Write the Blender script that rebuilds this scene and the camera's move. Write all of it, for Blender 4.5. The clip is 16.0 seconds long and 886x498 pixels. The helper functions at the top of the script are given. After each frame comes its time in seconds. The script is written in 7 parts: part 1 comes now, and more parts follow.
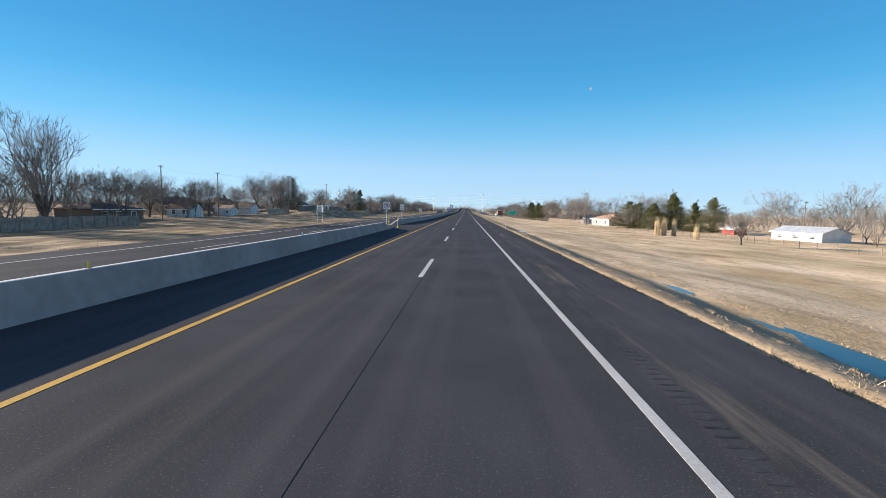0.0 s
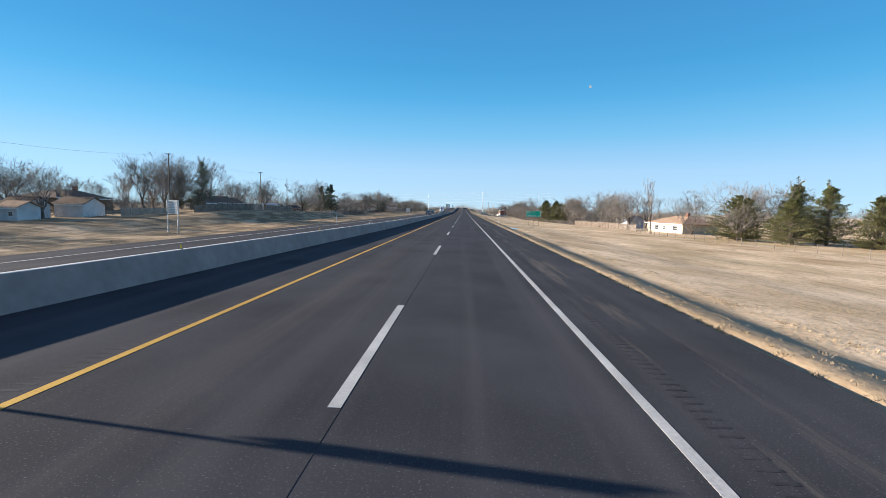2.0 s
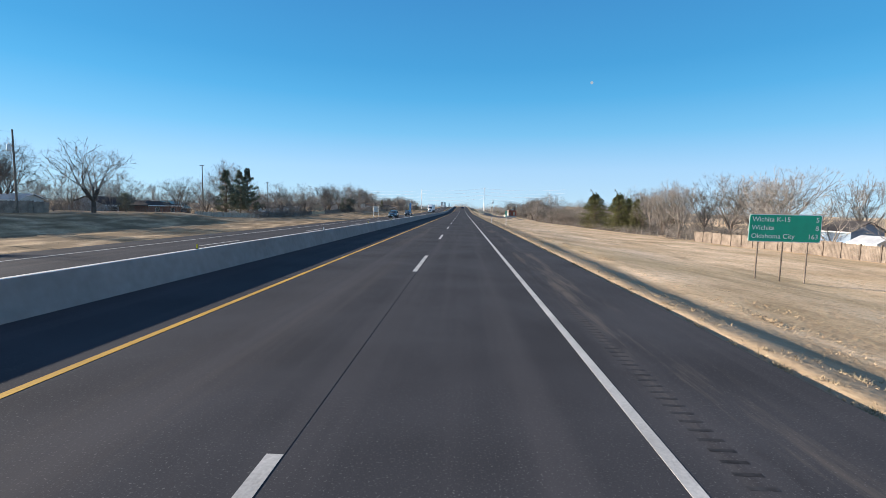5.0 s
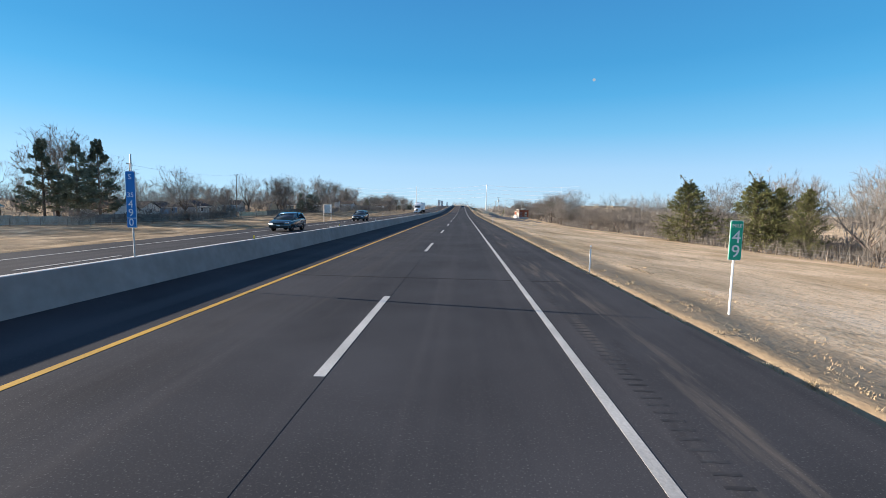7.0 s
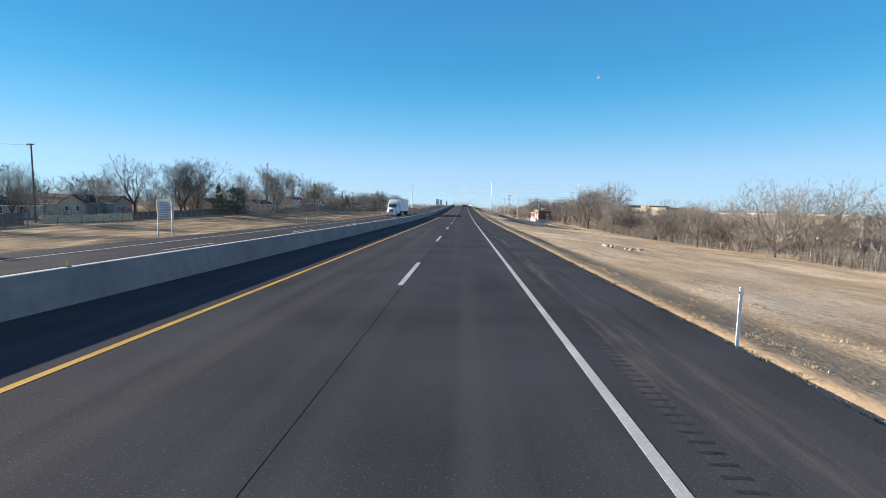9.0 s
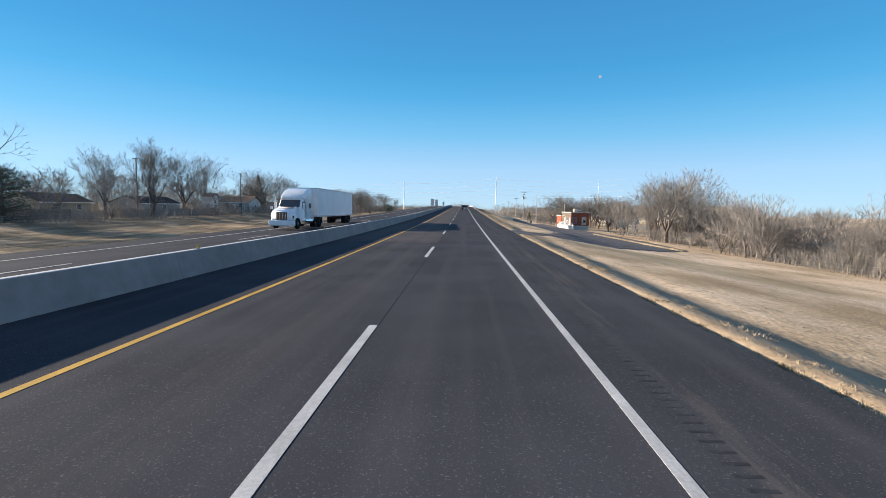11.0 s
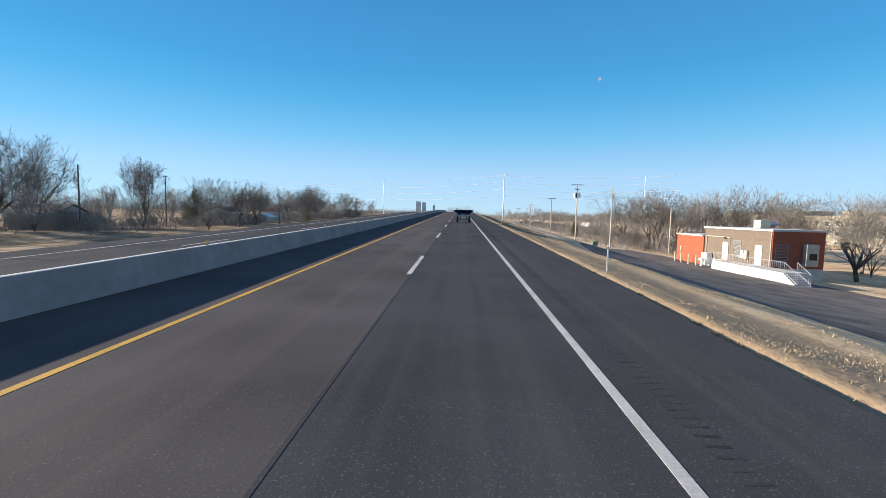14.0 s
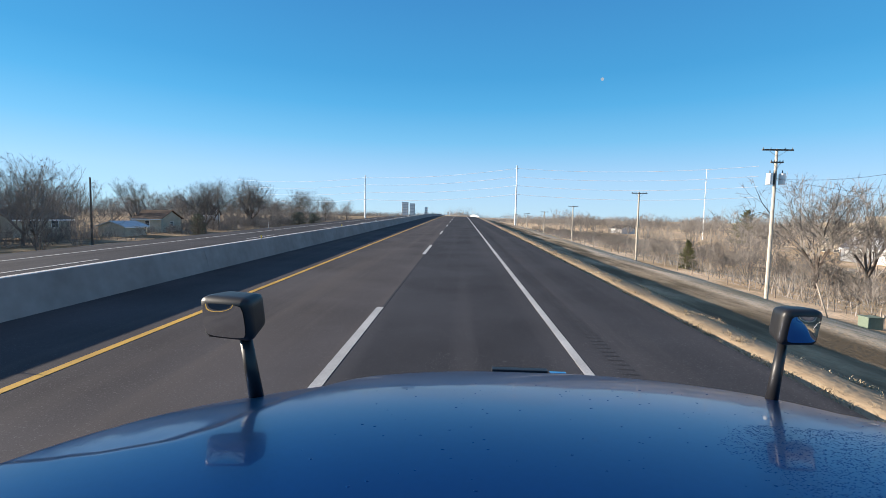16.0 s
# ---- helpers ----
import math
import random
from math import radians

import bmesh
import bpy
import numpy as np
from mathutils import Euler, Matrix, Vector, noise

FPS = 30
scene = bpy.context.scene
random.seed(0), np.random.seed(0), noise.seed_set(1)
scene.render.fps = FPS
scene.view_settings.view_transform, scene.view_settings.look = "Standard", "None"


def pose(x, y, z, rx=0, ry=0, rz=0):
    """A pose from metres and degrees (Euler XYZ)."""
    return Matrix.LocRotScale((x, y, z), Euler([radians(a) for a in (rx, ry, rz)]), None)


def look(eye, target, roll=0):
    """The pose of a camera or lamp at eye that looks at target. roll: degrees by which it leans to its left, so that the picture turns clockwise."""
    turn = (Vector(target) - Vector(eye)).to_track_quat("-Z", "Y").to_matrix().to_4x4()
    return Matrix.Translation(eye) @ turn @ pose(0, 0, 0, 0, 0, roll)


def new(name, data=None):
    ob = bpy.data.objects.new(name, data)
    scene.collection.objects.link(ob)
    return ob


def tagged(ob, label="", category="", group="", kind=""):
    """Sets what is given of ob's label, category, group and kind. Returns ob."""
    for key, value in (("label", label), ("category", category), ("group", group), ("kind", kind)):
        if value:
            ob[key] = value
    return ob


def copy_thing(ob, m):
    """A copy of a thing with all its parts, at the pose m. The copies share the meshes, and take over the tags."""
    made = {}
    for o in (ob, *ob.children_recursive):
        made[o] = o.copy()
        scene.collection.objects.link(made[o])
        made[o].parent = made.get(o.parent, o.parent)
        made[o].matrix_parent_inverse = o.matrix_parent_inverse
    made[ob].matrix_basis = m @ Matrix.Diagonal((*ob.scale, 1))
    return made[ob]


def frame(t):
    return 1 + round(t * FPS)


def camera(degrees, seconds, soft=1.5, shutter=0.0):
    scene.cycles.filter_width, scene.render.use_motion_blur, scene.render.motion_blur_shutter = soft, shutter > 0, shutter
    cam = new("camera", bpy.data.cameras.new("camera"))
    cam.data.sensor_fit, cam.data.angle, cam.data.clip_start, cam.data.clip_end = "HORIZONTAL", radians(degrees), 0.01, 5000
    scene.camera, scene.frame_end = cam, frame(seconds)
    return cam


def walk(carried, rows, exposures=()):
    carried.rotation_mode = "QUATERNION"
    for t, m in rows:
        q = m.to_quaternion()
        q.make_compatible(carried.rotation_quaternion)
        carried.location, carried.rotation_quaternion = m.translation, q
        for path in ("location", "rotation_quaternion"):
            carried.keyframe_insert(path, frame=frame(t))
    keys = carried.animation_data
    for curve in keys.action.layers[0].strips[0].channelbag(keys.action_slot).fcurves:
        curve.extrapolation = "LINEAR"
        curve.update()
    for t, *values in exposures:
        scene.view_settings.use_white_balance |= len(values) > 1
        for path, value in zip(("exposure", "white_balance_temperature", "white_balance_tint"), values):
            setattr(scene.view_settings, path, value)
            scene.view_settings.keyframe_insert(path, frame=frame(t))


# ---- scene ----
cam = camera(89.56, 16.0, soft=0.8)

# seconds, x, y, z in metres, yaw to the left, pitch up; the truck leans a little
ROWS = [
    (0.0, -0.011, -0.16, 2.290, 2.855, -5.052),
    (0.5, -0.034, 15.54, 2.290, 2.783, -5.051),
    (1.0, -0.065, 31.24, 2.290, 2.709, -5.121),
    (1.5, -0.079, 46.94, 2.290, 2.637, -5.120),
    (2.0, -0.071, 62.65, 2.290, 2.565, -5.082),
    (2.5, -0.045, 78.41, 2.290, 2.564, -5.154),
    (3.0, -0.017, 94.18, 2.290, 2.529, -5.082),
    (3.5, 0.018, 109.96, 2.290, 2.455, -5.188),
    (4.0, 0.062, 125.71, 2.290, 2.383, -5.150),
    (4.5, 0.114, 141.45, 2.290, 2.376, -5.165),
    (5.0, 0.169, 157.16, 2.290, 2.368, -5.179),
    (5.5, 0.224, 172.88, 2.290, 2.361, -5.193),
    (6.0, 0.279, 188.59, 2.290, 2.353, -5.207),
    (6.5, 0.333, 204.36, 2.290, 2.346, -5.222),
    (7.0, 0.365, 220.18, 2.290, 2.345, -5.258),
    (7.5, 0.370, 236.03, 2.290, 2.381, -5.258),
    (8.0, 0.355, 251.85, 2.290, 2.416, -5.295),
    (8.5, 0.337, 267.66, 2.290, 2.561, -5.262),
    (9.0, 0.315, 283.42, 2.290, 2.561, -5.262),
    (9.5, 0.287, 299.14, 2.290, 2.548, -5.219),
    (10.0, 0.254, 314.82, 2.290, 2.534, -5.175),
    (10.5, 0.221, 330.50, 2.290, 2.521, -5.132),
    (11.0, 0.189, 346.18, 2.293, 2.508, -5.088),
    (11.5, 0.156, 361.89, 2.332, 2.494, -5.045),
    (12.0, 0.125, 377.64, 2.415, 2.425, -4.935),
    (12.5, 0.112, 393.34, 2.543, 2.321, -4.753),
    (13.0, 0.122, 408.93, 2.715, 2.323, -4.681),
    (13.5, 0.150, 424.41, 2.932, 2.217, -4.571),
    (14.0, 0.180, 439.91, 3.193, 2.148, -4.461),
    (14.5, 0.211, 455.53, 3.476, 2.158, -4.029),
    (15.0, 0.243, 471.31, 3.759, 2.156, -4.101),
    (15.5, 0.276, 487.12, 4.042, 2.155, -4.137),
    (16.0, 0.299, 502.95, 4.325, 2.191, -4.174),
]


def ride(t, x, y, z, yaw, pitch, lean=1.2):
    a, p = radians(yaw), radians(pitch)
    ahead = Vector((-math.sin(a) * math.cos(p), math.cos(a) * math.cos(p), math.sin(p)))
    eye = Vector((x, y, z))
    return t, look(eye, eye + ahead, lean)


walk(cam, [ride(*row) for row in ROWS], [(0.0, 1.2, 6300, 10), (16.0, 1.2, 6300, 10)])

# ---------------------------------------------------------------- light
SUN_AZ = math.atan2(-1.0, 0.155)          # towards the left and a little ahead
SUN_EL = radians(14.8)
world = bpy.data.worlds.new("sky")
scene.world = world
world.use_nodes = True
wn = world.node_tree.nodes
sky = wn.new("ShaderNodeTexSky")
sky.sky_type = "NISHITA"
sky.sun_disc = False
sky.sun_elevation = SUN_EL
sky.sun_rotation = SUN_AZ
sky.air_density, sky.dust_density, sky.ozone_density = 0.7, 0.0, 1.2
wn["Background"].inputs[1].default_value = 0.0635
links = world.node_tree.links
# a crisp, dry winter sky: the tones from the pale horizon up to the deep blue overhead
around = wn.new("ShaderNodeTexCoord")
split = wn.new("ShaderNodeSeparateXYZ")
links.new(around.outputs["Generated"], split.inputs["Vector"])
tones = wn.new("ShaderNodeValToRGB")
steps = ((0.0, (4.25, 5.1, 6.5)), (0.085, (3.4, 4.85, 6.6)), (0.16, (1.65, 4.05, 6.2)), (0.23, (0.82, 3.25, 5.7)), (0.29, (0.56, 2.7, 5.15)), (0.42, (0.45, 2.1, 4.5)), (0.6, (1.0, 1.9, 3.7)), (1.0, (1.7, 1.95, 3.1)))
for k, (at, tone) in enumerate(steps):
    e = tones.color_ramp.elements[k] if k < 2 else tones.color_ramp.elements.new(at)
    e.position, e.color = at, (*[c / 7 for c in tone], 1)
links.new(split.outputs["Z"], tones.inputs["Fac"])
clear = wn.new("ShaderNodeVectorMath")
clear.operation = "SCALE"
clear.inputs["Scale"].default_value = 7.0
links.new(tones.outputs["Color"], clear.inputs[0])
blue = wn.new("ShaderNodeMix")
blue.data_type, blue.blend_type = "RGBA", "MULTIPLY"
blue.inputs["Factor"].default_value = 1.0
blue.inputs["B"].default_value = (0.36, 1.0, 1.2, 1)
links.new(sky.outputs[0], blue.inputs["A"])
both_skies = wn.new("ShaderNodeMix")
both_skies.data_type = "RGBA"
both_skies.inputs["Factor"].default_value = 0.8
links.new(blue.outputs["Result"], both_skies.inputs["A"])
links.new(clear.outputs[0], both_skies.inputs["B"])
links.new(both_skies.outputs["Result"], wn["Background"].inputs[0])
sun_data = bpy.data.lights.new("sun", "SUN")
sun_data.energy, sun_data.angle, sun_data.color = 5.0, radians(0.53), (1.0, 0.86, 0.70)
sun = new("sun", sun_data)
to_sun = Vector((math.sin(SUN_AZ) * math.cos(SUN_EL), math.cos(SUN_AZ) * math.cos(SUN_EL), math.sin(SUN_EL)))
sun.matrix_world = look(to_sun * 50, (0, 0, 0))

# ---------------------------------------------------------------- materials


def mat(name, base, rough=0.8, metal=0.0, var=0.25, scale=1.5, fine=30.0, bump=0.15, depth=0.01, tint=None, coat=0.0, random=0.0):
    """Base colour broken up at a broad and a fine scale, with relief from the fine one."""
    m = bpy.data.materials.new(name)
    m.use_nodes = True
    nt = m.node_tree
    p = nt.nodes["Principled BSDF"]
    p.inputs["Roughness"].default_value = rough
    p.inputs["Metallic"].default_value = metal
    p.inputs["Coat Weight"].default_value = coat
    if rough > 0.74:
        p.inputs["Specular IOR Level"].default_value = 0.12
    tc = nt.nodes.new("ShaderNodeTexCoord")
    big = nt.nodes.new("ShaderNodeTexNoise")
    big.inputs["Scale"].default_value, big.inputs["Detail"].default_value = scale, 4.0
    small = nt.nodes.new("ShaderNodeTexNoise")
    small.inputs["Scale"].default_value, small.inputs["Detail"].default_value = fine, 3.0
    nt.links.new(tc.outputs["Object"], big.inputs["Vector"])
    nt.links.new(tc.outputs["Object"], small.inputs["Vector"])
    ramp = nt.nodes.new("ShaderNodeValToRGB")
    lo = [c * (1 - var) for c in base]
    hi = [min(1.0, c * (1 + var)) for c in (tint or base)]
    ramp.color_ramp.elements[0].position, ramp.color_ramp.elements[1].position = 0.3, 0.7
    ramp.color_ramp.elements[0].color, ramp.color_ramp.elements[1].color = (*lo, 1), (*hi, 1)
    nt.links.new(big.outputs["Fac"], ramp.inputs["Fac"])
    mix = nt.nodes.new("ShaderNodeMix")
    mix.data_type, mix.blend_type = "RGBA", "OVERLAY"
    mix.inputs["Factor"].default_value = min(0.9, var * 1.6)
    nt.links.new(ramp.outputs["Color"], mix.inputs["A"])
    nt.links.new(small.outputs["Fac"], mix.inputs["B"])
    out = mix.outputs["Result"]
    if random:
        info = nt.nodes.new("ShaderNodeObjectInfo")
        rng = nt.nodes.new("ShaderNodeMapRange")
        rng.inputs["To Min"].default_value, rng.inputs["To Max"].default_value = 1 - random, 1 + random
        nt.links.new(info.outputs["Random"], rng.inputs["Value"])
        hsv = nt.nodes.new("ShaderNodeHueSaturation")
        nt.links.new(rng.outputs["Result"], hsv.inputs["Value"])
        nt.links.new(out, hsv.inputs["Color"])
        out = hsv.outputs["Color"]
    nt.links.new(out, p.inputs["Base Color"])
    if bump:
        b = nt.nodes.new("ShaderNodeBump")
        b.inputs["Strength"].default_value, b.inputs["Distance"].default_value = bump, depth
        nt.links.new(small.outputs["Fac"], b.inputs["Height"])
        nt.links.new(b.outputs["Normal"], p.inputs["Normal"])
    return m


def glass_dark(name, base=(0.02, 0.025, 0.03)):
    return mat(name, base, rough=0.06, var=0.1, bump=0.0)


def asphalt_mat(name, base, worn):
    """Asphalt with wheel tracks along the road, long streaks, patches and stone grain."""
    m = mat(name, base, rough=0.9, var=0.2, scale=0.35, fine=75.0, bump=0.25, depth=0.006)
    nt = m.node_tree
    p = nt.nodes["Principled BSDF"]
    old = p.inputs["Base Color"].links[0].from_socket
    tc = next(n for n in nt.nodes if n.type == "TEX_COORD")
    mp = nt.nodes.new("ShaderNodeMapping")
    mp.inputs["Scale"].default_value = (1.3, 0.02, 1.0)
    nt.links.new(tc.outputs["Object"], mp.inputs["Vector"])
    streak = nt.nodes.new("ShaderNodeTexNoise")
    streak.inputs["Scale"].default_value, streak.inputs["Detail"].default_value = 1.0, 5.0
    nt.links.new(mp.outputs["Vector"], streak.inputs["Vector"])
    r = nt.nodes.new("ShaderNodeMapRange")
    r.inputs["From Min"].default_value, r.inputs["From Max"].default_value = 0.48, 0.72
    nt.links.new(streak.outputs["Fac"], r.inputs["Value"])
    mix = nt.nodes.new("ShaderNodeMix")
    mix.data_type = "RGBA"
    mix.inputs["B"].default_value = (*worn, 1)
    fac = nt.nodes.new("ShaderNodeMath")
    fac.operation = "MULTIPLY"
    fac.inputs[1].default_value = 0.75
    nt.links.new(r.outputs["Result"], fac.inputs[0])
    nt.links.new(fac.outputs[0], mix.inputs["Factor"])
    nt.links.new(old, mix.inputs["A"])
    # pale dust blown along the shoulder and brown wear in the passing lane
    last = mix.outputs["Result"]
    xyz = nt.nodes.new("ShaderNodeSeparateXYZ")
    nt.links.new(tc.outputs["Object"], xyz.inputs["Vector"])
    for centre, half, stretch, lo, hi, col, amount in ((3.3, 0.85, (1.5, 0.11, 1), 0.5, 0.64, (0.135, 0.118, 0.103), 0.72), (-3.3, 1.3, (0.9, 0.03, 1), 0.45, 0.75, (0.14, 0.115, 0.095), 0.3),
                                                       (2.9, 0.6, (2.0, 0.6, 1), 0.52, 0.66, (0.04, 0.04, 0.044), 0.6)):
        off = nt.nodes.new("ShaderNodeMath")
        off.operation = "SUBTRACT"
        off.inputs[1].default_value = centre
        nt.links.new(xyz.outputs["X"], off.inputs[0])
        away = nt.nodes.new("ShaderNodeMath")
        away.operation = "ABSOLUTE"
        nt.links.new(off.outputs[0], away.inputs[0])
        band = nt.nodes.new("ShaderNodeMapRange")
        band.interpolation_type = "SMOOTHSTEP"
        band.inputs["From Min"].default_value, band.inputs["From Max"].default_value, band.inputs["To Max"].default_value = half, half * 0.3, amount
        nt.links.new(away.outputs[0], band.inputs["Value"])
        place = nt.nodes.new("ShaderNodeMapping")
        place.inputs["Scale"].default_value = stretch
        nt.links.new(tc.outputs["Object"], place.inputs["Vector"])
        spots = nt.nodes.new("ShaderNodeTexNoise")
        spots.inputs["Scale"].default_value, spots.inputs["Detail"].default_value, spots.inputs["Roughness"].default_value = 1.4, 8.0, 0.65
        nt.links.new(place.outputs["Vector"], spots.inputs["Vector"])
        cut = nt.nodes.new("ShaderNodeMapRange")
        cut.inputs["From Min"].default_value, cut.inputs["From Max"].default_value = lo, hi
        nt.links.new(spots.outputs["Fac"], cut.inputs["Value"])
        both = nt.nodes.new("ShaderNodeMath")
        both.operation = "MULTIPLY"
        nt.links.new(band.outputs["Result"], both.inputs[0])
        nt.links.new(cut.outputs["Result"], both.inputs[1])
        swept = nt.nodes.new("ShaderNodeMapRange")
        swept.inputs["From Min"].default_value, swept.inputs["From Max"].default_value = 330, 400
        swept.inputs["To Min"].default_value, swept.inputs["To Max"].default_value = 1.0, 0.12 if centre > 0 else 1.0
        nt.links.new(xyz.outputs["Y"], swept.inputs["Value"])
        kept = nt.nodes.new("ShaderNodeMath")
        kept.operation = "MULTIPLY"
        nt.links.new(both.outputs[0], kept.inputs[0])
        nt.links.new(swept.outputs["Result"], kept.inputs[1])
        layer = nt.nodes.new("ShaderNodeMix")
        layer.data_type = "RGBA"
        layer.inputs["B"].default_value = (*col, 1)
        nt.links.new(kept.outputs[0], layer.inputs["Factor"])
        nt.links.new(last, layer.inputs["A"])
        last = layer.outputs["Result"]
    # pale stones showing in the binder
    chips = nt.nodes.new("ShaderNodeTexNoise")
    chips.inputs["Scale"].default_value, chips.inputs["Detail"].default_value = 42.0, 2.0
    nt.links.new(tc.outputs["Object"], chips.inputs["Vector"])
    shown = nt.nodes.new("ShaderNodeMapRange")
    shown.inputs["From Min"].default_value, shown.inputs["From Max"].default_value, shown.inputs["To Max"].default_value = 0.6, 0.74, 0.6
    nt.links.new(chips.outputs["Fac"], shown.inputs["Value"])
    stones = nt.nodes.new("ShaderNodeMix")
    stones.data_type = "RGBA"
    stones.inputs["B"].default_value = (0.17, 0.165, 0.165, 1)
    nt.links.new(shown.outputs["Result"], stones.inputs["Factor"])
    nt.links.new(last, stones.inputs["A"])
    nt.links.new(stones.outputs["Result"], p.inputs["Base Color"])
    p.inputs["Specular IOR Level"].default_value = 0.04
    return m


def grass_mat():
    """Winter grass: straw, with greener and browner patches and bare soil in the ditches."""
    m = mat("dry_grass", (0.66, 0.452, 0.246), rough=0.95, var=0.22, scale=0.12, fine=7.0, bump=0.4, depth=0.06, tint=(0.8, 0.6, 0.4))
    nt = m.node_tree
    p = nt.nodes["Principled BSDF"]
    tc = next(n for n in nt.nodes if n.type == "TEX_COORD")
    last = p.inputs["Base Color"].links[0].from_socket
    for sc, stretch, lo, hi, col, amount in ((0.35, (1, 0.35, 1), 0.55, 0.7, (0.24, 0.165, 0.09), 0.6), (0.06, (1, 0.5, 1), 0.5, 0.75, (0.33, 0.27, 0.13), 0.55),
                                             (1.1, (1, 0.4, 1), 0.52, 0.66, (0.32, 0.22, 0.12), 0.3), (2.2, (1, 1, 1), 0.52, 0.68, (0.3, 0.205, 0.11), 0.45), (6.0, (1, 1, 1), 0.5, 0.66, (0.34, 0.24, 0.135), 0.35)):
        mp = nt.nodes.new("ShaderNodeMapping")
        mp.inputs["Scale"].default_value = stretch
        n = nt.nodes.new("ShaderNodeTexNoise")
        n.inputs["Scale"].default_value, n.inputs["Detail"].default_value = sc, 6.0
        r = nt.nodes.new("ShaderNodeMapRange")
        r.inputs["From Min"].default_value, r.inputs["From Max"].default_value, r.inputs["To Max"].default_value = lo, hi, amount
        mix = nt.nodes.new("ShaderNodeMix")
        mix.data_type = "RGBA"
        mix.inputs["B"].default_value = (*col, 1)
        nt.links.new(tc.outputs["Object"], mp.inputs["Vector"])
        nt.links.new(mp.outputs["Vector"], n.inputs["Vector"])
        nt.links.new(n.outputs["Fac"], r.inputs["Value"])
        nt.links.new(r.outputs["Result"], mix.inputs["Factor"])
        nt.links.new(last, mix.inputs["A"])
        last = mix.outputs["Result"]
    # the ground beyond the far carriageway is browner, with more bare soil
    xyz = nt.nodes.new("ShaderNodeSeparateXYZ")
    nt.links.new(tc.outputs["Object"], xyz.inputs["Vector"])
    side = nt.nodes.new("ShaderNodeMapRange")
    side.inputs["From Min"].default_value, side.inputs["From Max"].default_value, side.inputs["To Max"].default_value = -20.5, -21.5, 0.72
    nt.links.new(xyz.outputs["X"], side.inputs["Value"])
    soil_and_shade = nt.nodes.new("ShaderNodeMix")
    soil_and_shade.data_type = "RGBA"
    soil_and_shade.inputs["B"].default_value = (0.15, 0.108, 0.062, 1)
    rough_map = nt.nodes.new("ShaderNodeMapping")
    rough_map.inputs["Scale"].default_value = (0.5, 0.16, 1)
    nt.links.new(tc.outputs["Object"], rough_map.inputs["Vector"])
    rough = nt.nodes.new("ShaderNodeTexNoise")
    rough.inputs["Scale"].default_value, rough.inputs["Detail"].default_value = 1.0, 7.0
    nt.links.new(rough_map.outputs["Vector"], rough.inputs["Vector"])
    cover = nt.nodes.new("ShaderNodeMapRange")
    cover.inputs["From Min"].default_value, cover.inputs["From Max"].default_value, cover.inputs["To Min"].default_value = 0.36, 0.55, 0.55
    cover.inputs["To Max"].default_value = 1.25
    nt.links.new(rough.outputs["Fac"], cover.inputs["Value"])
    # bare dark soil on the cut bank of the ramp, deepened to paint the bank's shade
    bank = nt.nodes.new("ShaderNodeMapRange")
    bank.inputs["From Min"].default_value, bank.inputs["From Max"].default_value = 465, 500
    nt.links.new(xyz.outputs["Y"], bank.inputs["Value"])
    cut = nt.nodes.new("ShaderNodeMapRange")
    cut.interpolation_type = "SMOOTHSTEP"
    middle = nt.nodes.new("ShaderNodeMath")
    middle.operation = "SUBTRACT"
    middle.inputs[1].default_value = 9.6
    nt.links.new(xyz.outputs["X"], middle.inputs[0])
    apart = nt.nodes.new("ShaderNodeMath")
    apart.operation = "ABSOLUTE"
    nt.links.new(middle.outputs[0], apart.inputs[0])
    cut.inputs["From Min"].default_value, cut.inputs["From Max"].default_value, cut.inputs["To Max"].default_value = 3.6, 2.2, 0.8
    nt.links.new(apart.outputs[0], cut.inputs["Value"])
    # how strongly the bank's soil and painted shade cover the grass
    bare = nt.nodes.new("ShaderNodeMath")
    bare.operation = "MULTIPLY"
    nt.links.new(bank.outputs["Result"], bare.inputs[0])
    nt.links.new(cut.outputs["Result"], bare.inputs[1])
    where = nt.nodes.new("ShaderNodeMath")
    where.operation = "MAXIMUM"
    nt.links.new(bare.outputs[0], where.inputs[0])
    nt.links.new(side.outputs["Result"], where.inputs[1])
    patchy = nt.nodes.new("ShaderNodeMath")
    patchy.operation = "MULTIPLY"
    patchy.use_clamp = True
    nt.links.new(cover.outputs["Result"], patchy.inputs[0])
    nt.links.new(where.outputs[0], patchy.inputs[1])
    nt.links.new(patchy.outputs[0], soil_and_shade.inputs["Factor"])
    nt.links.new(last, soil_and_shade.inputs["A"])
    last = soil_and_shade.outputs["Result"]
    ditch = nt.nodes.new("ShaderNodeMapRange")
    ditch.interpolation_type = "SMOOTHSTEP"
    off = nt.nodes.new("ShaderNodeMath")
    off.operation = "SUBTRACT"
    off.inputs[1].default_value = 6.2
    nt.links.new(xyz.outputs["X"], off.inputs[0])
    away = nt.nodes.new("ShaderNodeMath")
    away.operation = "ABSOLUTE"
    nt.links.new(off.outputs[0], away.inputs[0])
    ditch.inputs["From Min"].default_value, ditch.inputs["From Max"].default_value, ditch.inputs["To Max"].default_value = 2.4, 1.3, 0.7
    nt.links.new(away.outputs[0], ditch.inputs["Value"])
    mud = nt.nodes.new("ShaderNodeMix")
    mud.data_type = "RGBA"
    mud.inputs["B"].default_value = (0.26, 0.195, 0.125, 1)
    nt.links.new(ditch.outputs["Result"], mud.inputs["Factor"])
    nt.links.new(last, mud.inputs["A"])
    last = mud.outputs["Result"]
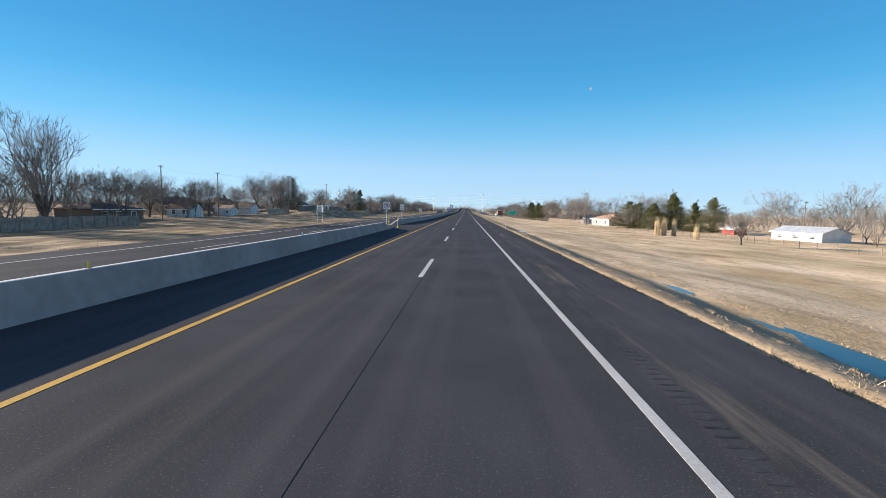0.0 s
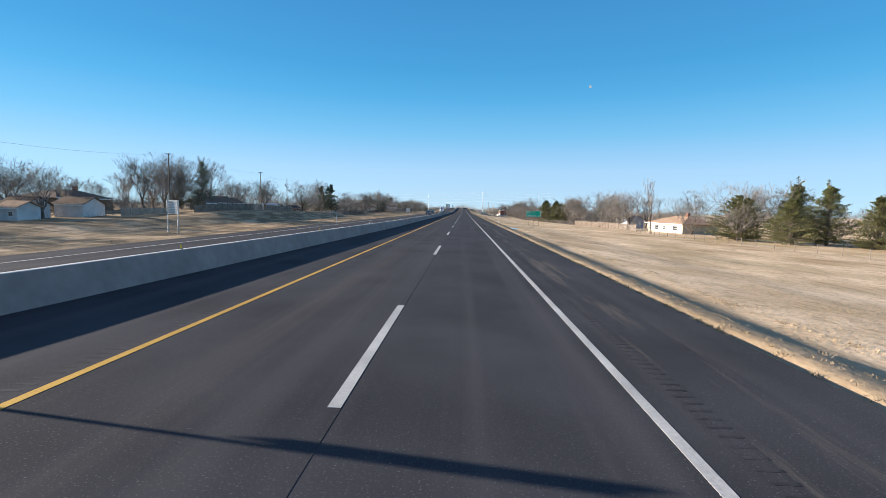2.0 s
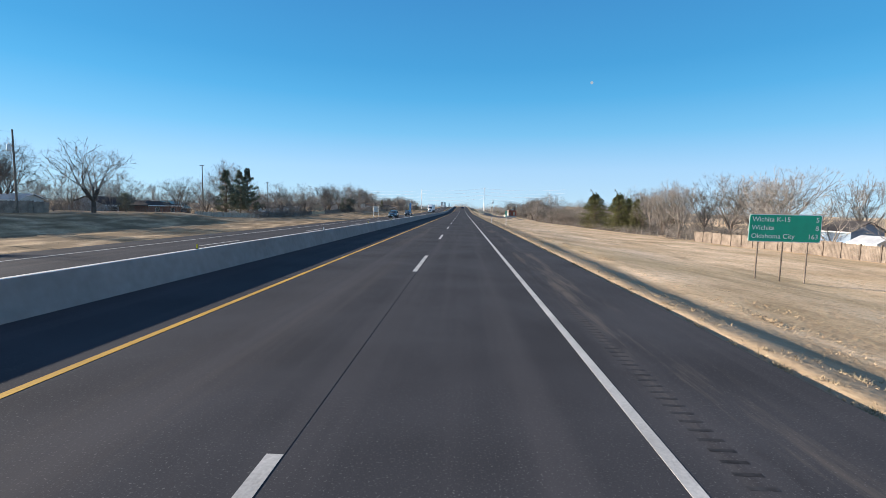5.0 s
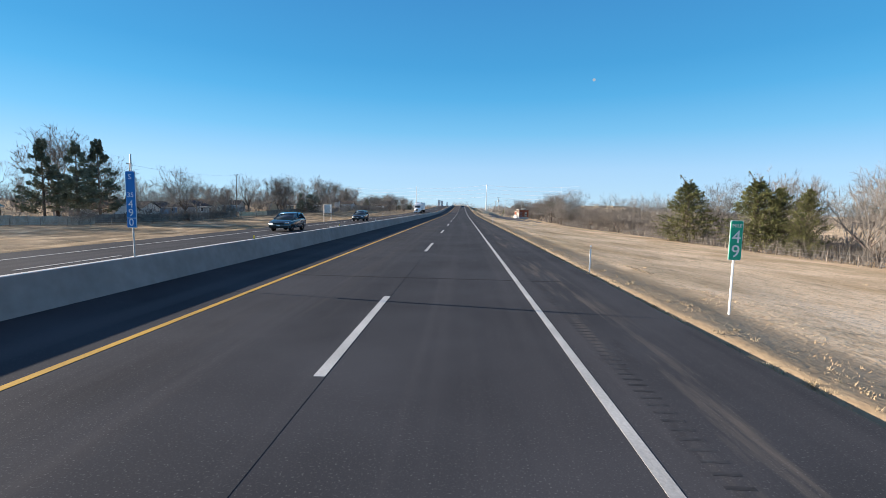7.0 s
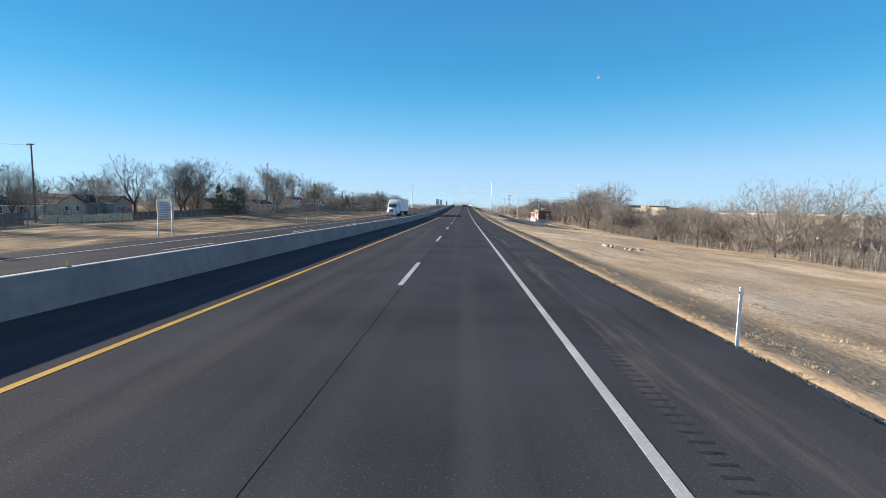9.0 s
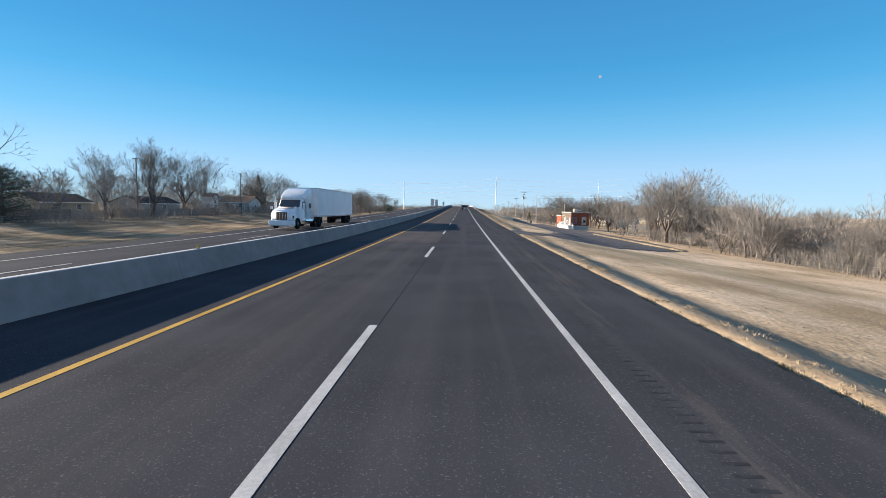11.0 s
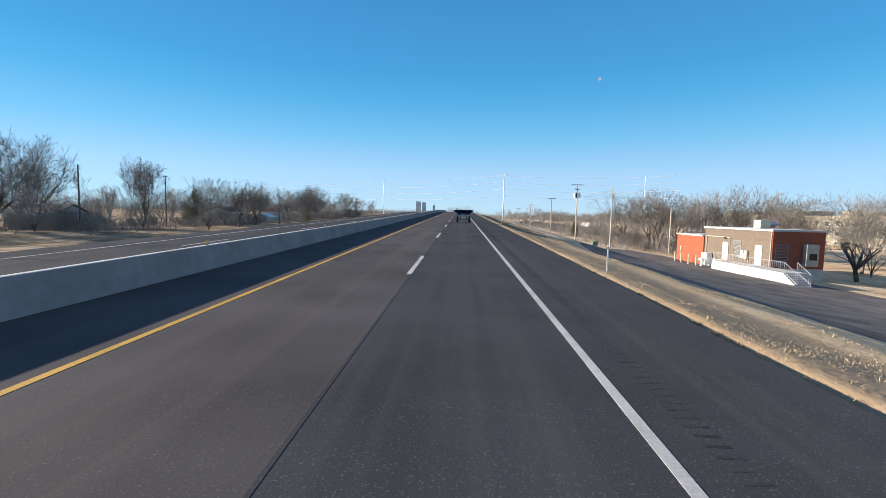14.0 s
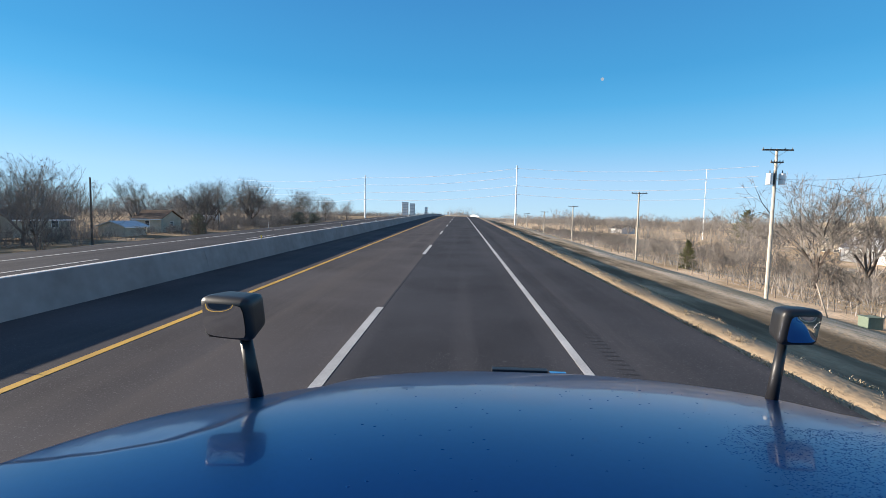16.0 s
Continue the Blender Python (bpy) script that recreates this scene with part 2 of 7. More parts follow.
    nt.links.new(last, p.inputs["Base Color"])
    first = next(n for n in nt.nodes if n.type == "BUMP")
    clump = nt.nodes.new("ShaderNodeTexNoise")
    clump.inputs["Scale"].default_value, clump.inputs["Detail"].default_value = 6.0, 6.0
    nt.links.new(tc.outputs["Object"], clump.inputs["Vector"])
    relief = nt.nodes.new("ShaderNodeBump")
    relief.inputs["Strength"].default_value, relief.inputs["Distance"].default_value = 0.25, 0.06
    nt.links.new(clump.outputs["Fac"], relief.inputs["Height"])
    nt.links.new(relief.outputs["Normal"], first.inputs["Normal"])
    return m


ASPHALT = asphalt_mat("asphalt", (0.05, 0.051, 0.057), (0.075, 0.073, 0.078))
ASPHALT_OLD = asphalt_mat("asphalt_worn", (0.078, 0.072, 0.073), (0.112, 0.1, 0.094))
ASPHALT_DARK = mat("asphalt_dark", (0.027, 0.026, 0.027), rough=0.85, var=0.2, scale=2.0, fine=50, bump=0.4)
RIDGE = mat("rumble_tar", (0.04, 0.04, 0.043), rough=0.8, var=0.35, scale=1.2, fine=9, bump=0.4)
SEAM = mat("seam_tar", (0.042, 0.042, 0.046), rough=0.8, var=0.3, scale=1.5, fine=30, bump=0.3)
GRAVEL = mat("gravel_asphalt", (0.155, 0.138, 0.128), rough=0.92, var=0.4, scale=0.5, fine=14, bump=0.6, depth=0.02)
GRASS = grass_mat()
STRAW = mat("straw", (0.4, 0.315, 0.21), rough=0.9, var=0.35, scale=0.8, fine=6, bump=0.0)
BRIGHT_STRAW = mat("bright_straw", (0.62, 0.49, 0.31), rough=0.9, var=0.3, scale=0.8, fine=6, bump=0.0)
EDGE_STRAW = mat("edge_straw", (0.36, 0.285, 0.185), rough=0.9, var=0.4, scale=1.2, fine=6, bump=0.0)
RUBBLE = mat("rubble", (0.42, 0.37, 0.3), rough=0.9, var=0.35, scale=2.0, fine=18, bump=0.6)
BROWN_STRAW = mat("brown_straw", (0.42, 0.315, 0.2), rough=0.9, var=0.35, scale=0.8, fine=6, bump=0.0)
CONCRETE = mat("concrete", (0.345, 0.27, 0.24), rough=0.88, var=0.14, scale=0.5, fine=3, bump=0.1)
# the barrier's concrete again, made paler to paint sunlight along its top
SUNLIT_CONCRETE = mat("sunlit_concrete", (0.66, 0.64, 0.6), rough=0.85, var=0.12, scale=0.9, fine=14, bump=0.1)
PALE_CONCRETE = mat("pale_concrete", (0.5, 0.49, 0.465), rough=0.9, var=0.15, scale=0.8, fine=20, bump=0.25)
WHITE_LINE = mat("white_line", (0.43, 0.42, 0.4), rough=0.7, var=0.2, scale=0.9, fine=25, bump=0.3)
YELLOW_LINE = mat("yellow_line", (0.5, 0.28, 0.025), rough=0.7, var=0.2, scale=0.9, fine=25, bump=0.3)
BARK = mat("bark", (0.12, 0.1, 0.085), rough=0.95, var=0.3, scale=1.5, fine=18, bump=0.5, tint=(0.16, 0.13, 0.11), random=0.3)
TWIG = mat("twig", (0.172, 0.157, 0.143), rough=0.95, var=0.25, scale=0.25, fine=3, bump=0.0, tint=(0.245, 0.22, 0.195), random=0.3)
PALE_TWIG = mat("pale_twig", (0.24, 0.21, 0.185), rough=0.95, var=0.2, scale=0.6, fine=5, bump=0.0, random=0.15)
CEDAR = mat("cedar_leaf", (0.085, 0.1, 0.043), rough=0.85, var=0.4, scale=0.9, fine=5, bump=0.0, tint=(0.135, 0.135, 0.055), random=0.2)
PINE = mat("pine_needle", (0.17, 0.19, 0.14), rough=0.85, var=0.4, scale=0.9, fine=5, bump=0.0, random=0.15)
FENCE_WOOD = mat("weathered_wood", (0.25, 0.21, 0.175), rough=0.92, var=0.3, scale=1.2, fine=12, bump=0.3, random=0.2)
# fence boards coloured pale gold in place of sunlight that misses them
SUNLIT_WOOD = mat("sunlit_wood", (0.55, 0.45, 0.32), rough=0.9, var=0.25, scale=1.5, fine=12, bump=0.3, random=0.3)
POLE_PALE = mat("pale_pole_wood", (0.45, 0.4, 0.33), rough=0.9, var=0.25, scale=1.0, fine=12, bump=0.3, random=0.15)
PALE_WOOD = mat("pale_wood", (0.4, 0.345, 0.285), rough=0.9, var=0.25, scale=1.0, fine=12, bump=0.3, random=0.15)
POLE_WOOD = mat("pole_wood", (0.17, 0.14, 0.115), rough=0.92, var=0.3, scale=1.0, fine=9, bump=0.3, random=0.25)
GALV = mat("galvanised_steel", (0.5, 0.51, 0.52), rough=0.5, metal=0.6, var=0.15, scale=3, fine=30, bump=0.05)
SIGN_ALU = mat("sign_aluminium", (0.55, 0.56, 0.57), rough=0.45, metal=0.5, var=0.12, scale=2, fine=20, bump=0.0)
SIGN_GREEN = mat("sign_green", (0.0, 0.4, 0.24), rough=0.45, var=0.08, bump=0.0)
SIGN_BLUE = mat("sign_blue", (0.02, 0.2, 0.55), rough=0.45, var=0.08, bump=0.0)
SIGN_WHITE = mat("sign_white", (0.88, 0.88, 0.86), rough=0.45, var=0.05, bump=0.0)
SIGN_RED = mat("sign_red", (0.55, 0.03, 0.03), rough=0.45, var=0.05, bump=0.0)
SIGN_BLACK = mat("sign_black", (0.015, 0.015, 0.015), rough=0.5, var=0.05, bump=0.0)
POST_YELLOW = mat("post_yellow", (0.68, 0.5, 0.03), rough=0.55, var=0.15, bump=0.0)
WATER = mat("ditch_water", (0.02, 0.022, 0.022), rough=0.04, var=0.2, scale=0.5, fine=3, bump=0.03, depth=0.01)
BLACK_PLASTIC = mat("black_plastic", (0.012, 0.012, 0.013), rough=0.45, var=0.15, scale=8, fine=80, bump=0.1, depth=0.002)
RUBBER = mat("rubber", (0.02, 0.02, 0.02), rough=0.85, var=0.2, scale=3, fine=30, bump=0.2)
CHROME = mat("chrome", (0.75, 0.76, 0.78), rough=0.15, metal=1.0, var=0.05, bump=0.0)
GLASS = glass_dark("window_glass", (0.05, 0.06, 0.07))

# ---------------------------------------------------------------- mesh helpers


def mesh_of(name, bm, material, smooth=False):
    me = bpy.data.meshes.new(name)
    bm.to_mesh(me)
    bm.free()
    if material:
        me.materials.append(material)
    if smooth:
        for p in me.polygons:
            p.use_smooth = True
    return me


def part(name, bm, material, parent=None, label="", smooth=False, kind=""):
    ob = new(name, mesh_of(name, bm, material, smooth))
    if parent is not None:
        ob.parent = parent
    return tagged(ob, label, kind=kind)


def thing(name, label, category, m=None, group="", kind=""):
    ob = tagged(new(name), label, category, group, kind)
    ob.empty_display_size = 0.3
    if m is not None:
        ob.matrix_basis = m
    return ob


def box(bm, x0, x1, y0, y1, z0, z1, bevel=0.0):
    v = [bm.verts.new(c) for c in ((x0, y0, z0), (x1, y0, z0), (x1, y1, z0), (x0, y1, z0), (x0, y0, z1), (x1, y0, z1), (x1, y1, z1), (x0, y1, z1))]
    faces = [bm.faces.new([v[i] for i in f]) for f in ((3, 2, 1, 0), (4, 5, 6, 7), (0, 1, 5, 4), (1, 2, 6, 5), (2, 3, 7, 6), (3, 0, 4, 7))]
    if bevel:
        edges = list({e for f in faces for e in f.edges})
        bmesh.ops.bevel(bm, geom=edges, offset=bevel, segments=2, affect="EDGES", profile=0.6)
    return bm


def boxes(*rows, bevel=0.0):
    bm = bmesh.new()
    for r in rows:
        box(bm, *r, bevel=bevel)
    return bm


def tube(bm, p0, p1, r0, r1=None, n=8, caps=True):
    p0, p1 = Vector(p0), Vector(p1)
    r1 = r0 if r1 is None else r1
    d = (p1 - p0).normalized()
    a = d.orthogonal().normalized()
    b = d.cross(a)
    ring = [[bm.verts.new(p + (a * math.cos(k) + b * math.sin(k)) * r) for k in [2 * math.pi * i / n for i in range(n)]] for p, r in ((p0, r0), (p1, r1))]
    for i in range(n):
        bm.faces.new((ring[0][i], ring[0][(i + 1) % n], ring[1][(i + 1) % n], ring[1][i]))
    if caps:
        bm.faces.new(ring[0][::-1])
        bm.faces.new(ring[1])
    return bm


def prism(bm, outline, axis, a, b):
    """An outline of (u, v) pushed along an axis from a to b: x keeps (y, z), y keeps (x, z)."""
    put = {"x": lambda u, v, w: (w, u, v), "y": lambda u, v, w: (u, w, v), "z": lambda u, v, w: (u, v, w)}[axis]
    lo = [bm.verts.new(put(u, v, a)) for u, v in outline]
    hi = [bm.verts.new(put(u, v, b)) for u, v in outline]
    n = len(outline)
    for i in range(n):
        bm.faces.new((lo[i], lo[(i + 1) % n], hi[(i + 1) % n], hi[i]))
    bm.faces.new(lo[::-1])
    bm.faces.new(hi)
    bmesh.ops.recalc_face_normals(bm, faces=bm.faces[:])
    return bm


def lettering(text, size, parent, material, place, turn=(90, 0, 0), name="lettering", align="CENTER"):
    """Flat letters in the built-in font, as a mesh."""
    cu = bpy.data.curves.new(name, "FONT")
    cu.body, cu.size, cu.align_x, cu.align_y, cu.extrude = text, size, align, "CENTER", 0.004
    tmp = bpy.data.objects.new(name, cu)
    me = bpy.data.meshes.new_from_object(tmp)
    bpy.data.objects.remove(tmp)
    bpy.data.curves.remove(cu)
    me.materials.clear()
    me.materials.append(material)
    ob = new(name, me)
    ob.parent = parent
    ob.matrix_basis = pose(*place, *turn)
    return ob


def lerp(x, *pts):
    return float(np.interp(x, [p[0] for p in pts], [p[1] for p in pts]))


# ---------------------------------------------------------------- lie of the land


def road_z(y):
    """The road is level, then climbs to an overpass and falls behind its crest."""
    if y < 340:
        return 0.0
    if y < 440:
        return 0.018 * (y - 340) ** 2 / 200
    if y < 600:
        return 0.9 + 0.018 * (y - 440)
    return 3.78 + 0.018 * (y - 600) - 0.018 * (min(y, 780) - 600) ** 2 / 160 - max(0, y - 780) * 0.04


def far_road_z(x, y):
    """The other carriageway falls away from the median."""
    return road_z(y) - 0.02 * max(0.0, -9.5 - x)


def calm(x, y):
    """1 where the drive is graded smooth."""
    if not (2 < x < 40):
        return 0.0
    return lerp(y, (374, 0.0), (380, 1.0), (520, 1.0), (530, 0.0))


def ground_z(x, y):
    y = min(y, 900)
    rz = road_z(y) if y < 780 else road_z(780) + (y - 780) * 0.02
    if x < -20.9:
        yard = lerp(y, (0, -1.9), (80, -1.85), (100, -1.2), (130, -0.9), (155, 0.0), (175, 0.9), (197, 0.9), (214, 0.45), (248, 0.3), (262, -1.0), (278, -1.35), (293, -1.8),
                    (325, -2.0), (345, -1.4), (375, -1.4), (409, -0.7), (459, -0.25), (480, 0.1), (515, -0.8), (560, -0.75), (580, -0.9), (600, -0.3), (680, 1.0), (760, 2.0), (1500, 3.0))
        e = far_road_z(-20.9, y)
        low = min(-1.85 + 0.35 * rz, e - 0.7)
        return lerp(x, (-600, 1.5 if y < 300 else 3.0), (-120, yard), (-57.5, yard), (-55, yard * 0.8 + low * 0.2), (-49, yard * 0.06 + low * 0.94), (-38, low), (-32, low), (-24, e - 0.5), (-20.9, e - 0.05))
    if x > 4.95:
        if 5.2 < x < 16:
            x += (1 - (calm(x, y) if y < 405 else 0.0)) * 0.45 * noise.noise((y * 0.09, 4.0, 0.0)) + 0.15 * noise.noise((y * 0.5, 8.0, 0.0))
        near = lerp(y, (340, -1.5), (420, -2.0), (540, -2.4), (760, -3.0))
        mid = lerp(y, (200, -2.9), (310, -4.0), (420, -5.0), (500, -4.0), (535, -4.3), (600, -3.2), (760, -3.0))
        fill = max(0.0, 1 - abs(y - 392) / 14)
        fill = max(fill * fill * (3 - 2 * fill), lerp(y, (195, 0.0), (212, 0.75), (300, 0.75), (320, 0.0), (405, 0.0), (415, 0.6), (470, 0.6), (500, 0.0)))
        steep = lerp(y, (478, 0.0), (505, 1.0))
        shelf = lerp(y, (398, 0.0), (406, 1.0), (488, 1.0), (507, 0.0))
        plain = (rz - 0.62) + (near - rz + 0.62) * (13 - 8.8) / (18.5 - 8.8)

        def mixed(level, bank, ledge):
            """Fields, the bank of the ramp and the ledge of the drive."""
            return (level + steep * (rz - bank - level)) * (1 - shelf) + ledge * shelf
        return lerp(x, (4.95, rz - 0.05), (5.7, rz - 0.1), (6.3, rz - 0.17), (6.95, rz - 0.41 + 0.17 * fill - 0.02 * steep), (7.8, rz - 0.58 + 0.24 * fill - 0.2 * steep),
                    (8.8, rz - 0.62 + 0.2 * fill - 0.48 * steep), (10.2, mixed(0.7 * (rz - 0.62 + 0.2 * fill) + 0.3 * plain, 1.24, 0.7 * (rz - 0.62 + 0.2 * fill - 0.48 * steep) - 0.15)),
                    (13.4, mixed(plain, 1.55, -0.5)), (16, mixed(lerp(16, (13, plain), (18.5, near)), 2.1, -1.1)), (18.5, mixed(near, 2.7, -1.55)),
                    (26, mixed(near * 0.72 + mid * 0.28, 0.45 * (rz - mid) + 2.0, -2.5)), (52, mid), (120, mid - 0.4), (600, -3.0))
    return rz - 0.45


def bump_z(x, y):
    """Uneven turf away from the pavement."""
    d = min(abs(x - 4.95), abs(x + 20.9))
    if -20.9 <= x <= 4.95:
        return 0.0
    if -48 < x < -22:
        return min(1.0, d / 4) * (0.16 * noise.noise((x * 0.3, y * 0.13, 6.0)) + 0.13 * noise.noise((x * 0.55, y * 0.3, 9.0)))
    return (1 - 0.9 * calm(x, y)) * min(1.0, d / 5) * (0.10 * noise.noise((x * 0.16, y * 0.11, 0.0)) + 0.05 * noise.noise((x * 0.6, y * 0.5, 3.0)))


DRIVE_LEFT = ((388, 4.6), (395, 4.9), (397, 6.3), (399.7, 9.3), (402.6, 10.8), (408, 12.3), (425, 13.5), (440, 14.3), (460, 14.3), (476, 14.5), (486, 15.5), (504, 17.0), (514, 19.5), (523, 25.0), (527, 29.0))
DRIVE_RIGHT = ((388, 4.9), (389, 6.0), (392, 9.0), (395.5, 13.0), (400.6, 21.4), (406, 28.0), (412, 33.0), (420, 37.5), (440, 39.0), (460, 39.0), (484, 37.5), (500, 36.5), (518, 36.0), (527, 33.0))


def land(x, y):
    bed = 0.0
    if 388.5 < y < 526 and 5 < x < 40:
        a, b = lerp(y, *DRIVE_LEFT), lerp(y, *DRIVE_RIGHT)
        bed = 0.2 * max(0.0, min(1.0, (min(x - a, b - x) - 0.2) / 0.8))
    ragged = 0.06 * noise.noise((x * 1.3, y * 0.6, 2.0)) if 5.4 < x < 10 else 0.0
    return ground_z(x, y) + bump_z(x, y) + ragged - bed


GROUND_X = [-3000, -1200, -600, -350, -220, -160, -120, -100, -88, -78, -70, -64, -58]
GROUND_X += [-58 + i for i in range(1, 37)] + [-20.9, -20, -9, 4, 4.95]
GROUND_X += [5.4, 5.8, 6.15, 6.6, 7.1, 7.6, 8.2, 8.6, 9.2] + [10 + i for i in range(0, 40)] + [51, 54, 58, 63, 70, 78, 90, 105, 130, 170, 240, 400, 700, 1300, 3000]
GROUND_Y = [-1500, -500, -250, -150, -100, -60] + [-40 + 1.5 * i for i in range(0, 480)] + [690, 720, 750, 780, 850, 950, 1200, 1600, 2200, 3200, 4500]


def turf(x, y):
    """The ground sheet's own height, between its corners."""
    i = max(0, min(len(GROUND_X) - 2, int(np.searchsorted(GROUND_X, x)) - 1))
    j = max(0, min(len(GROUND_Y) - 2, int(np.searchsorted(GROUND_Y, y)) - 1))
    u = (x - GROUND_X[i]) / (GROUND_X[i + 1] - GROUND_X[i])
    v = (y - GROUND_Y[j]) / (GROUND_Y[j + 1] - GROUND_Y[j])
    h = [[land(GROUND_X[i + a], GROUND_Y[j + b]) for a in (0, 1)] for b in (0, 1)]
    return (h[0][0] * (1 - u) + h[0][1] * u) * (1 - v) + (h[1][0] * (1 - u) + h[1][1] * u) * v


def build_ground():
    xs, ys = GROUND_X, GROUND_Y
    verts = [(x, y, land(x, y)) for y in ys for x in xs]
    n = len(xs)
    faces = [(j * n + i, j * n + i + 1, (j + 1) * n + i + 1, (j + 1) * n + i) for j in range(len(ys) - 1) for i in range(n - 1)]
    me = bpy.data.meshes.new("ground")
    me.from_pydata(verts, [], faces)
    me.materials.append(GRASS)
    for p in me.polygons:
        p.use_smooth = True
    return tagged(new("ground", me), "straw-coloured winter grass with ditches beside the highway", "ground", kind="structure")


def strip(name, x0, x1, y0, y1, zf, lift, material, label, category, step=4.0, thick=0.35, wobble=0.0, kind="structure"):
    """A long sheet with thickness that follows the road."""
    n = max(1, int((y1 - y0) / step))
    vs, fs = [], []
    for j in range(n + 1):
        y = y0 + (y1 - y0) * j / n
        wob = wobble * noise.noise((y * 0.35, x1, 0.0)) if wobble else 0.0
        a, b = x0, x1 + wob
        za, zb = zf(a, y) + lift, zf(b, y) + lift
        vs += [(a, y, za), (b, y, zb), (b, y, zb - thick), (a, y, za - thick)]
    for j in range(n):
        k = 4 * j
        for i in range(4):
            fs.append((k + i, k + (i + 1) % 4, k + 4 + (i + 1) % 4, k + 4 + i))
    fs += [(0, 3, 2, 1), (4 * n, 4 * n + 1, 4 * n + 2, 4 * n + 3)]
    me = bpy.data.meshes.new(name)
    me.from_pydata(vs, [], [f[::-1] for f in fs])
    me.materials.append(material)
    return tagged(new(name, me), label, category, kind=kind)


def flat_road(x, y):
    return road_z(y)


build_ground()
Y0, Y1 = -140.0, 860.0
strip("road_right_lane", -1.47, 5.0, Y0, Y1, flat_road, 0, ASPHALT, "dark grey asphalt driving lane and shoulder", "road", wobble=0.10)
strip("road_left_lane", -8.9, -1.47, Y0, 375, flat_road, 0, ASPHALT, "dark grey asphalt passing lane and inner shoulder", "road")
strip("road_left_lane_worn", -8.9, -1.47, 375, Y1, flat_road, 0, ASPHALT_OLD, "browner worn asphalt passing lane", "road")
strip("road_far", -20.9, -8.9, Y0, Y1, far_road_z, 0, ASPHALT, "dark asphalt carriageway beyond the median", "road")
strip("edge_line_white", 2.09, 2.23, Y0, Y1, flat_road, 0.005, WHITE_LINE, "solid white edge line", "road marking", thick=0.004)
strip("edge_line_yellow", -5.23, -5.09, Y0, Y1, flat_road, 0.005, YELLOW_LINE, "solid yellow edge line", "road marking", thick=0.004)
strip("far_edge_line_yellow", -11.28, -11.12, Y0, Y1, far_road_z, 0.005, YELLOW_LINE, "solid yellow edge line of the far carriageway", "road marking", thick=0.004)
strip("far_edge_line_white", -18.18, -18.02, Y0, Y1, far_road_z, 0.005, WHITE_LINE, "solid white edge line of the far carriageway", "road marking", thick=0.004)

CYCLE, DASH_FAR = 17.6, 2.62          # spacing of the dashes and where one ends


def lane_dashes():
    for k in range(-5, 46):
        y = DASH_FAR + CYCLE * k
        tagged(strip("lane_dash", -1.58, -1.42, y - 5.5, y, flat_road, 0.005, WHITE_LINE, "white dash between the lanes", "road marking", thick=0.004), group="lane dashes")
        tagged(strip("far_lane_dash", -14.73, -14.57, y + 3, y + 7.7, far_road_z, 0.005, WHITE_LINE, "white dash on the far carriageway", "road marking", thick=0.004), group="far lane dashes")


lane_dashes()


def median_x(y):
    """The barrier's middle: it swings away from the lanes round the crossover."""
    return lerp(y, (15, -8.56), (52, -8.9), (56, -9.5), (61, -10.35), (66, -10.0), (71, -9.55), (90, -9.15), (115, -8.62), (130, -8.56))


def median_barrier():
    """Single-slope concrete wall in cast lengths, dipping to the ground at each side of the crossover."""
    base = thing("median_barrier", "weathered grey concrete median barrier with a top coloured as sunlit", "barrier", kind="structure")
    prof = ((-0.34, 0.0), (0.34, 0.0), (0.3, 0.12), (0.12, 0.8), (-0.12, 0.8), (-0.3, 0.12))

    def height(y):
        if y < 53:
            return lerp(y, (47.2, 1.0), (52.4, 0.14))
        return lerp(y, (60.4, 0.12), (61.2, 0.16), (66.2, 1.0))

    y = -130.0
    while y < 800:
        end = y + 12.2
        if y < 52.8 < end:
            end = 52.8
        if 52.7 < y < 57.7:
            y, end = 60.4, 66.4
        cuts = 6 if 40 < y < 68 else 3
        bm = bmesh.new()
        rings = []
        for i in range(cuts + 1):
            yy = y + 0.008 + (end - y - 0.016) * i / cuts
            h = height(yy)
            rings.append([bm.verts.new((median_x(yy) + px, yy, road_z(yy) - 0.02 + pz * h)) for px, pz in prof])
        for a, b in zip(rings, rings[1:]):
            for i in range(6):
                bm.faces.new((a[i], a[(i + 1) % 6], b[(i + 1) % 6], b[i]))
        bm.faces.new(rings[0][::-1])
        bm.faces.new(rings[-1])
        bmesh.ops.recalc_face_normals(bm, faces=bm.faces[:])
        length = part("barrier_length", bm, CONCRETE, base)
        # thin pale cap: the sun on the top edge, painted as colour
        bm = bmesh.new()
        rings = []
        for i in range(cuts + 1):
            yy = y + 0.012 + (end - y - 0.024) * i / cuts
            h = road_z(yy) - 0.02 + 0.8 * height(yy)
            rings.append([bm.verts.new((median_x(yy) + px, yy, h + pz)) for px, pz in ((-0.085, -0.01), (0.085, -0.01), (0.07, 0.012), (-0.07, 0.012))])
        for a, b in zip(rings, rings[1:]):
            for i in range(4):
                bm.faces.new((a[i], a[(i + 1) % 4], b[(i + 1) % 4], b[i]))
        bm.faces.new(rings[0][::-1])
        bm.faces.new(rings[-1])
        bmesh.ops.recalc_face_normals(bm, faces=bm.faces[:])
        part("top", bm, SUNLIT_CONCRETE, length, "pale top of the barrier with the sunlight put into its colour")
        y = end


median_barrier()

# ---------------------------------------------------------------- trees


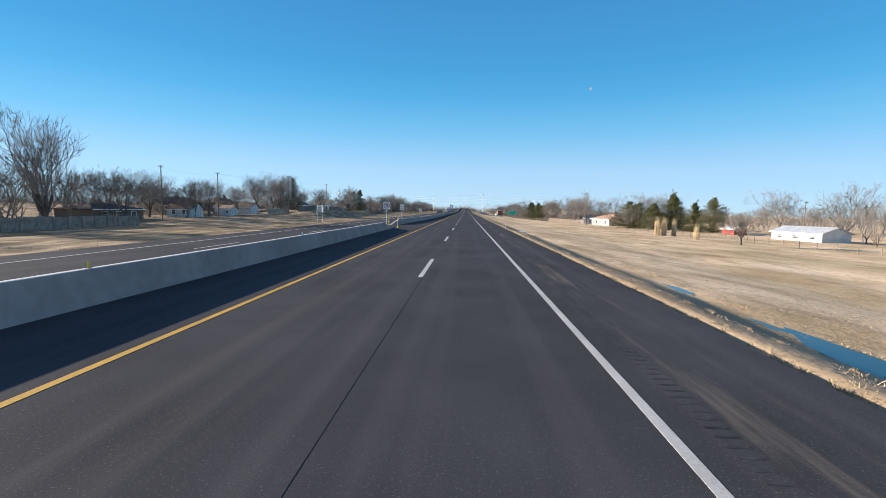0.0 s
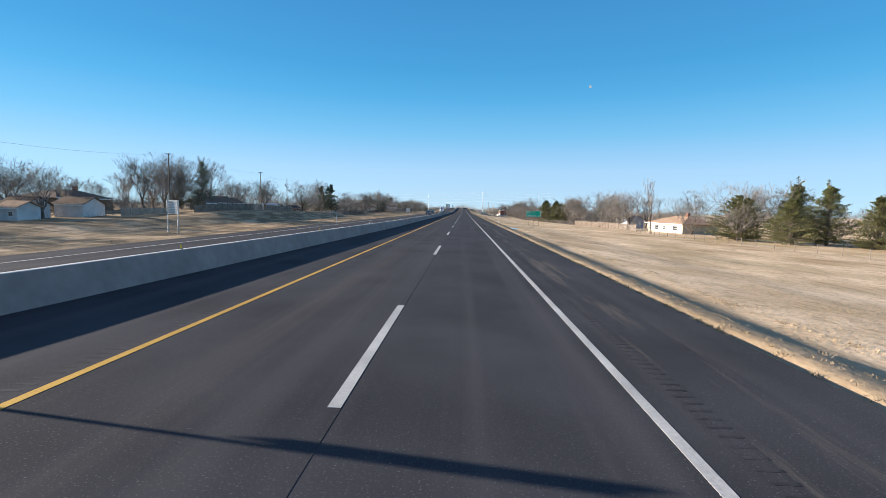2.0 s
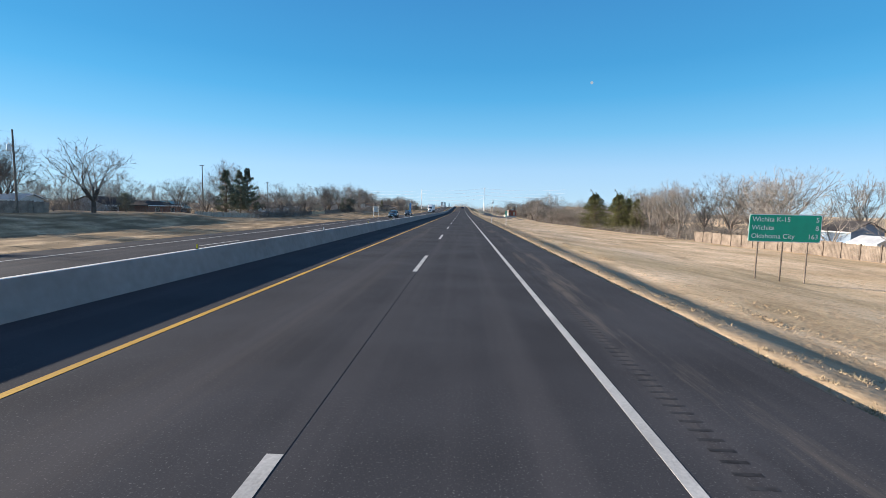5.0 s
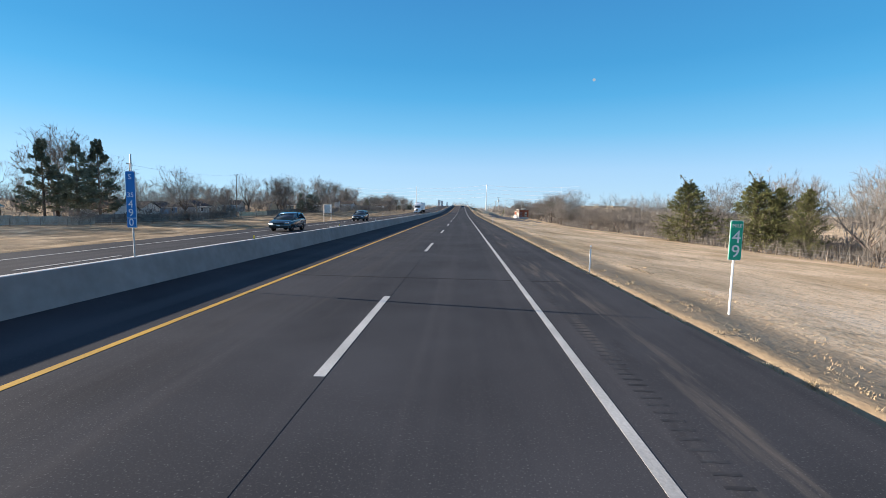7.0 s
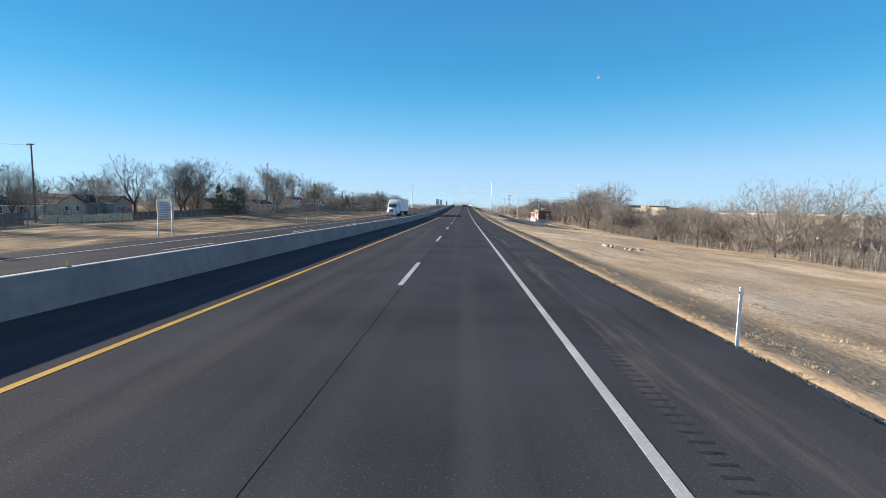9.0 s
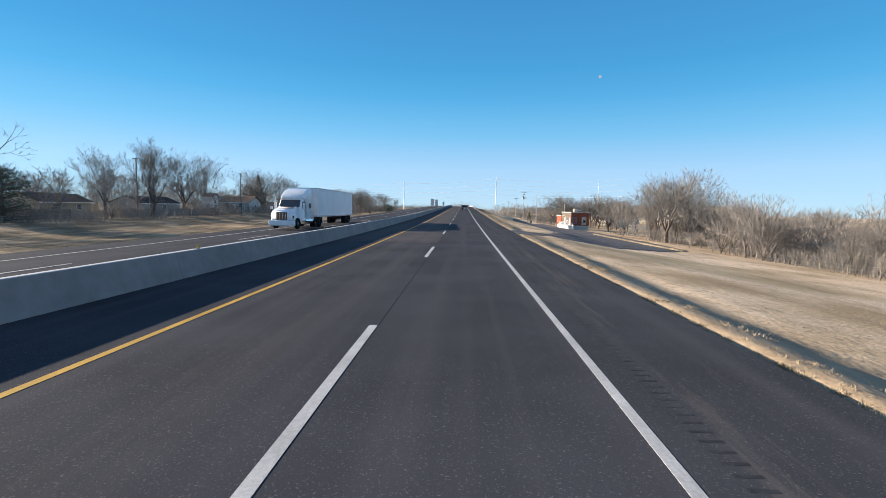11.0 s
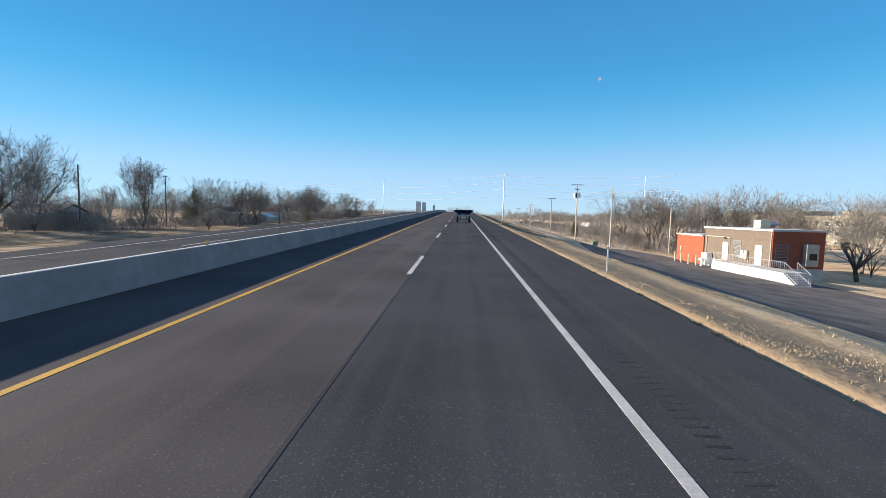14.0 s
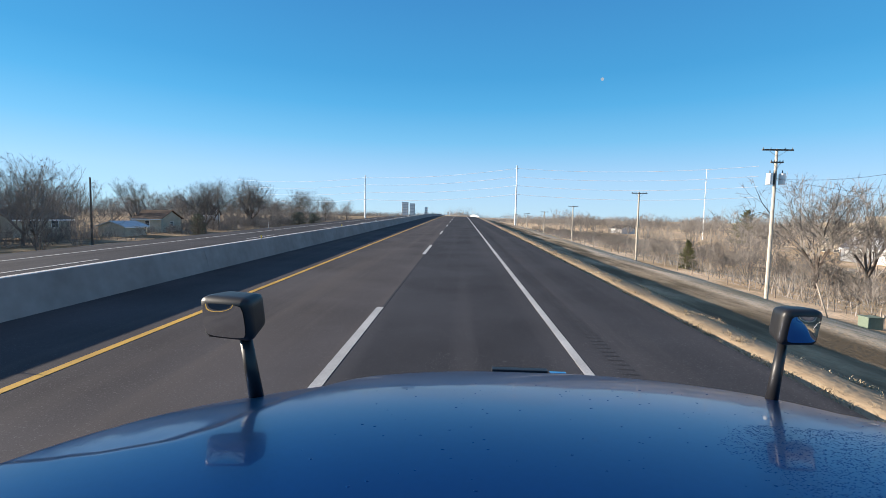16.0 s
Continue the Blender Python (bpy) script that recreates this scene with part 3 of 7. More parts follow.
def grow(seed, height, angle, limbs, depth, trunk, fork, lift, twigs, reach, side=0.5):
    """Limbs of a bare tree as (from, to, radius, radius, level), upright at the origin. angle: how wide a fork opens, in degrees;
    fork: where the trunk ends; lift: how much shoots turn upwards; twigs: fine shoots at each tip, of the length reach. Twigs are of level 9."""
    rng = random.Random(seed)
    segs = []

    def any_way():
        return Vector((rng.uniform(-1, 1), rng.uniform(-1, 1), rng.uniform(-1, 1)))

    def bent(d, degrees, turn):
        u = d.orthogonal().normalized()
        u = u * math.cos(turn) + d.cross(u) * math.sin(turn)
        a = radians(degrees)
        return (d * math.cos(a) + u * math.sin(a) + Vector((0, 0, lift * 0.3))).normalized()

    def sprout(a, b, d, count):
        for _ in range(count):
            p = a.lerp(b, rng.uniform(0.2, 1.0))
            w = (d * 0.8 + any_way() * 0.85 + Vector((0, 0, 0.1 + lift * 0.3))).normalized()
            segs.append((p, p + w * reach * rng.uniform(0.5, 1.25), 0.0, 0.0, 9))

    def branch(p, d, length, r, level):
        q = p + d * length * 0.5
        d2 = (d + any_way() * 0.2 + Vector((0, 0, lift * 0.15))).normalized()
        e = q + d2 * length * 0.5
        if level > 3:
            segs.append((p, e, r, r * 0.74, level))
        else:
            segs.append((p, q, r, r * 0.88, level))
            segs.append((q, e, r * 0.88, r * 0.74, level))
        if level >= depth:
            sprout(q, e, d2, twigs)
            return
        if level >= 2:
            sprout(p, e, d2, twigs // 2)
        turn = rng.uniform(0, 6.283)
        branch(e, bent(d2, rng.uniform(6, 20), turn), length * rng.uniform(0.76, 0.9), r * 0.66, level + 1)
        branch(e, bent(d2, angle * rng.uniform(0.75, 1.25), turn + 3.1), length * rng.uniform(0.62, 0.86), r * 0.54, level + 1)
        if rng.random() < side:
            branch(q, bent(d, angle * rng.uniform(0.9, 1.4), turn + 1.6), length * rng.uniform(0.5, 0.7), r * 0.42, level + 1)

    top = Vector((rng.uniform(-0.05, 0.05) * height, rng.uniform(-0.05, 0.05) * height, height * fork))
    segs.append((Vector((0, 0, -0.4)), top, trunk, trunk * 0.82, 0))
    for i in range(limbs):
        a = 2 * math.pi * (i + rng.uniform(-0.3, 0.3)) / limbs
        tilt = math.tan(radians(angle)) * rng.uniform(0.25, 1.25)
        d = Vector((math.cos(a) * tilt, math.sin(a) * tilt, 1)).normalized()
        branch(top, d, height * rng.uniform(0.2, 0.27), trunk * rng.uniform(0.42, 0.66), 1)
    k = height / max(g[1].z for g in segs)
    return [(a * k, b * k, r0, r1, lv) for a, b, r0, r1, lv in segs]


def limb_mesh(name, segs, material, thin=0.04, flat=3):
    """Tapered limbs in one mesh: round ones for the thick, flat blades for the fine."""
    vs, fs = [], []
    for a, b, r0, r1, lv in segs:
        k = len(vs)
        d = (b - a).normalized()
        if lv >= flat:
            w = d.cross(Vector((math.sin(a.x * 37 + b.y * 23), math.cos(a.y * 31 + b.x * 17), 0.3))).normalized()
            if lv == 9:
                vs += [a - w * thin * 0.5, a + w * thin * 0.5, b]
                fs.append((k, k + 1, k + 2))
            else:
                vs += [a - w * max(r0, thin * 0.6), a + w * max(r0, thin * 0.6), b + w * max(r1, thin * 0.5), b - w * max(r1, thin * 0.5)]
                fs.append((k, k + 1, k + 2, k + 3))
            continue
        n = 7 if lv == 0 else (5 if lv == 1 else 3)
        u = d.orthogonal().normalized()
        w = d.cross(u)
        for p, r in ((a, r0), (b, r1)):
            vs += [p + (u * math.cos(2 * math.pi * i / n) + w * math.sin(2 * math.pi * i / n)) * r for i in range(n)]
        fs += [(k + i, k + (i + 1) % n, k + n + (i + 1) % n, k + n + i) for i in range(n)]
    me = bpy.data.meshes.new(name)
    me.from_pydata([tuple(v) for v in vs], [], fs)
    me.materials.append(material)
    return me


def bare_tree(seed, label, height=10.0, angle=34, limbs=5, depth=6, trunk=0.24, fork=0.16, lift=0.4, twigs=5, reach=0.85, thin=0.021, side=0.45, twig=None, flat=3, name="bare_tree"):
    segs = grow(seed, height, angle, limbs, depth, trunk, fork, lift, twigs, reach, side)
    ob = thing(name, label, "tree")
    for nm, sel, material in (("trunk", [g for g in segs if g[4] <= 1], BARK), ("crown", [g for g in segs if g[4] > 1], twig or TWIG)):
        o = new(nm, limb_mesh(nm, sel, material, thin, flat))
        o.parent = ob
    return ob


def spray_mesh(name, seed, count, place, size, material):
    """Many small leaf sprays; place(rng) gives a spot and the way it points."""
    rng = random.Random(seed)
    vs, fs = [], []
    for _ in range(count):
        p, d = place(rng)
        s = size * rng.uniform(0.5, 1.3)
        d = (d + Vector((rng.uniform(-1, 1), rng.uniform(-1, 1), rng.uniform(-1, 1))) * 0.55).normalized()
        u = d.orthogonal().normalized()
        u = (u * math.cos(rng.uniform(0, 6.3)) + d.cross(u) * math.sin(rng.uniform(0, 6.3))).normalized()
        k = len(vs)
        vs += [p - u * s * 0.3, p + u * s * 0.3, p + d * s + u * s * 0.12, p + d * s * 0.75 - u * s * 0.32]
        fs += [(k, k + 1, k + 2), (k, k + 2, k + 3)]
    me = bpy.data.meshes.new(name)
    me.from_pydata([tuple(v) for v in vs], [], fs)
    me.materials.append(material)
    return me


def cedar_tree(seed, label, height=8.0, width=2.2, material=None, ragged=0.3, low=0.03, count=15000, name="cedar_tree", dome=False):
    """Many rising boughs of uneven reach, each thick with sprays, under a broken pointed top."""
    rng0 = random.Random(seed)
    boughs = []
    for _ in range(240):
        t = rng0.random() ** 1.25
        a = rng0.uniform(0, 2 * math.pi)
        reach = width * min(1.0, (1.02 - t) * 1.22) ** 0.95 * (0.86 + 0.14 * min(1, t * 6)) * (1 + ragged * rng0.uniform(-0.8, 0.6)) + 0.12
        if dome:
            t = rng0.random()
            reach = width * math.sqrt(max(0.06, 1 - ((t - 0.36) / 0.66) ** 2)) * (1 + ragged * rng0.uniform(-0.5, 0.3))
        boughs.append((height * (low + (0.93 - low) * t), a, reach, rng0.uniform(0.05, 0.3) if dome else rng0.uniform(-0.1, 0.3) + 0.75 * t))
    if not dome:
        boughs += [(height * rng0.uniform(0.55, 0.9), rng0.uniform(0, 6.28), rng0.uniform(0.3, 0.7), 2.2) for _ in range(8)]
    ob = thing(name, label, "tree")
    segs = [(Vector((0, 0, -0.4)), Vector((0, 0, height * 0.93)), 0.17, 0.02, 0)]
    segs += [(Vector((0, 0, zz)), Vector((math.cos(a) * L, math.sin(a) * L, zz + rise * L)), 0.035, 0.01, 1) for zz, a, L, rise in boughs]
    o = new("trunk", limb_mesh("trunk", segs, BARK))
    o.parent = ob

    def place(rng):
        zz, a, L, rise = rng.choice(boughs)
        t = rng.random() ** 0.55
        w = 0.42 * (1.1 - t) * min(L, 1.4) + 0.07
        p = Vector((math.cos(a) * L * t, math.sin(a) * L * t, zz + rise * L * t)) + Vector((rng.gauss(0, w * 0.5), rng.gauss(0, w * 0.5), rng.gauss(0, w * 0.4)))
        return p, Vector((math.cos(a) * 0.6, math.sin(a) * 0.6, 0.9)).normalized()

    o = new("crown", spray_mesh("crown", seed, count, place, 0.115, material or CEDAR))
    o.parent = ob
    return ob


def pine_tree(seed, label, height=12.0, width=2.6, name="pine_tree"):
    """Whorls of drooping boughs with gaps between them."""
    rng0 = random.Random(seed)
    boughs = []
    for _ in range(84):
        t = rng0.uniform(0.1, 0.97)
        boughs.append((height * t, rng0.uniform(0, 6.28), width * min(1.0, (1.02 - t) * 1.25) * rng0.uniform(0.4, 1.2) + 0.2))
    ob = thing(name, label, "tree")
    segs = [(Vector((0, 0, -0.4)), Vector((0, 0, height)), 0.2, 0.03, 0)]
    segs += [(Vector((0, 0, zz)), Vector((math.cos(a) * L, math.sin(a) * L, zz + 0.3 * L)), 0.04, 0.012, 1) for zz, a, L in boughs]
    o = new("trunk", limb_mesh("trunk", segs, BARK))
    o.parent = ob

    def place(rng):
        zz, a, L = rng.choice(boughs)
        t = 0.25 + 0.75 * rng.random() ** 0.6
        w = 0.3 * L * (1.1 - t) + 0.1
        s = rng.gauss(0, w * 0.6)
        p = Vector((math.cos(a) * L * t - math.sin(a) * s, math.sin(a) * L * t + math.cos(a) * s, zz + 0.3 * L * t + rng.gauss(0, 0.17)))
        return p, Vector((math.cos(a), math.sin(a), 0.5)).normalized()

    o = new("crown", spray_mesh("crown", seed, 9000, place, 0.24, PINE))
    o.parent = ob
    return ob


def put(proto, x, y, top, rng, native, wide=1.0, z=None):
    """A copy of a tree at (x, y) whose top stands at the height top."""
    g = land(x, y) if z is None else z
    s = max(1.5, top - g) / native
    m = pose(x, y, g - 0.05, 0, 0, rng.uniform(0, 360)) @ Matrix.Diagonal((s * wide, s * wide, s, 1))
    return copy_thing(proto, m)


def drop(proto):
    for o in (*proto.children_recursive, proto):
        bpy.data.objects.remove(o)


BARE = [
    bare_tree(11, "leafless spreading tree with grey-brown twigs", angle=42, limbs=5, trunk=0.26, fork=0.17, lift=0.25),
    bare_tree(23, "tall leafless tree with upright limbs", angle=27, limbs=5, trunk=0.2, fork=0.16, lift=0.6),
    bare_tree(35, "leafless tree with a round twiggy crown", angle=38, limbs=6, trunk=0.22, fork=0.14, lift=0.35),
    bare_tree(47, "leafless many-stemmed tree on the grass", angle=30, limbs=8, depth=5, trunk=0.095, fork=0.03, lift=0.5, twigs=6, thin=0.022),
    bare_tree(59, "pale leafless tree with fine twigs", angle=30, limbs=4, trunk=0.2, fork=0.3, lift=0.5, twigs=4, thin=0.026, twig=PALE_TWIG),
    bare_tree(65, "tall dense leafless tree with many rising limbs", angle=26, limbs=7, trunk=0.24, fork=0.1, lift=0.6),
    bare_tree(83, "small round leafless tree with dense brown twigs", angle=40, limbs=7, depth=5, trunk=0.3, fork=0.22, lift=0.4, twigs=8, thin=0.06),
    bare_tree(107, "leafless crooked tree with an open spreading crown", angle=40, limbs=6, trunk=0.13, fork=0.06, lift=0.35, twigs=5, reach=0.75, thin=0.018),
    bare_tree(131, "slim pale columnar poplar without leaves", angle=7, limbs=3, depth=5, trunk=0.09, fork=0.25, lift=1.5, twigs=4, reach=0.5, thin=0.018, twig=PALE_TWIG),
]
FAR_BARE = [bare_tree(71 + k, "leafless tree in the woods behind the gardens", angle=an, limbs=4, depth=4, trunk=0.15, fork=0.1, lift=li, twigs=6, reach=1.4, thin=0.05, side=0.4, flat=2) for k, (an, li) in enumerate(((34, 0.4), (40, 0.3), (28, 0.55)))]

# x, y and the height of the top
LEFT_TREES = [
    (-62, 63, 16.7, 5), (-70, 57, 14.5, 5), (-85, 99, 11.7, 1), (-80, 109, 11.2, 2), (-75, 127, 11.2, 0), (-90, 189, 15.5, 2), (-95, 114, 13, 1), (-95, 130, 12.9, 2),
    (-80, 138, 11, 2), (-71, 135, 8.9, 0), (-85, 178, 16.2, 1), (-82, 186, 17, 2), (-80, 281, 10.8, 0), (-82, 318, 16, 2), (-72, 167, 14.8, 1),
    (-74, 175, 15.1, 2), (-90, 235, 13.9, 0), (-87, 214, 18.9, 4), (-61, 229, 13, 0), (-76, 287, 10, 2), (-75, 228, 13, 2), (-85, 228, 12.4, 1),
]
LEFT_TREES_2 = [
    (-72, 222, 12.2, 2), (-80, 306, 18.1, 4), (-73, 336, 12.5, 2), (-85, 396, 15.3, 0), (-75, 402, 16, 1), (-80, 472, 18, 2), (-70, 392, 13.5, 2), (-75, 407, 16, 2),
    (-80, 443, 15.7, 1), (-75, 451, 18.6, 4), (-75, 509, 15.5, 2), (-70, 350, 9, 1), (-60, 420, 9, 3), (-70, 466, 16.3, 4), (-85, 527, 18.5, 2),
    (-80, 551, 17.5, 1), (-58, 450, 7.2, 3), (-62, 556, 11.8, 3), (-60, 610, 13.5, 2), (-60, 675, 14, 3), (-66, 438, 16, 1), (-72, 500, 15.5, 0),
]
LEFT_TREES_3 = [
    (-75, 499, 11.5, 1), (-58, 499, 10.7, 3), (-55, 536, 10.8, 3), (-58, 560, 11.8, 2), (-75, 659, 16, 2), (-62, 673, 14, 3), (-60, 523, 10.5, 3), (-50, 527, 10, 3),
    (-52, 543, 10.3, 1), (-55, 559, 11, 2), (-92, 568, 18.8, 4), (-42, 546, 8.8, 3), (-43, 552, 8, 3), (-70, 598, 12.7, 1), (-55, 598, 11.5, 2),
    (-65, 641, 15, 2), (-58, 666, 13.5, 3), (-85, 655, 16, 0), (-70, 649, 16.5, 2), (-60, 700, 13, 3), (-58, 730, 12, 2), (-66, 720, 13, 1),
]
RIGHT_TREES = [
    (85, 105, 10.9, 2), (75, 85, 6.3, 3), (116, 172, 13.4, 2), (75, 297, 12, 1), (70, 268, 12.5, 2), (70, 239, 11, 1), (65, 335, 12, 2), (75, 185, 10.7, 1),
    (72, 169, 11.6, 0), (60, 260, 12.1, 2), (58, 304, 11.5, 1), (65, 170, 11, 2), (58, 242, 11.9, 0), (52, 272, 11, 2), (58, 179, 9.3, 3), (52, 206, 10.4, 0),
    (60, 245, 12, 2), (90, 247, 8, 3), (50, 275, 7.7, 3), (48, 266, 9.2, 3), (48, 258, 10.5, 1), (55, 155, 5.6, 2), (46.5, 77.5, 3.5, 6), (47.5, 178, 11.8, 8),
]
RIGHT_TREES_2 = [
    (45, 349, 8.3, 7), (49.5, 350, 8.2, 7), (46, 326, 7.4, 7), (60, 308, 8.7, 1), (58, 297, 9.4, 4), (55, 283, 9.3, 2), (53.5, 352, 8.8, 7), (40.6, 362, 5.4, 2),
    (45, 358, 5.3, 7), (50, 319, 7.4, 0), (50, 382, 5.6, 3), (52, 400, 6.4, 3), (58, 451, 8.5, 2), (52, 471, 13, 2), (50, 445, 8.7, 1), (44, 424, 7.3, 3),
    (44, 417, 6.6, 1), (42, 410, 6, 3), (55, 501, 7.3, 3), (45, 447, 12.2, 0), (46, 456, 12.7, 1), (42, 464, 7.4, 3), (48, 495, 7.4, 2), (61, 472, 15.5, 2),
]
RIGHT_TREES_3 = [
    (45, 582, 3.5, 2), (55, 556, 10.5, 2), (45, 573, 2.4, 3), (50, 558, 11.5, 1), (60, 551, 11, 2), (55, 515, 8.4, 2), (58, 506, 8.5, 1), (42, 536, 10.4, 2),
    (40, 565, 1.4, 3), (55, 541, 10.5, 0), (55, 530, 10.8, 2), (60, 529, 9.7, 1), (60, 524, 9.4, 2), (38, 553, 1.2, 3), (42, 538, 10.3, 0),
    (48, 533, 9.3, 1), (42, 557, 10.8, 2), (32, 538, 0.6, 3), (50, 583, 3.0, 3), (52, 457, 13.7, 2), (36, 560, 4.0, 3), (34, 575, 3.0, 3), (38, 590, 3.2, 3), (36, 610, 3.4, 3),
]


def plant_trees():
    rng = random.Random(4)
    for rows in (LEFT_TREES, LEFT_TREES_2, LEFT_TREES_3, RIGHT_TREES, RIGHT_TREES_2, RIGHT_TREES_3):
        for x, y, top, kind in rows:
            put(BARE[kind], x, y, top, rng, 10.0, rng.uniform(0.85, 1.15))


def woods(name, label, seed, count, spot, kinds=None):
    """Trees that nobody could count, in one mesh."""
    rng = random.Random(seed)
    co, tri, mats = [], [], []
    base = 0
    protos = []
    for p in kinds or FAR_BARE:
        v, f = [], []
        for o in p.children:
            k = sum(len(a) for a in v)
            me = o.data
            xyz = np.empty(len(me.vertices) * 3)
            me.vertices.foreach_get("co", xyz)
            me.calc_loop_triangles()
            t = np.empty(len(me.loop_triangles) * 3, dtype=np.int64)
            me.loop_triangles.foreach_get("vertices", t)
            v.append(xyz.reshape(-1, 3))
            f.append(t.reshape(-1, 3) + k)
        protos.append((np.vstack(v), np.vstack(f)))
    for _ in range(count):
        x, y, h = spot(rng)
        v, f = rng.choice(protos)
        a, s, w = rng.uniform(0, 6.283), h / 10.0, rng.uniform(0.9, 1.35)
        turn = np.array([[math.cos(a) * s * w, math.sin(a) * s * w, 0], [-math.sin(a) * s * w, math.cos(a) * s * w, 0], [0, 0, s]])
        co.append(v @ turn + (x, y, land(x, y) - 0.05))
        tri.append(f + base)
        base += len(v)
    co, tri = np.vstack(co), np.vstack(tri)
    me = bpy.data.meshes.new(name)
    me.vertices.add(len(co))
    me.vertices.foreach_set("co", co.ravel())
    me.loops.add(len(tri) * 3)
    me.loops.foreach_set("vertex_index", tri.ravel().astype(np.int32))
    me.polygons.add(len(tri))
    me.polygons.foreach_set("loop_start", np.arange(0, len(tri) * 3, 3, dtype=np.int32))
    me.update(calc_edges=True)
    me.materials.append(TWIG)
    return tagged(new(name, me), label, "woods", kind="stuff")


plant_trees()
SHRUBS = [bare_tree(91 + k, "leafless shrub", angle=38, limbs=7, depth=3, trunk=0.12, fork=0.02, lift=0.35, twigs=6, reach=2.4, thin=0.1, side=0.3, flat=1) for k in range(3)]
woods("shrubs", "leafless shrubs along the wire fence", 41, 150, lambda r: (r.uniform(44, 60), r.uniform(236, 480), r.uniform(1.6, 4.2)), SHRUBS)
woods("shrubs", "leafless shrubs below the embankment", 42, 200, lambda r: (r.uniform(31, 66), r.uniform(526, 720), r.uniform(1.4, 3.8)), SHRUBS)
woods("shrubs", "leafless shrubs along the gardens", 43, 130, lambda r: (-r.uniform(57, 72), r.uniform(405, 740), r.uniform(1.6, 4.2)), SHRUBS)
woods("shrubs", "leafless shrubs between the houses", 44, 70, lambda r: (-r.uniform(74, 104), r.uniform(60, 420), r.uniform(1.6, 4.0)), SHRUBS)
woods("shrubs", "leafless shrubs before the board fences", 45, 36, lambda r: (-r.uniform(60, 68), r.uniform(290, 345), r.uniform(1.5, 4.0)), SHRUBS)
woods("shrubs", "leafless thicket behind the gardens", 46, 110, lambda r: (-r.uniform(92, 135), r.uniform(60, 760), r.uniform(2.5, 5.0)), SHRUBS)
woods("shrubs", "leafless thicket behind the wire fence", 47, 75, lambda r: (r.uniform(58, 90), r.uniform(215, 400), r.uniform(2.0, 4.5)), SHRUBS)
woods("shrubs", "grey leafless undergrowth beside the far carriageway", 49, 95, lambda r: (-r.uniform(52, 74), r.choice((r.uniform(470, 566), r.uniform(470, 566), r.uniform(618, 650))), r.uniform(1.8, 4.4)), SHRUBS)
for shrub in SHRUBS:
    drop(shrub)
woods("woods", "leafless trees behind the gardens", 31, 120, lambda r: (-r.uniform(76, 104), r.uniform(70, 740), r.uniform(6.5, 12)))
woods("woods", "leafless trees close behind the fences", 48, 26, lambda r: (-r.uniform(66, 84), r.uniform(236, 520), r.uniform(5.5, 10)))
woods("woods", "leafless trees along the far field", 50, 60, lambda r: (-r.uniform(78, 100), r.uniform(470, 760), r.uniform(5.5, 9)))
woods("woods", "leafless woods beyond the gardens", 32, 115, lambda r: (-r.uniform(98, 190), r.uniform(40, 900), r.uniform(8.5, 14)))
woods("woods", "leafless trees behind the wire fence", 33, 100, lambda r: (r.uniform(51, 82), r.uniform(200, 620), r.uniform(6, 11)))
woods("woods", "leafless thicket along the wire fence", 39, 34, lambda r: (r.uniform(43.5, 58), r.uniform(368, 455), r.uniform(6.0, 9.0)), (BARE[7], BARE[1], BARE[2]))
woods("woods", "leafless trees before the long pale building", 40, 55, lambda r: (r.uniform(54, 82), r.uniform(335, 440), r.uniform(5.0, 8.5)))
woods("woods", "leafless woods across the fields", 34, 60, lambda r: (r.uniform(80, 260), r.uniform(120, 1000), r.uniform(7, 12)))
woods("woods", "leafless trees round the pale house", 37, 60, lambda r: (r.uniform(84, 150), r.uniform(50, 230), r.uniform(6, 10.5)))
woods("woods", "leafless trees behind the board fence", 38, 34, lambda r: (-r.uniform(66, 92), r.uniform(14, 118), r.uniform(6.5, 12)))
woods("woods", "leafless trees beyond the embankment", 35, 90, lambda r: (r.uniform(62, 170), r.uniform(540, 900), r.uniform(8, 13)))
woods("woods", "leafless trees below the overpass", 36, 75, lambda r: (r.uniform(36, 120), r.uniform(600, 900), r.uniform(7, 11.5)))
for proto in BARE + FAR_BARE:
    drop(proto)


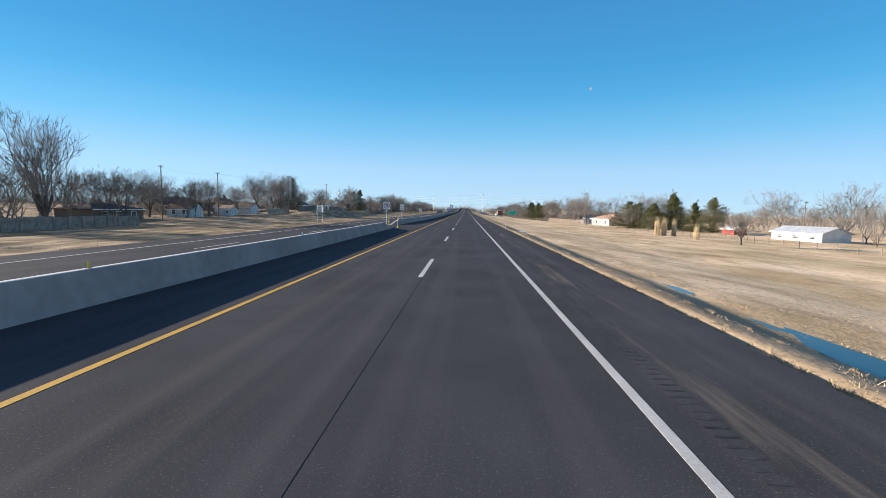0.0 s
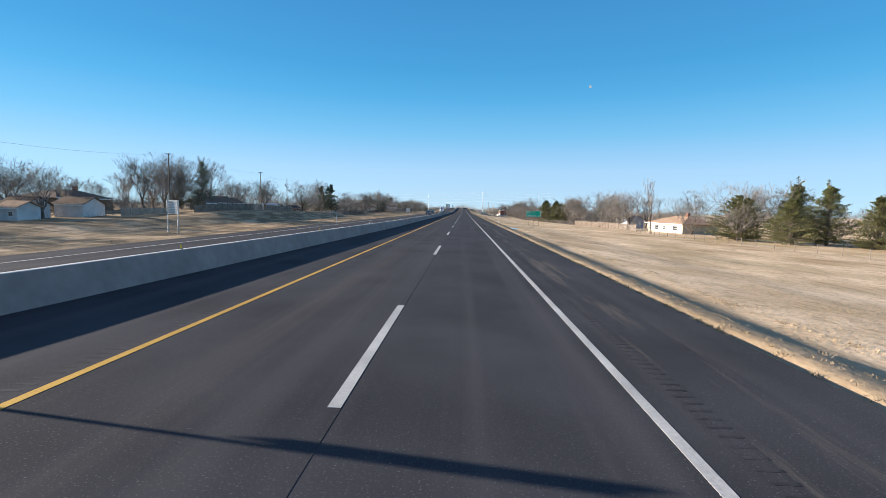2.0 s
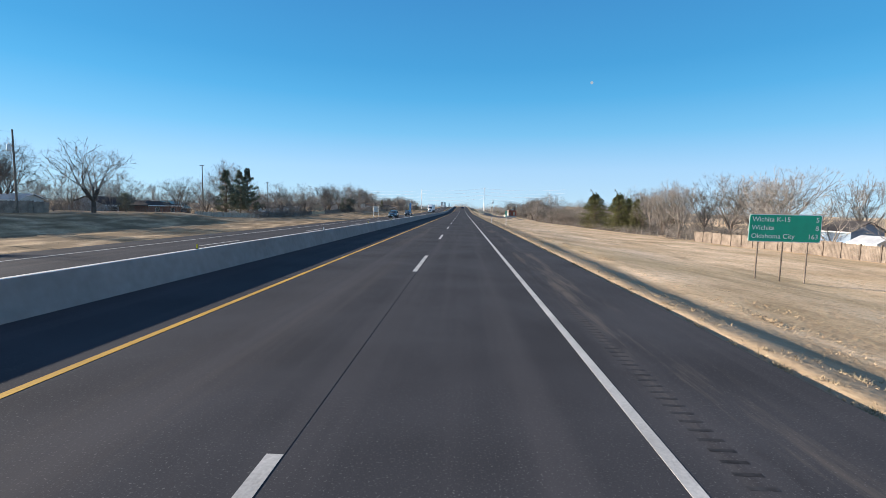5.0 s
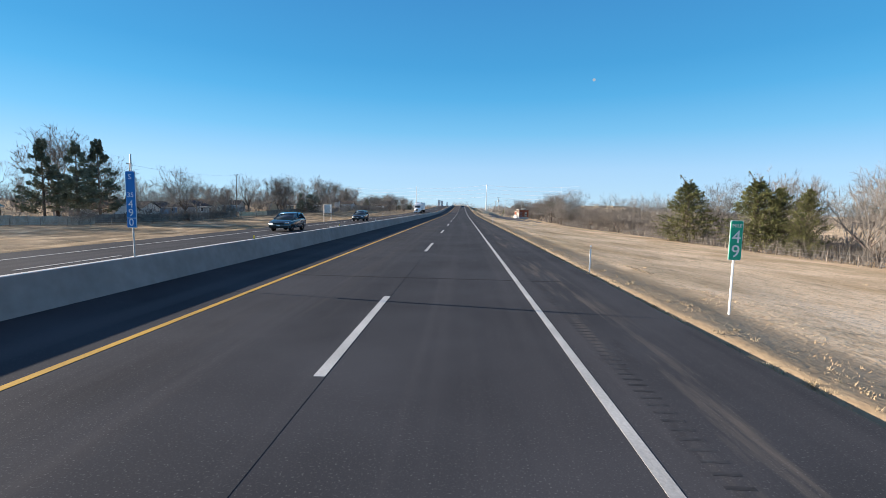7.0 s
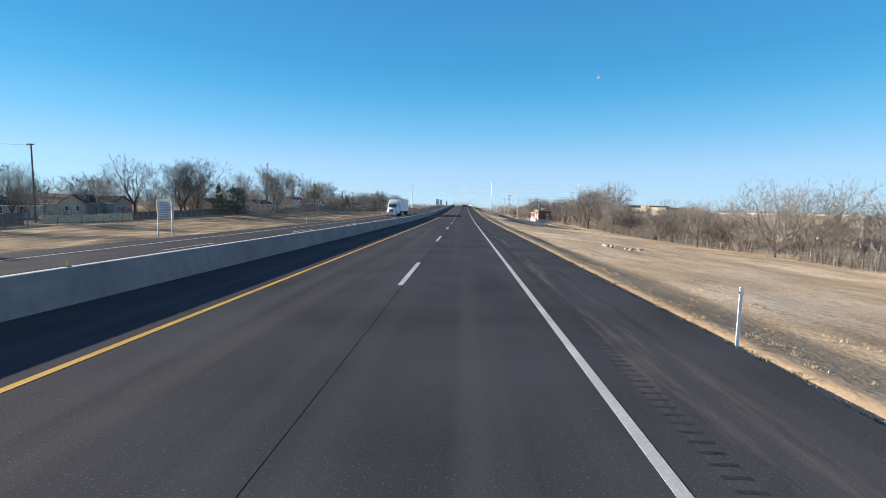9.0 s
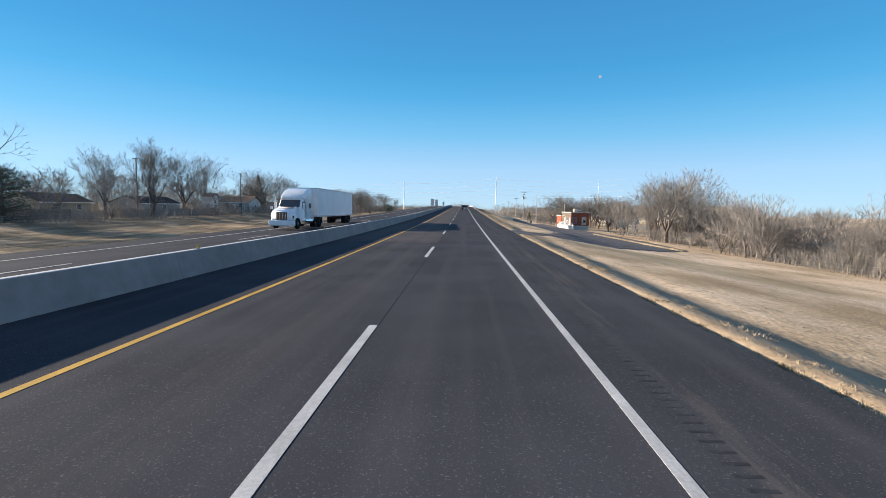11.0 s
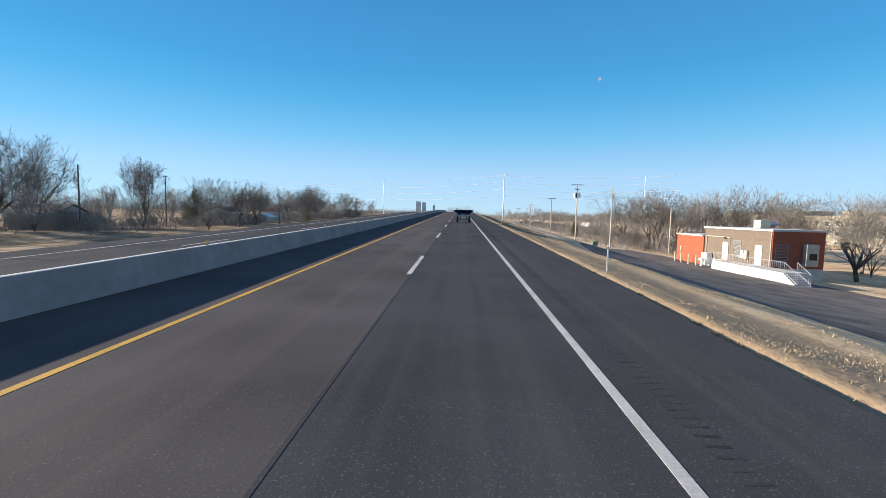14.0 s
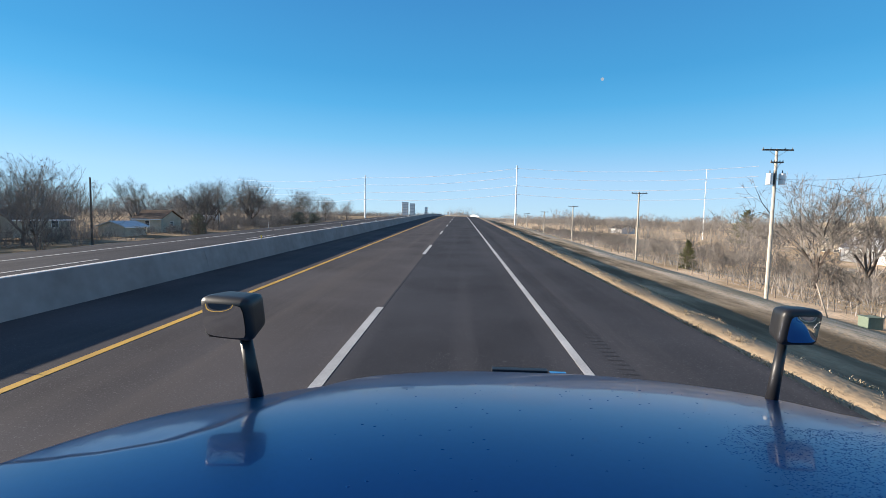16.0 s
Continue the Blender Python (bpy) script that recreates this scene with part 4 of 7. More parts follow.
def evergreens():
    rng = random.Random(8)
    cedars = [cedar_tree(3, "dense olive-green cedar with a ragged outline", 8, 2.4), cedar_tree(5, "broad dark cedar with uneven boughs", 8, 3.0, ragged=0.5),
              cedar_tree(9, "slim pointed cedar in the brush", 8, 1.8, ragged=0.4)]
    pines = [pine_tree(13, "tall dark pine with gaps between its boughs", 12, 2.7), pine_tree(17, "dark pine leaning over the fence", 12, 3.1)]
    tall = cedar_tree(27, "tall dark evergreen beside the gardens", 8, 2.6, material=PINE, ragged=0.5, low=0.08, count=9000, name="evergreen_tree")
    for x, y, top, wide in ((-72.5, 184, 14.6, 0.75), (-75.5, 179, 11.8, 0.8)):
        put(tall, x, y, top, rng, 8.0, wide)
    drop(tall)
    dark = cedar_tree(21, "round dark evergreen bush", 6, 2.9, material=PINE, ragged=0.25, low=0.02, count=7000, name="evergreen_bush", dome=True)
    for x, y, top, k, wide in ((73.5, 137, 8, 1, 1.1), (70.4, 142, 6.5, 2, 1.5), (56.5, 158, 6.9, 1, 1.4), (62, 164, 6.6, 1, 1.3), (61, 149, 6.0, 0, 1.6), (67.6, 149, 8.6, 0, 1.2), (76, 169, 10.4, 0, 1.3),
                               (45, 311, 8.9, 0, 1.5), (46.8, 293, 8.2, 0, 1.35), (49, 291, 6.9, 1, 0.95), (49.5, 286, 6.5, 1, 0.8), (32.4, 567, 2.0, 2, 1.1),
                               (80, 330, 6.5, 1, 1.0), (-72.5, 560, 9, 1, 0.8), (92, 650, 9.0, 1, 1.0)):
        put(cedars[k], x, y, top, rng, 8.0, wide)
    for x, y, top, k, wide in ((-73.8, 309, 14.7, 1, 1.05),
                               (-74, 304, 13.8, 0, 1.1), (-76, 299, 13.2, 1, 1.05), (-75, 508, 13.5, 0, 0.8), (-66, 402, 7.5, 0, 0.9)):
        put(pines[k], x, y, top, rng, 12.0, wide)
    for x, y, top, wide in ((-62, 404, 7.0, 0.95), (-64, 240, 4.2, 0.8), (-73, 146, 3.2, 0.9), (-52, 590, 4.0, 0.8), (-64, 168, 6.0, 0.7), (-50, 640, 5.0, 1.0), (-50, 655, 4.5, 1.1)):
        put(dark, x, y, top, rng, 6.0, wide)
    for p in cedars + pines + [dark]:
        drop(p)


evergreens()


def blades(name, seed, count, spot, size, width, lean, material, label, category):
    """Thin stems in one mesh: brush, reeds and grass that nobody could count."""
    rng = random.Random(seed)
    vs, fs = [], []
    for _ in range(count):
        x, y, h = spot(rng)
        z = land(x, y) - 0.04
        a, l = rng.uniform(0, 6.283), rng.uniform(0, lean) * h
        s = size * rng.uniform(0.6, 1.25) * h
        w = width * rng.uniform(0.6, 1.4)
        b = rng.uniform(0, 3.1416)
        k = len(vs)
        vs += [(x - math.cos(b) * w, y - math.sin(b) * w, z), (x + math.cos(b) * w, y + math.sin(b) * w, z), (x + math.cos(a) * l * size, y + math.sin(a) * l * size, z + s)]
        fs.append((k, k + 1, k + 2))
    me = bpy.data.meshes.new(name)
    me.from_pydata(vs, [], fs)
    me.materials.append(material)
    return tagged(new(name, me), label, category, kind="stuff")


def clumped(x0, x1, y0, y1, seed, thresh=-0.1, scale=0.12):
    """Spots in a stretch of land, gathered in clumps."""
    def spot(rng):
        for _ in range(12):
            x, y = rng.uniform(x0, x1), rng.uniform(y0, y1)
            v = noise.noise((x * scale, y * scale, seed))
            if v > thresh:
                break
        return x, y, 0.6 + max(0.0, v + 0.4)
    return spot


blades("brush", 1, 12000, clumped(43, 62, 235, 480, 1.5), 2.0, 0.03, 1.0, TWIG, "brown leafless brush along the wire fence", "brush")
blades("brush", 2, 14000, clumped(31, 66, 528, 720, 2.5), 1.7, 0.03, 1.0, TWIG, "brown leafless brush below the embankment", "brush")
blades("brush", 3, 16000, clumped(-74, -55, 405, 740, 3.5), 1.8, 0.03, 1.0, TWIG, "brown leafless brush along the gardens", "brush")
blades("brush", 4, 6000, clumped(-100, -68, 60, 420, 4.5), 1.8, 0.03, 1.0, TWIG, "brown leafless brush between the houses", "brush")
blades("far_woods", 5, 26000, clumped(-420, -150, 60, 1500, 5.5, -0.3, 0.02), 8.0, 0.07, 0.9, TWIG, "band of leafless woods beyond the houses", "woods")
blades("far_woods", 6, 26000, clumped(160, 460, 60, 1500, 6.5, -0.3, 0.02), 7.0, 0.07, 0.9, TWIG, "band of leafless woods beyond the field", "woods")
blades("far_woods", 7, 16000, clumped(-300, 300, 1100, 1700, 7.5, -0.3, 0.02), 8.0, 0.12, 0.9, TWIG, "leafless woods on the horizon", "woods")


def edge_clumps(seed, x0, x1, y0, y1, clumps, blades_each, tall):
    """Spots for tufts that stand in separate clumps, thicker towards x0."""
    rng = random.Random(seed)
    spots = []
    for _ in range(clumps):
        x, y = x0 + (x1 - x0) * rng.random() ** 1.6, rng.uniform(y0, y1)
        spots += [(x, y, rng.uniform(0.5, 1.0))] * int(blades_each * rng.uniform(0.5, 1.5))

    def spot(r):
        x, y, h = r.choice(spots)
        a, d = r.uniform(0, 6.283), abs(r.gauss(0, 0.11))
        return max(5.0, x + math.cos(a) * d), y + math.sin(a) * d * 1.5, tall * h * max(0.35, 1 - 2.5 * d)
    return spot


blades("grass_tufts", 8, 110000, edge_clumps(18, 5.05, 6.6, -8, 400, 3600, 30, 1.0), 0.12, 0.008, 1.3, EDGE_STRAW, "bleached tufts of grass along the pavement edge", "grass")
blades("grass_tufts", 17, 48000, edge_clumps(19, 5.05, 7.4, 400, 560, 1900, 26, 1.0), 0.12, 0.008, 1.3, EDGE_STRAW, "straw-coloured tufts along the pavement edge of the ramp", "grass")
blades("grass_tufts", 18, 6000, lambda r: (31.3 + r.gauss(0, 0.25), r.uniform(411, 454), r.uniform(0.6, 1.0)), 0.5, 0.05, 0.9, BRIGHT_STRAW, "pale line of dry grass on the drive", "grass")


def mown_rows(seed, x0, x1, y0, y1):
    """Spots of mown grass that lies in uneven rows along the road."""
    def spot(rng):
        for _ in range(14):
            x, y = 8.6 + (x1 - 8.6) * rng.random() ** 1.5, rng.uniform(y0, y1)
            v = noise.noise((x * 1.1, y * 0.28, seed)) + 0.5 * noise.noise((x * 2.3, y * 1.6, seed))
            if v > 0.1:
                break
        return x, y, 0.6 + max(0.0, v)
    return spot


blades("grass_tufts", 9, 88000, mown_rows(9.5, 8.6, 26, -6, 308), 0.055, 0.03, 2.4, BROWN_STRAW, "brown mown tufts of grass in rows on the verge", "grass")
blades("grass_tufts", 12, 45000, mown_rows(3.1, 8.6, 24, -6, 315), 0.05, 0.022, 2.4, STRAW, "bleached tufts of grass on the verge", "grass")
blades("grass_tufts", 13, 70000, clumped(5.6, 12.6, 400, 500, 4.4, -0.2, 0.7), 0.06, 0.012, 1.8, STRAW, "straw-coloured grass on the bank above the drive", "grass")
blades("grass_tufts", 14, 45000, clumped(5.9, 9.4, -8, 400, 6.4, 0.05, 0.8), 0.055, 0.016, 1.6, BROWN_STRAW, "brown grass on the sides of the ditch", "grass")
blades("grass_tufts", 15, 90000, clumped(8.6, 40, 308, 398, 2.2, -0.1, 0.25), 0.04, 0.016, 2.2, STRAW, "bleached patches of grass on the bank", "grass")
blades("grass_tufts", 16, 5000, lambda r: (15.5 + r.gauss(0, 3.0), 328 + r.gauss(0, 2.2), 0.9), 0.09, 0.02, 2.0, BROWN_STRAW, "brown weeds round the drain stones", "grass")
blades("grass_tufts", 10, 26000, clumped(-40, -21.2, 20, 600, 10.5, 0.0, 0.4), 0.16, 0.014, 0.8, STRAW, "bleached tufts of grass by the far carriageway", "grass")
blades("pampas_grass", 11, 1500, lambda r: (46.2 + r.gauss(0, 0.2) + r.choice((-1.8, -0.2, 2.0)), 106 + r.gauss(0, 0.25), 1.0), 3.7, 0.022, 0.12, BRIGHT_STRAW, "tall straw-coloured pampas grass", "grass")
blades("pampas_grass", 12, 260, lambda r: (46.8 + r.gauss(0, 0.18), 93 + r.gauss(0, 0.25), 1.0), 2.7, 0.02, 0.2, BRIGHT_STRAW, "straw-coloured clump of tall grass", "grass")

# ---------------------------------------------------------------- houses, sheds and fences


def paint(name, base, **kw):
    return mat(name, base, rough=kw.get("rough", 0.75), var=0.14, scale=0.7, fine=8, bump=0.15)


WALLS = {
    "white": paint("white_siding", (0.6, 0.6, 0.59)), "cream": paint("cream_siding", (0.5, 0.46, 0.37)), "tan": paint("tan_siding", (0.42, 0.35, 0.25)),
    "grey": paint("grey_siding", (0.4, 0.41, 0.41)), "pink": paint("pinkish_siding", (0.6, 0.52, 0.47)), "brown": paint("brown_siding", (0.2, 0.15, 0.11)),
    "blue": paint("blue_grey_siding", (0.2, 0.26, 0.34)), "red": paint("red_siding", (0.27, 0.065, 0.052)), "brick": paint("dull_brick", (0.24, 0.12, 0.09)),
    "beige": paint("beige_panel", (0.3, 0.265, 0.205)),
}
ROOFS = {
    "brown": mat("brown_shingle", (0.16, 0.115, 0.085), rough=0.92, var=0.25, scale=0.8, fine=9, bump=0.4),
    "tan": mat("tan_shingle", (0.38, 0.26, 0.18), rough=0.92, var=0.2, scale=0.8, fine=9, bump=0.4),
    "dark": mat("dark_shingle", (0.07, 0.065, 0.065), rough=0.92, var=0.25, scale=0.8, fine=9, bump=0.4),
    "metal": mat("pale_metal_roof", (0.55, 0.56, 0.57), rough=0.45, metal=0.3, var=0.15, scale=0.8, fine=9, bump=0.1),
    "teal": mat("teal_metal_roof", (0.1, 0.25, 0.24), rough=0.5, var=0.15, scale=0.8, fine=9, bump=0.1),
}


def window_unit(parent, x, y, z, w, h, face):
    """A framed window on a wall that looks along -y (face 'front') or along +x or -x."""
    bm = boxes((-w / 2 - 0.07, w / 2 + 0.07, -0.05, 0.02, -0.07, 0.0), (-w / 2 - 0.07, w / 2 + 0.07, -0.05, 0.02, h, h + 0.07), (-w / 2 - 0.07, -w / 2, -0.05, 0.02, 0, h),
               (w / 2, w / 2 + 0.07, -0.05, 0.02, 0, h), (-w / 2, w / 2, -0.045, 0.015, h / 2 - 0.025, h / 2 + 0.025))
    win = part("window", bm, SIGN_WHITE, parent)
    part("pane", boxes((-w / 2, w / 2, -0.02, -0.005, 0, h)), GLASS, win, "dark window pane")
    win.matrix_basis = pose(x, y, z, 0, 0, {"front": 0, "right": 90, "left": -90, "back": 180}[face])
    return win


def house(name, label, x, y, turn, length, depth, wall_h, roof_h, wall, roof, z=None, over=0.4, hip=False, front=(), end=(), door=None, chimney=False, category="house"):
    """Long side along its own x, ridge along x, front to its own -y. front: window places along the front; end: on both gables."""
    g = land(x, y) if z is None else z
    ob = thing(name, label, category, pose(x, y, g, 0, 0, turn))
    L, D = length / 2, depth / 2
    bm = bmesh.new()
    if hip:
        box(bm, -L, L, -D, D, -0.5, wall_h)
    else:
        prism(bm, ((-D, -0.5), (D, -0.5), (D, wall_h), (0, wall_h + roof_h - 0.08), (-D, wall_h)), "x", -L, L)
    part("wall", bm, WALLS[wall], ob)
    bm = bmesh.new()
    if hip:
        e = min(D, L * 0.7)
        a, b, t = [(-L - over, -D - over), (L + over, -D - over), (L + over, D + over), (-L - over, D + over)], [(-L + e, 0), (L - e, 0)], 0.14
        lo = [bm.verts.new((u, v, wall_h - 0.12)) for u, v in a]
        mid = [bm.verts.new((u, v, wall_h + 0.03)) for u, v in a]
        top = [bm.verts.new((u, v, wall_h + roof_h)) for u, v in b]
        bm.faces.new(lo[::-1])
        for i in range(4):
            bm.faces.new((lo[i], lo[(i + 1) % 4], mid[(i + 1) % 4], mid[i]))
        bm.faces.new((mid[0], mid[1], top[1], top[0]))
        bm.faces.new((mid[1], mid[2], top[1]))
        bm.faces.new((mid[2], mid[3], top[0], top[1]))
        bm.faces.new((mid[3], mid[0], top[0]))
    else:
        k = roof_h / D
        for s in (-1, 1):
            prism(bm, ((0, wall_h + roof_h), (s * (D + over), wall_h - over * k), (s * (D + over), wall_h - over * k + 0.13), (0, wall_h + roof_h + 0.13)), "x", -L - over, L + over)
    part("roof", bm, ROOFS[roof], ob)
    bm = boxes((-L - over, L + over, -D - over - 0.03, -D - over, wall_h - (0 if hip else over * roof_h / D) - 0.14, wall_h - (0 if hip else over * roof_h / D) + 0.06))
    part("fascia", bm, SIGN_WHITE, ob)
    for u, w in front:
        window_unit(ob, u, -D, 1.0 if wall_h > 2.2 else 0.8, w, 1.1 if wall_h > 2.2 else 0.6, "front")
    for u in end:
        window_unit(ob, L, u, 1.0, 1.0, 0.9, "right")
        window_unit(ob, -L, u, 1.0, 1.0, 0.9, "left")
    if door is not None:
        d = part("door", boxes((door - 0.45, door + 0.45, -D - 0.05, -D + 0.01, 0.02, 2.0)), SIGN_WHITE, ob, "white panelled door")
        part("knob", tube(bmesh.new(), (door + 0.35, -D - 0.05, 1.0), (door + 0.35, -D - 0.11, 1.0), 0.03), CHROME, d)
    if chimney:
        part("chimney", boxes((L * 0.3, L * 0.3 + 0.8, -0.35, 0.35, wall_h, wall_h + roof_h + 0.9)), WALLS["brick"], ob)
    return ob


# gardens beside the far carriageway: fronts turned to the road (own -y towards +x)
house("house", "low brown house with a white fascia behind a fence", -78, 92, 90, 14, 8, 2.6, 1.2, "brown", "dark", hip=True, front=((-4, 1.4), (0, 2.0), (4, 1.4)), z=-1.7)
house("shed", "white garden shed with a gabled roof", -74, 114.5, 0, 6.5, 5.2, 2.5, 1.6, "white", "brown", z=-1.3, end=(), front=((-1.5, 0.8), (1.2, 0.7)), category="shed")
house("house", "tan house with a brown roof among bare trees", -90, 132, 80, 15, 9, 2.9, 2.2, "tan", "brown", front=((-4, 1.6), (0, 1.2), (4, 1.6)), door=2.2, chimney=True)
house("shed", "small white shed with a brown roof", -71.5, 131.5, 0, 3.2, 4.0, 2.2, 0.9, "white", "tan", z=-0.95, front=((0.6, 0.7),), category="shed")
house("shed", "white shed beside a smaller one", -75, 136, 0, 4.4, 4.5, 2.6, 1.3, "white", "brown", z=-0.9, category="shed")
house("house", "long low house with a dark brown hipped roof", -90, 160, 90, 15, 10, 2.8, 2.0, "brown", "brown", hip=True, front=((-3, 1.5), (3, 1.5)), chimney=True)
house("shed", "white garage with a shallow gable", -72, 143.5, 0, 5.5, 5.0, 2.6, 1.2, "white", "brown", z=-0.7, category="shed")
house("shed", "brown shed roof behind the fence", -70, 180, 90, 5, 4, 2.0, 1.0, "brown", "brown", category="shed")
house("house", "long house with a pale porch roof", -80, 205, 85, 17, 8, 2.7, 1.6, "cream", "brown", front=((-5, 1.4), (-1, 1.4), (4, 1.8)), z=0.3)
house("house", "cream house with a gable to the road", -87, 214, 0, 10, 8, 2.8, 2.0, "cream", "dark", end=(0,), z=0.3)
house("shed", "white shed with a metal roof", -73, 228, 0, 5, 4, 2.0, 0.8, "white", "metal", category="shed")
house("house", "grey house behind the trees", -90, 268, 90, 14, 9, 2.8, 1.8, "grey", "dark", front=((-4, 1.5), (2, 1.5)))
house("house", "dull brick house with a low roof", -82, 272, 90, 13, 8, 2.7, 1.3, "brick", "dark", hip=True, front=((-3, 1.5), (3, 1.5)))
house("house", "house with a teal metal roof", -98, 300, 90, 15, 9, 2.7, 1.9, "brown", "teal", front=((-3, 1.5), (3, 1.5)))
house("house", "white house with its gable to the road", -78, 316, 0, 9, 7, 2.6, 1.9, "white", "brown", end=(0,))
house("house", "tan house with a brown gable roof", -97, 385, 0, 10, 7.5, 2.8, 1.9, "cream", "brown", end=(-1.5, 1.5), z=-1.1)
house("house", "white house with its gable end to the ditch", -84, 332, 0, 9, 6.5, 2.3, 1.5, "white", "dark", end=(0,), z=-1.5)
house("house", "pale house with a dark hipped roof", -87, 362, 90, 10, 9, 2.4, 2.0, "grey", "dark", hip=True, front=((-2.5, 1.3), (2, 1.5)), z=-1.3)
house("house", "grey house with a dark gabled roof", -97, 392.5, 90, 9, 8, 2.8, 2.0, "grey", "dark", front=((-3, 1.2), (0.5, 1.2), (3, 1.4)), z=-1.1)
house("house", "grey wing with a gable to the road", -90.5, 394.5, 0, 7, 6, 2.9, 1.6, "grey", "dark", end=(0,), z=-1.0)
house("house", "blue-grey house beside a bare tree", -91, 348.5, 90, 11, 8, 2.3, 1.4, "blue", "dark", front=((-3, 1.2), (3, 1.2)), z=-1.3)
house("house", "low tan house among leafless trees", -90, 440, 90, 13, 8, 2.7, 1.7, "tan", "brown", front=((-3, 1.4), (3, 1.4)))
house("house", "pinkish house with a gable to the road", -68, 480.5, 0, 9, 7.5, 2.6, 1.8, "pink", "brown", z=0.6, end=(0.3,), front=((-2, 1.0), (2, 1.0)), door=0.2)
house("playhouse", "small white playhouse with a pitched roof", -69, 466, 0, 2.6, 2.8, 2.9, 0.8, "white", "brown", z=1.6, end=(0,), category="shed")
house("house", "long low house with a dark roof", -84, 462, 90, 15, 8, 2.6, 1.6, "grey", "dark", front=((-4, 1.4), (1, 1.4)))
house("house", "dark-roofed house at the end of the garden", -76, 520, 0, 9, 8, 2.6, 1.7, "grey", "dark", end=(0,))
house("shed", "pale shed with a shallow metal roof", -65, 587, 90, 6, 5, 1.9, 0.9, "cream", "metal", z=-0.7, category="shed")
house("house", "cream house with a brown roof", -67, 600, 0, 6, 7, 2.6, 1.7, "cream", "brown", z=0.0, front=((0, 0.9),), end=(0,))
house("house", "white house with a steep gable", -84, 650, 0, 5, 4, 2.6, 2.4, "white", "dark", z=1.0)
house("house", "cream house among the trees", -70, 572, 90, 10, 7, 2.4, 1.4, "cream", "brown", z=0.2, front=((-2, 1.2), (2, 1.2)))
# beyond the field
house("house", "long cream ranch house with a tan hipped roof", 61.5, 192.5, -82, 17, 10, 2.75, 2.1, "cream", "tan", z=-3.1, hip=True, front=((-6.8, 1.2), (-3.4, 1.8), (0.2, 1.0), (5.2, 2.0)), door=2.4, chimney=True, over=0.6)
house("shed", "tall blue-grey shed behind the fence", 63, 232, -90, 6, 5, 3.4, 1.4, "blue", "dark", category="shed")
house("shed", "small white shed beside a fence", 58, 222, -90, 4, 3, 1.9, 0.8, "white", "metal", category="shed")
house("shed", "red shed with a pale flat-pitched roof", 75.5, 129.5, -80, 4.6, 4.0, 2.0, 0.5, "red", "metal", z=-3.4, category="shed")
house("house", "pale grey house behind bare trees", 77, 104, -80, 12.5, 7, 2.1, 1.2, "white", "metal", z=-3.2, front=((-4, 1.2), (0, 1.4), (4, 1.2)))
house("house", "white house across the fields", 88, 596, -70, 14, 9, 3.0, 2.2, "white", "metal", front=((-4, 1.4), (3, 1.4)))
house("house", "pale house behind the brush", 70, 560, -70, 11, 8, 3.0, 1.8, "cream", "brown", front=((-3, 1.2), (3, 1.2)))
house("house", "small white house on the horizon", 92, 760, -80, 12, 8, 2.8, 2.0, "white", "dark")


def warehouse(x, y, turn, L, D, h):
    ob = thing("warehouse", "long beige industrial building with dark openings", "building", pose(x, y, land(x, y) - 0.3, 0, 0, turn))
    part("wall", boxes((-L / 2, L / 2, -D / 2, D / 2, -0.5, h)), WALLS["beige"], ob)
    part("roof", boxes((-L / 2 - 0.3, L / 2 + 0.3, -D / 2 - 0.3, D / 2 + 0.3, h, h + 0.35)), ROOFS["metal"], ob)
    for k in range(6):
        u = -L / 2 + L * (k + 0.5) / 6
        window_unit(ob, u, -D / 2, h * 0.55, 2.4, 1.6, "front")
        part("pier", boxes((u + L / 12 - 0.3, u + L / 12 + 0.3, -D / 2 - 0.4, -D / 2, -0.5, h)), PALE_CONCRETE, ob)
    part("loading_door", boxes((-3, 1, -D / 2 - 0.06, -D / 2 + 0.02, 0, 3.2)), ROOFS["dark"], ob, "dark roller door")


warehouse(93, 409, -90, 54, 16, 2.6 - land(93, 409))


def college(x, y, turn):
    """Three-storey blocks of uneven height with window bands and open stair recesses."""
    ob = thing("apartment_block", "beige three-storey block with stepped roofs and dark windows", "building", pose(x, y, -5.2, 0, 0, turn))
    u = -46.0
    for w, h, back in ((13, 9.6, 1.5), (9, 11.4, 0.0), (15, 10.2, 1.0), (8, 11.6, 0.0), (14, 9.8, 1.8), (9, 11.2, 0.2), (16, 10.0, 1.2)):
        block = part("wing", boxes((u, u + w - 0.02, back, 14, -0.5, h)), WALLS["beige"], ob)
        part("parapet", boxes((u - 0.1, u + w + 0.08, back - 0.12, 14.1, h, h + 0.45)), WALLS["tan"], block, "tan parapet")
        n = int(w / 3.2)
        for k in range(n):
            for f in range(3):
                window_unit(block, u + w * (k + 0.5) / n, back, 1.0 + 3.1 * f, 1.5, 1.5, "front")
        u += w
    return ob


college(112, 592, -80)


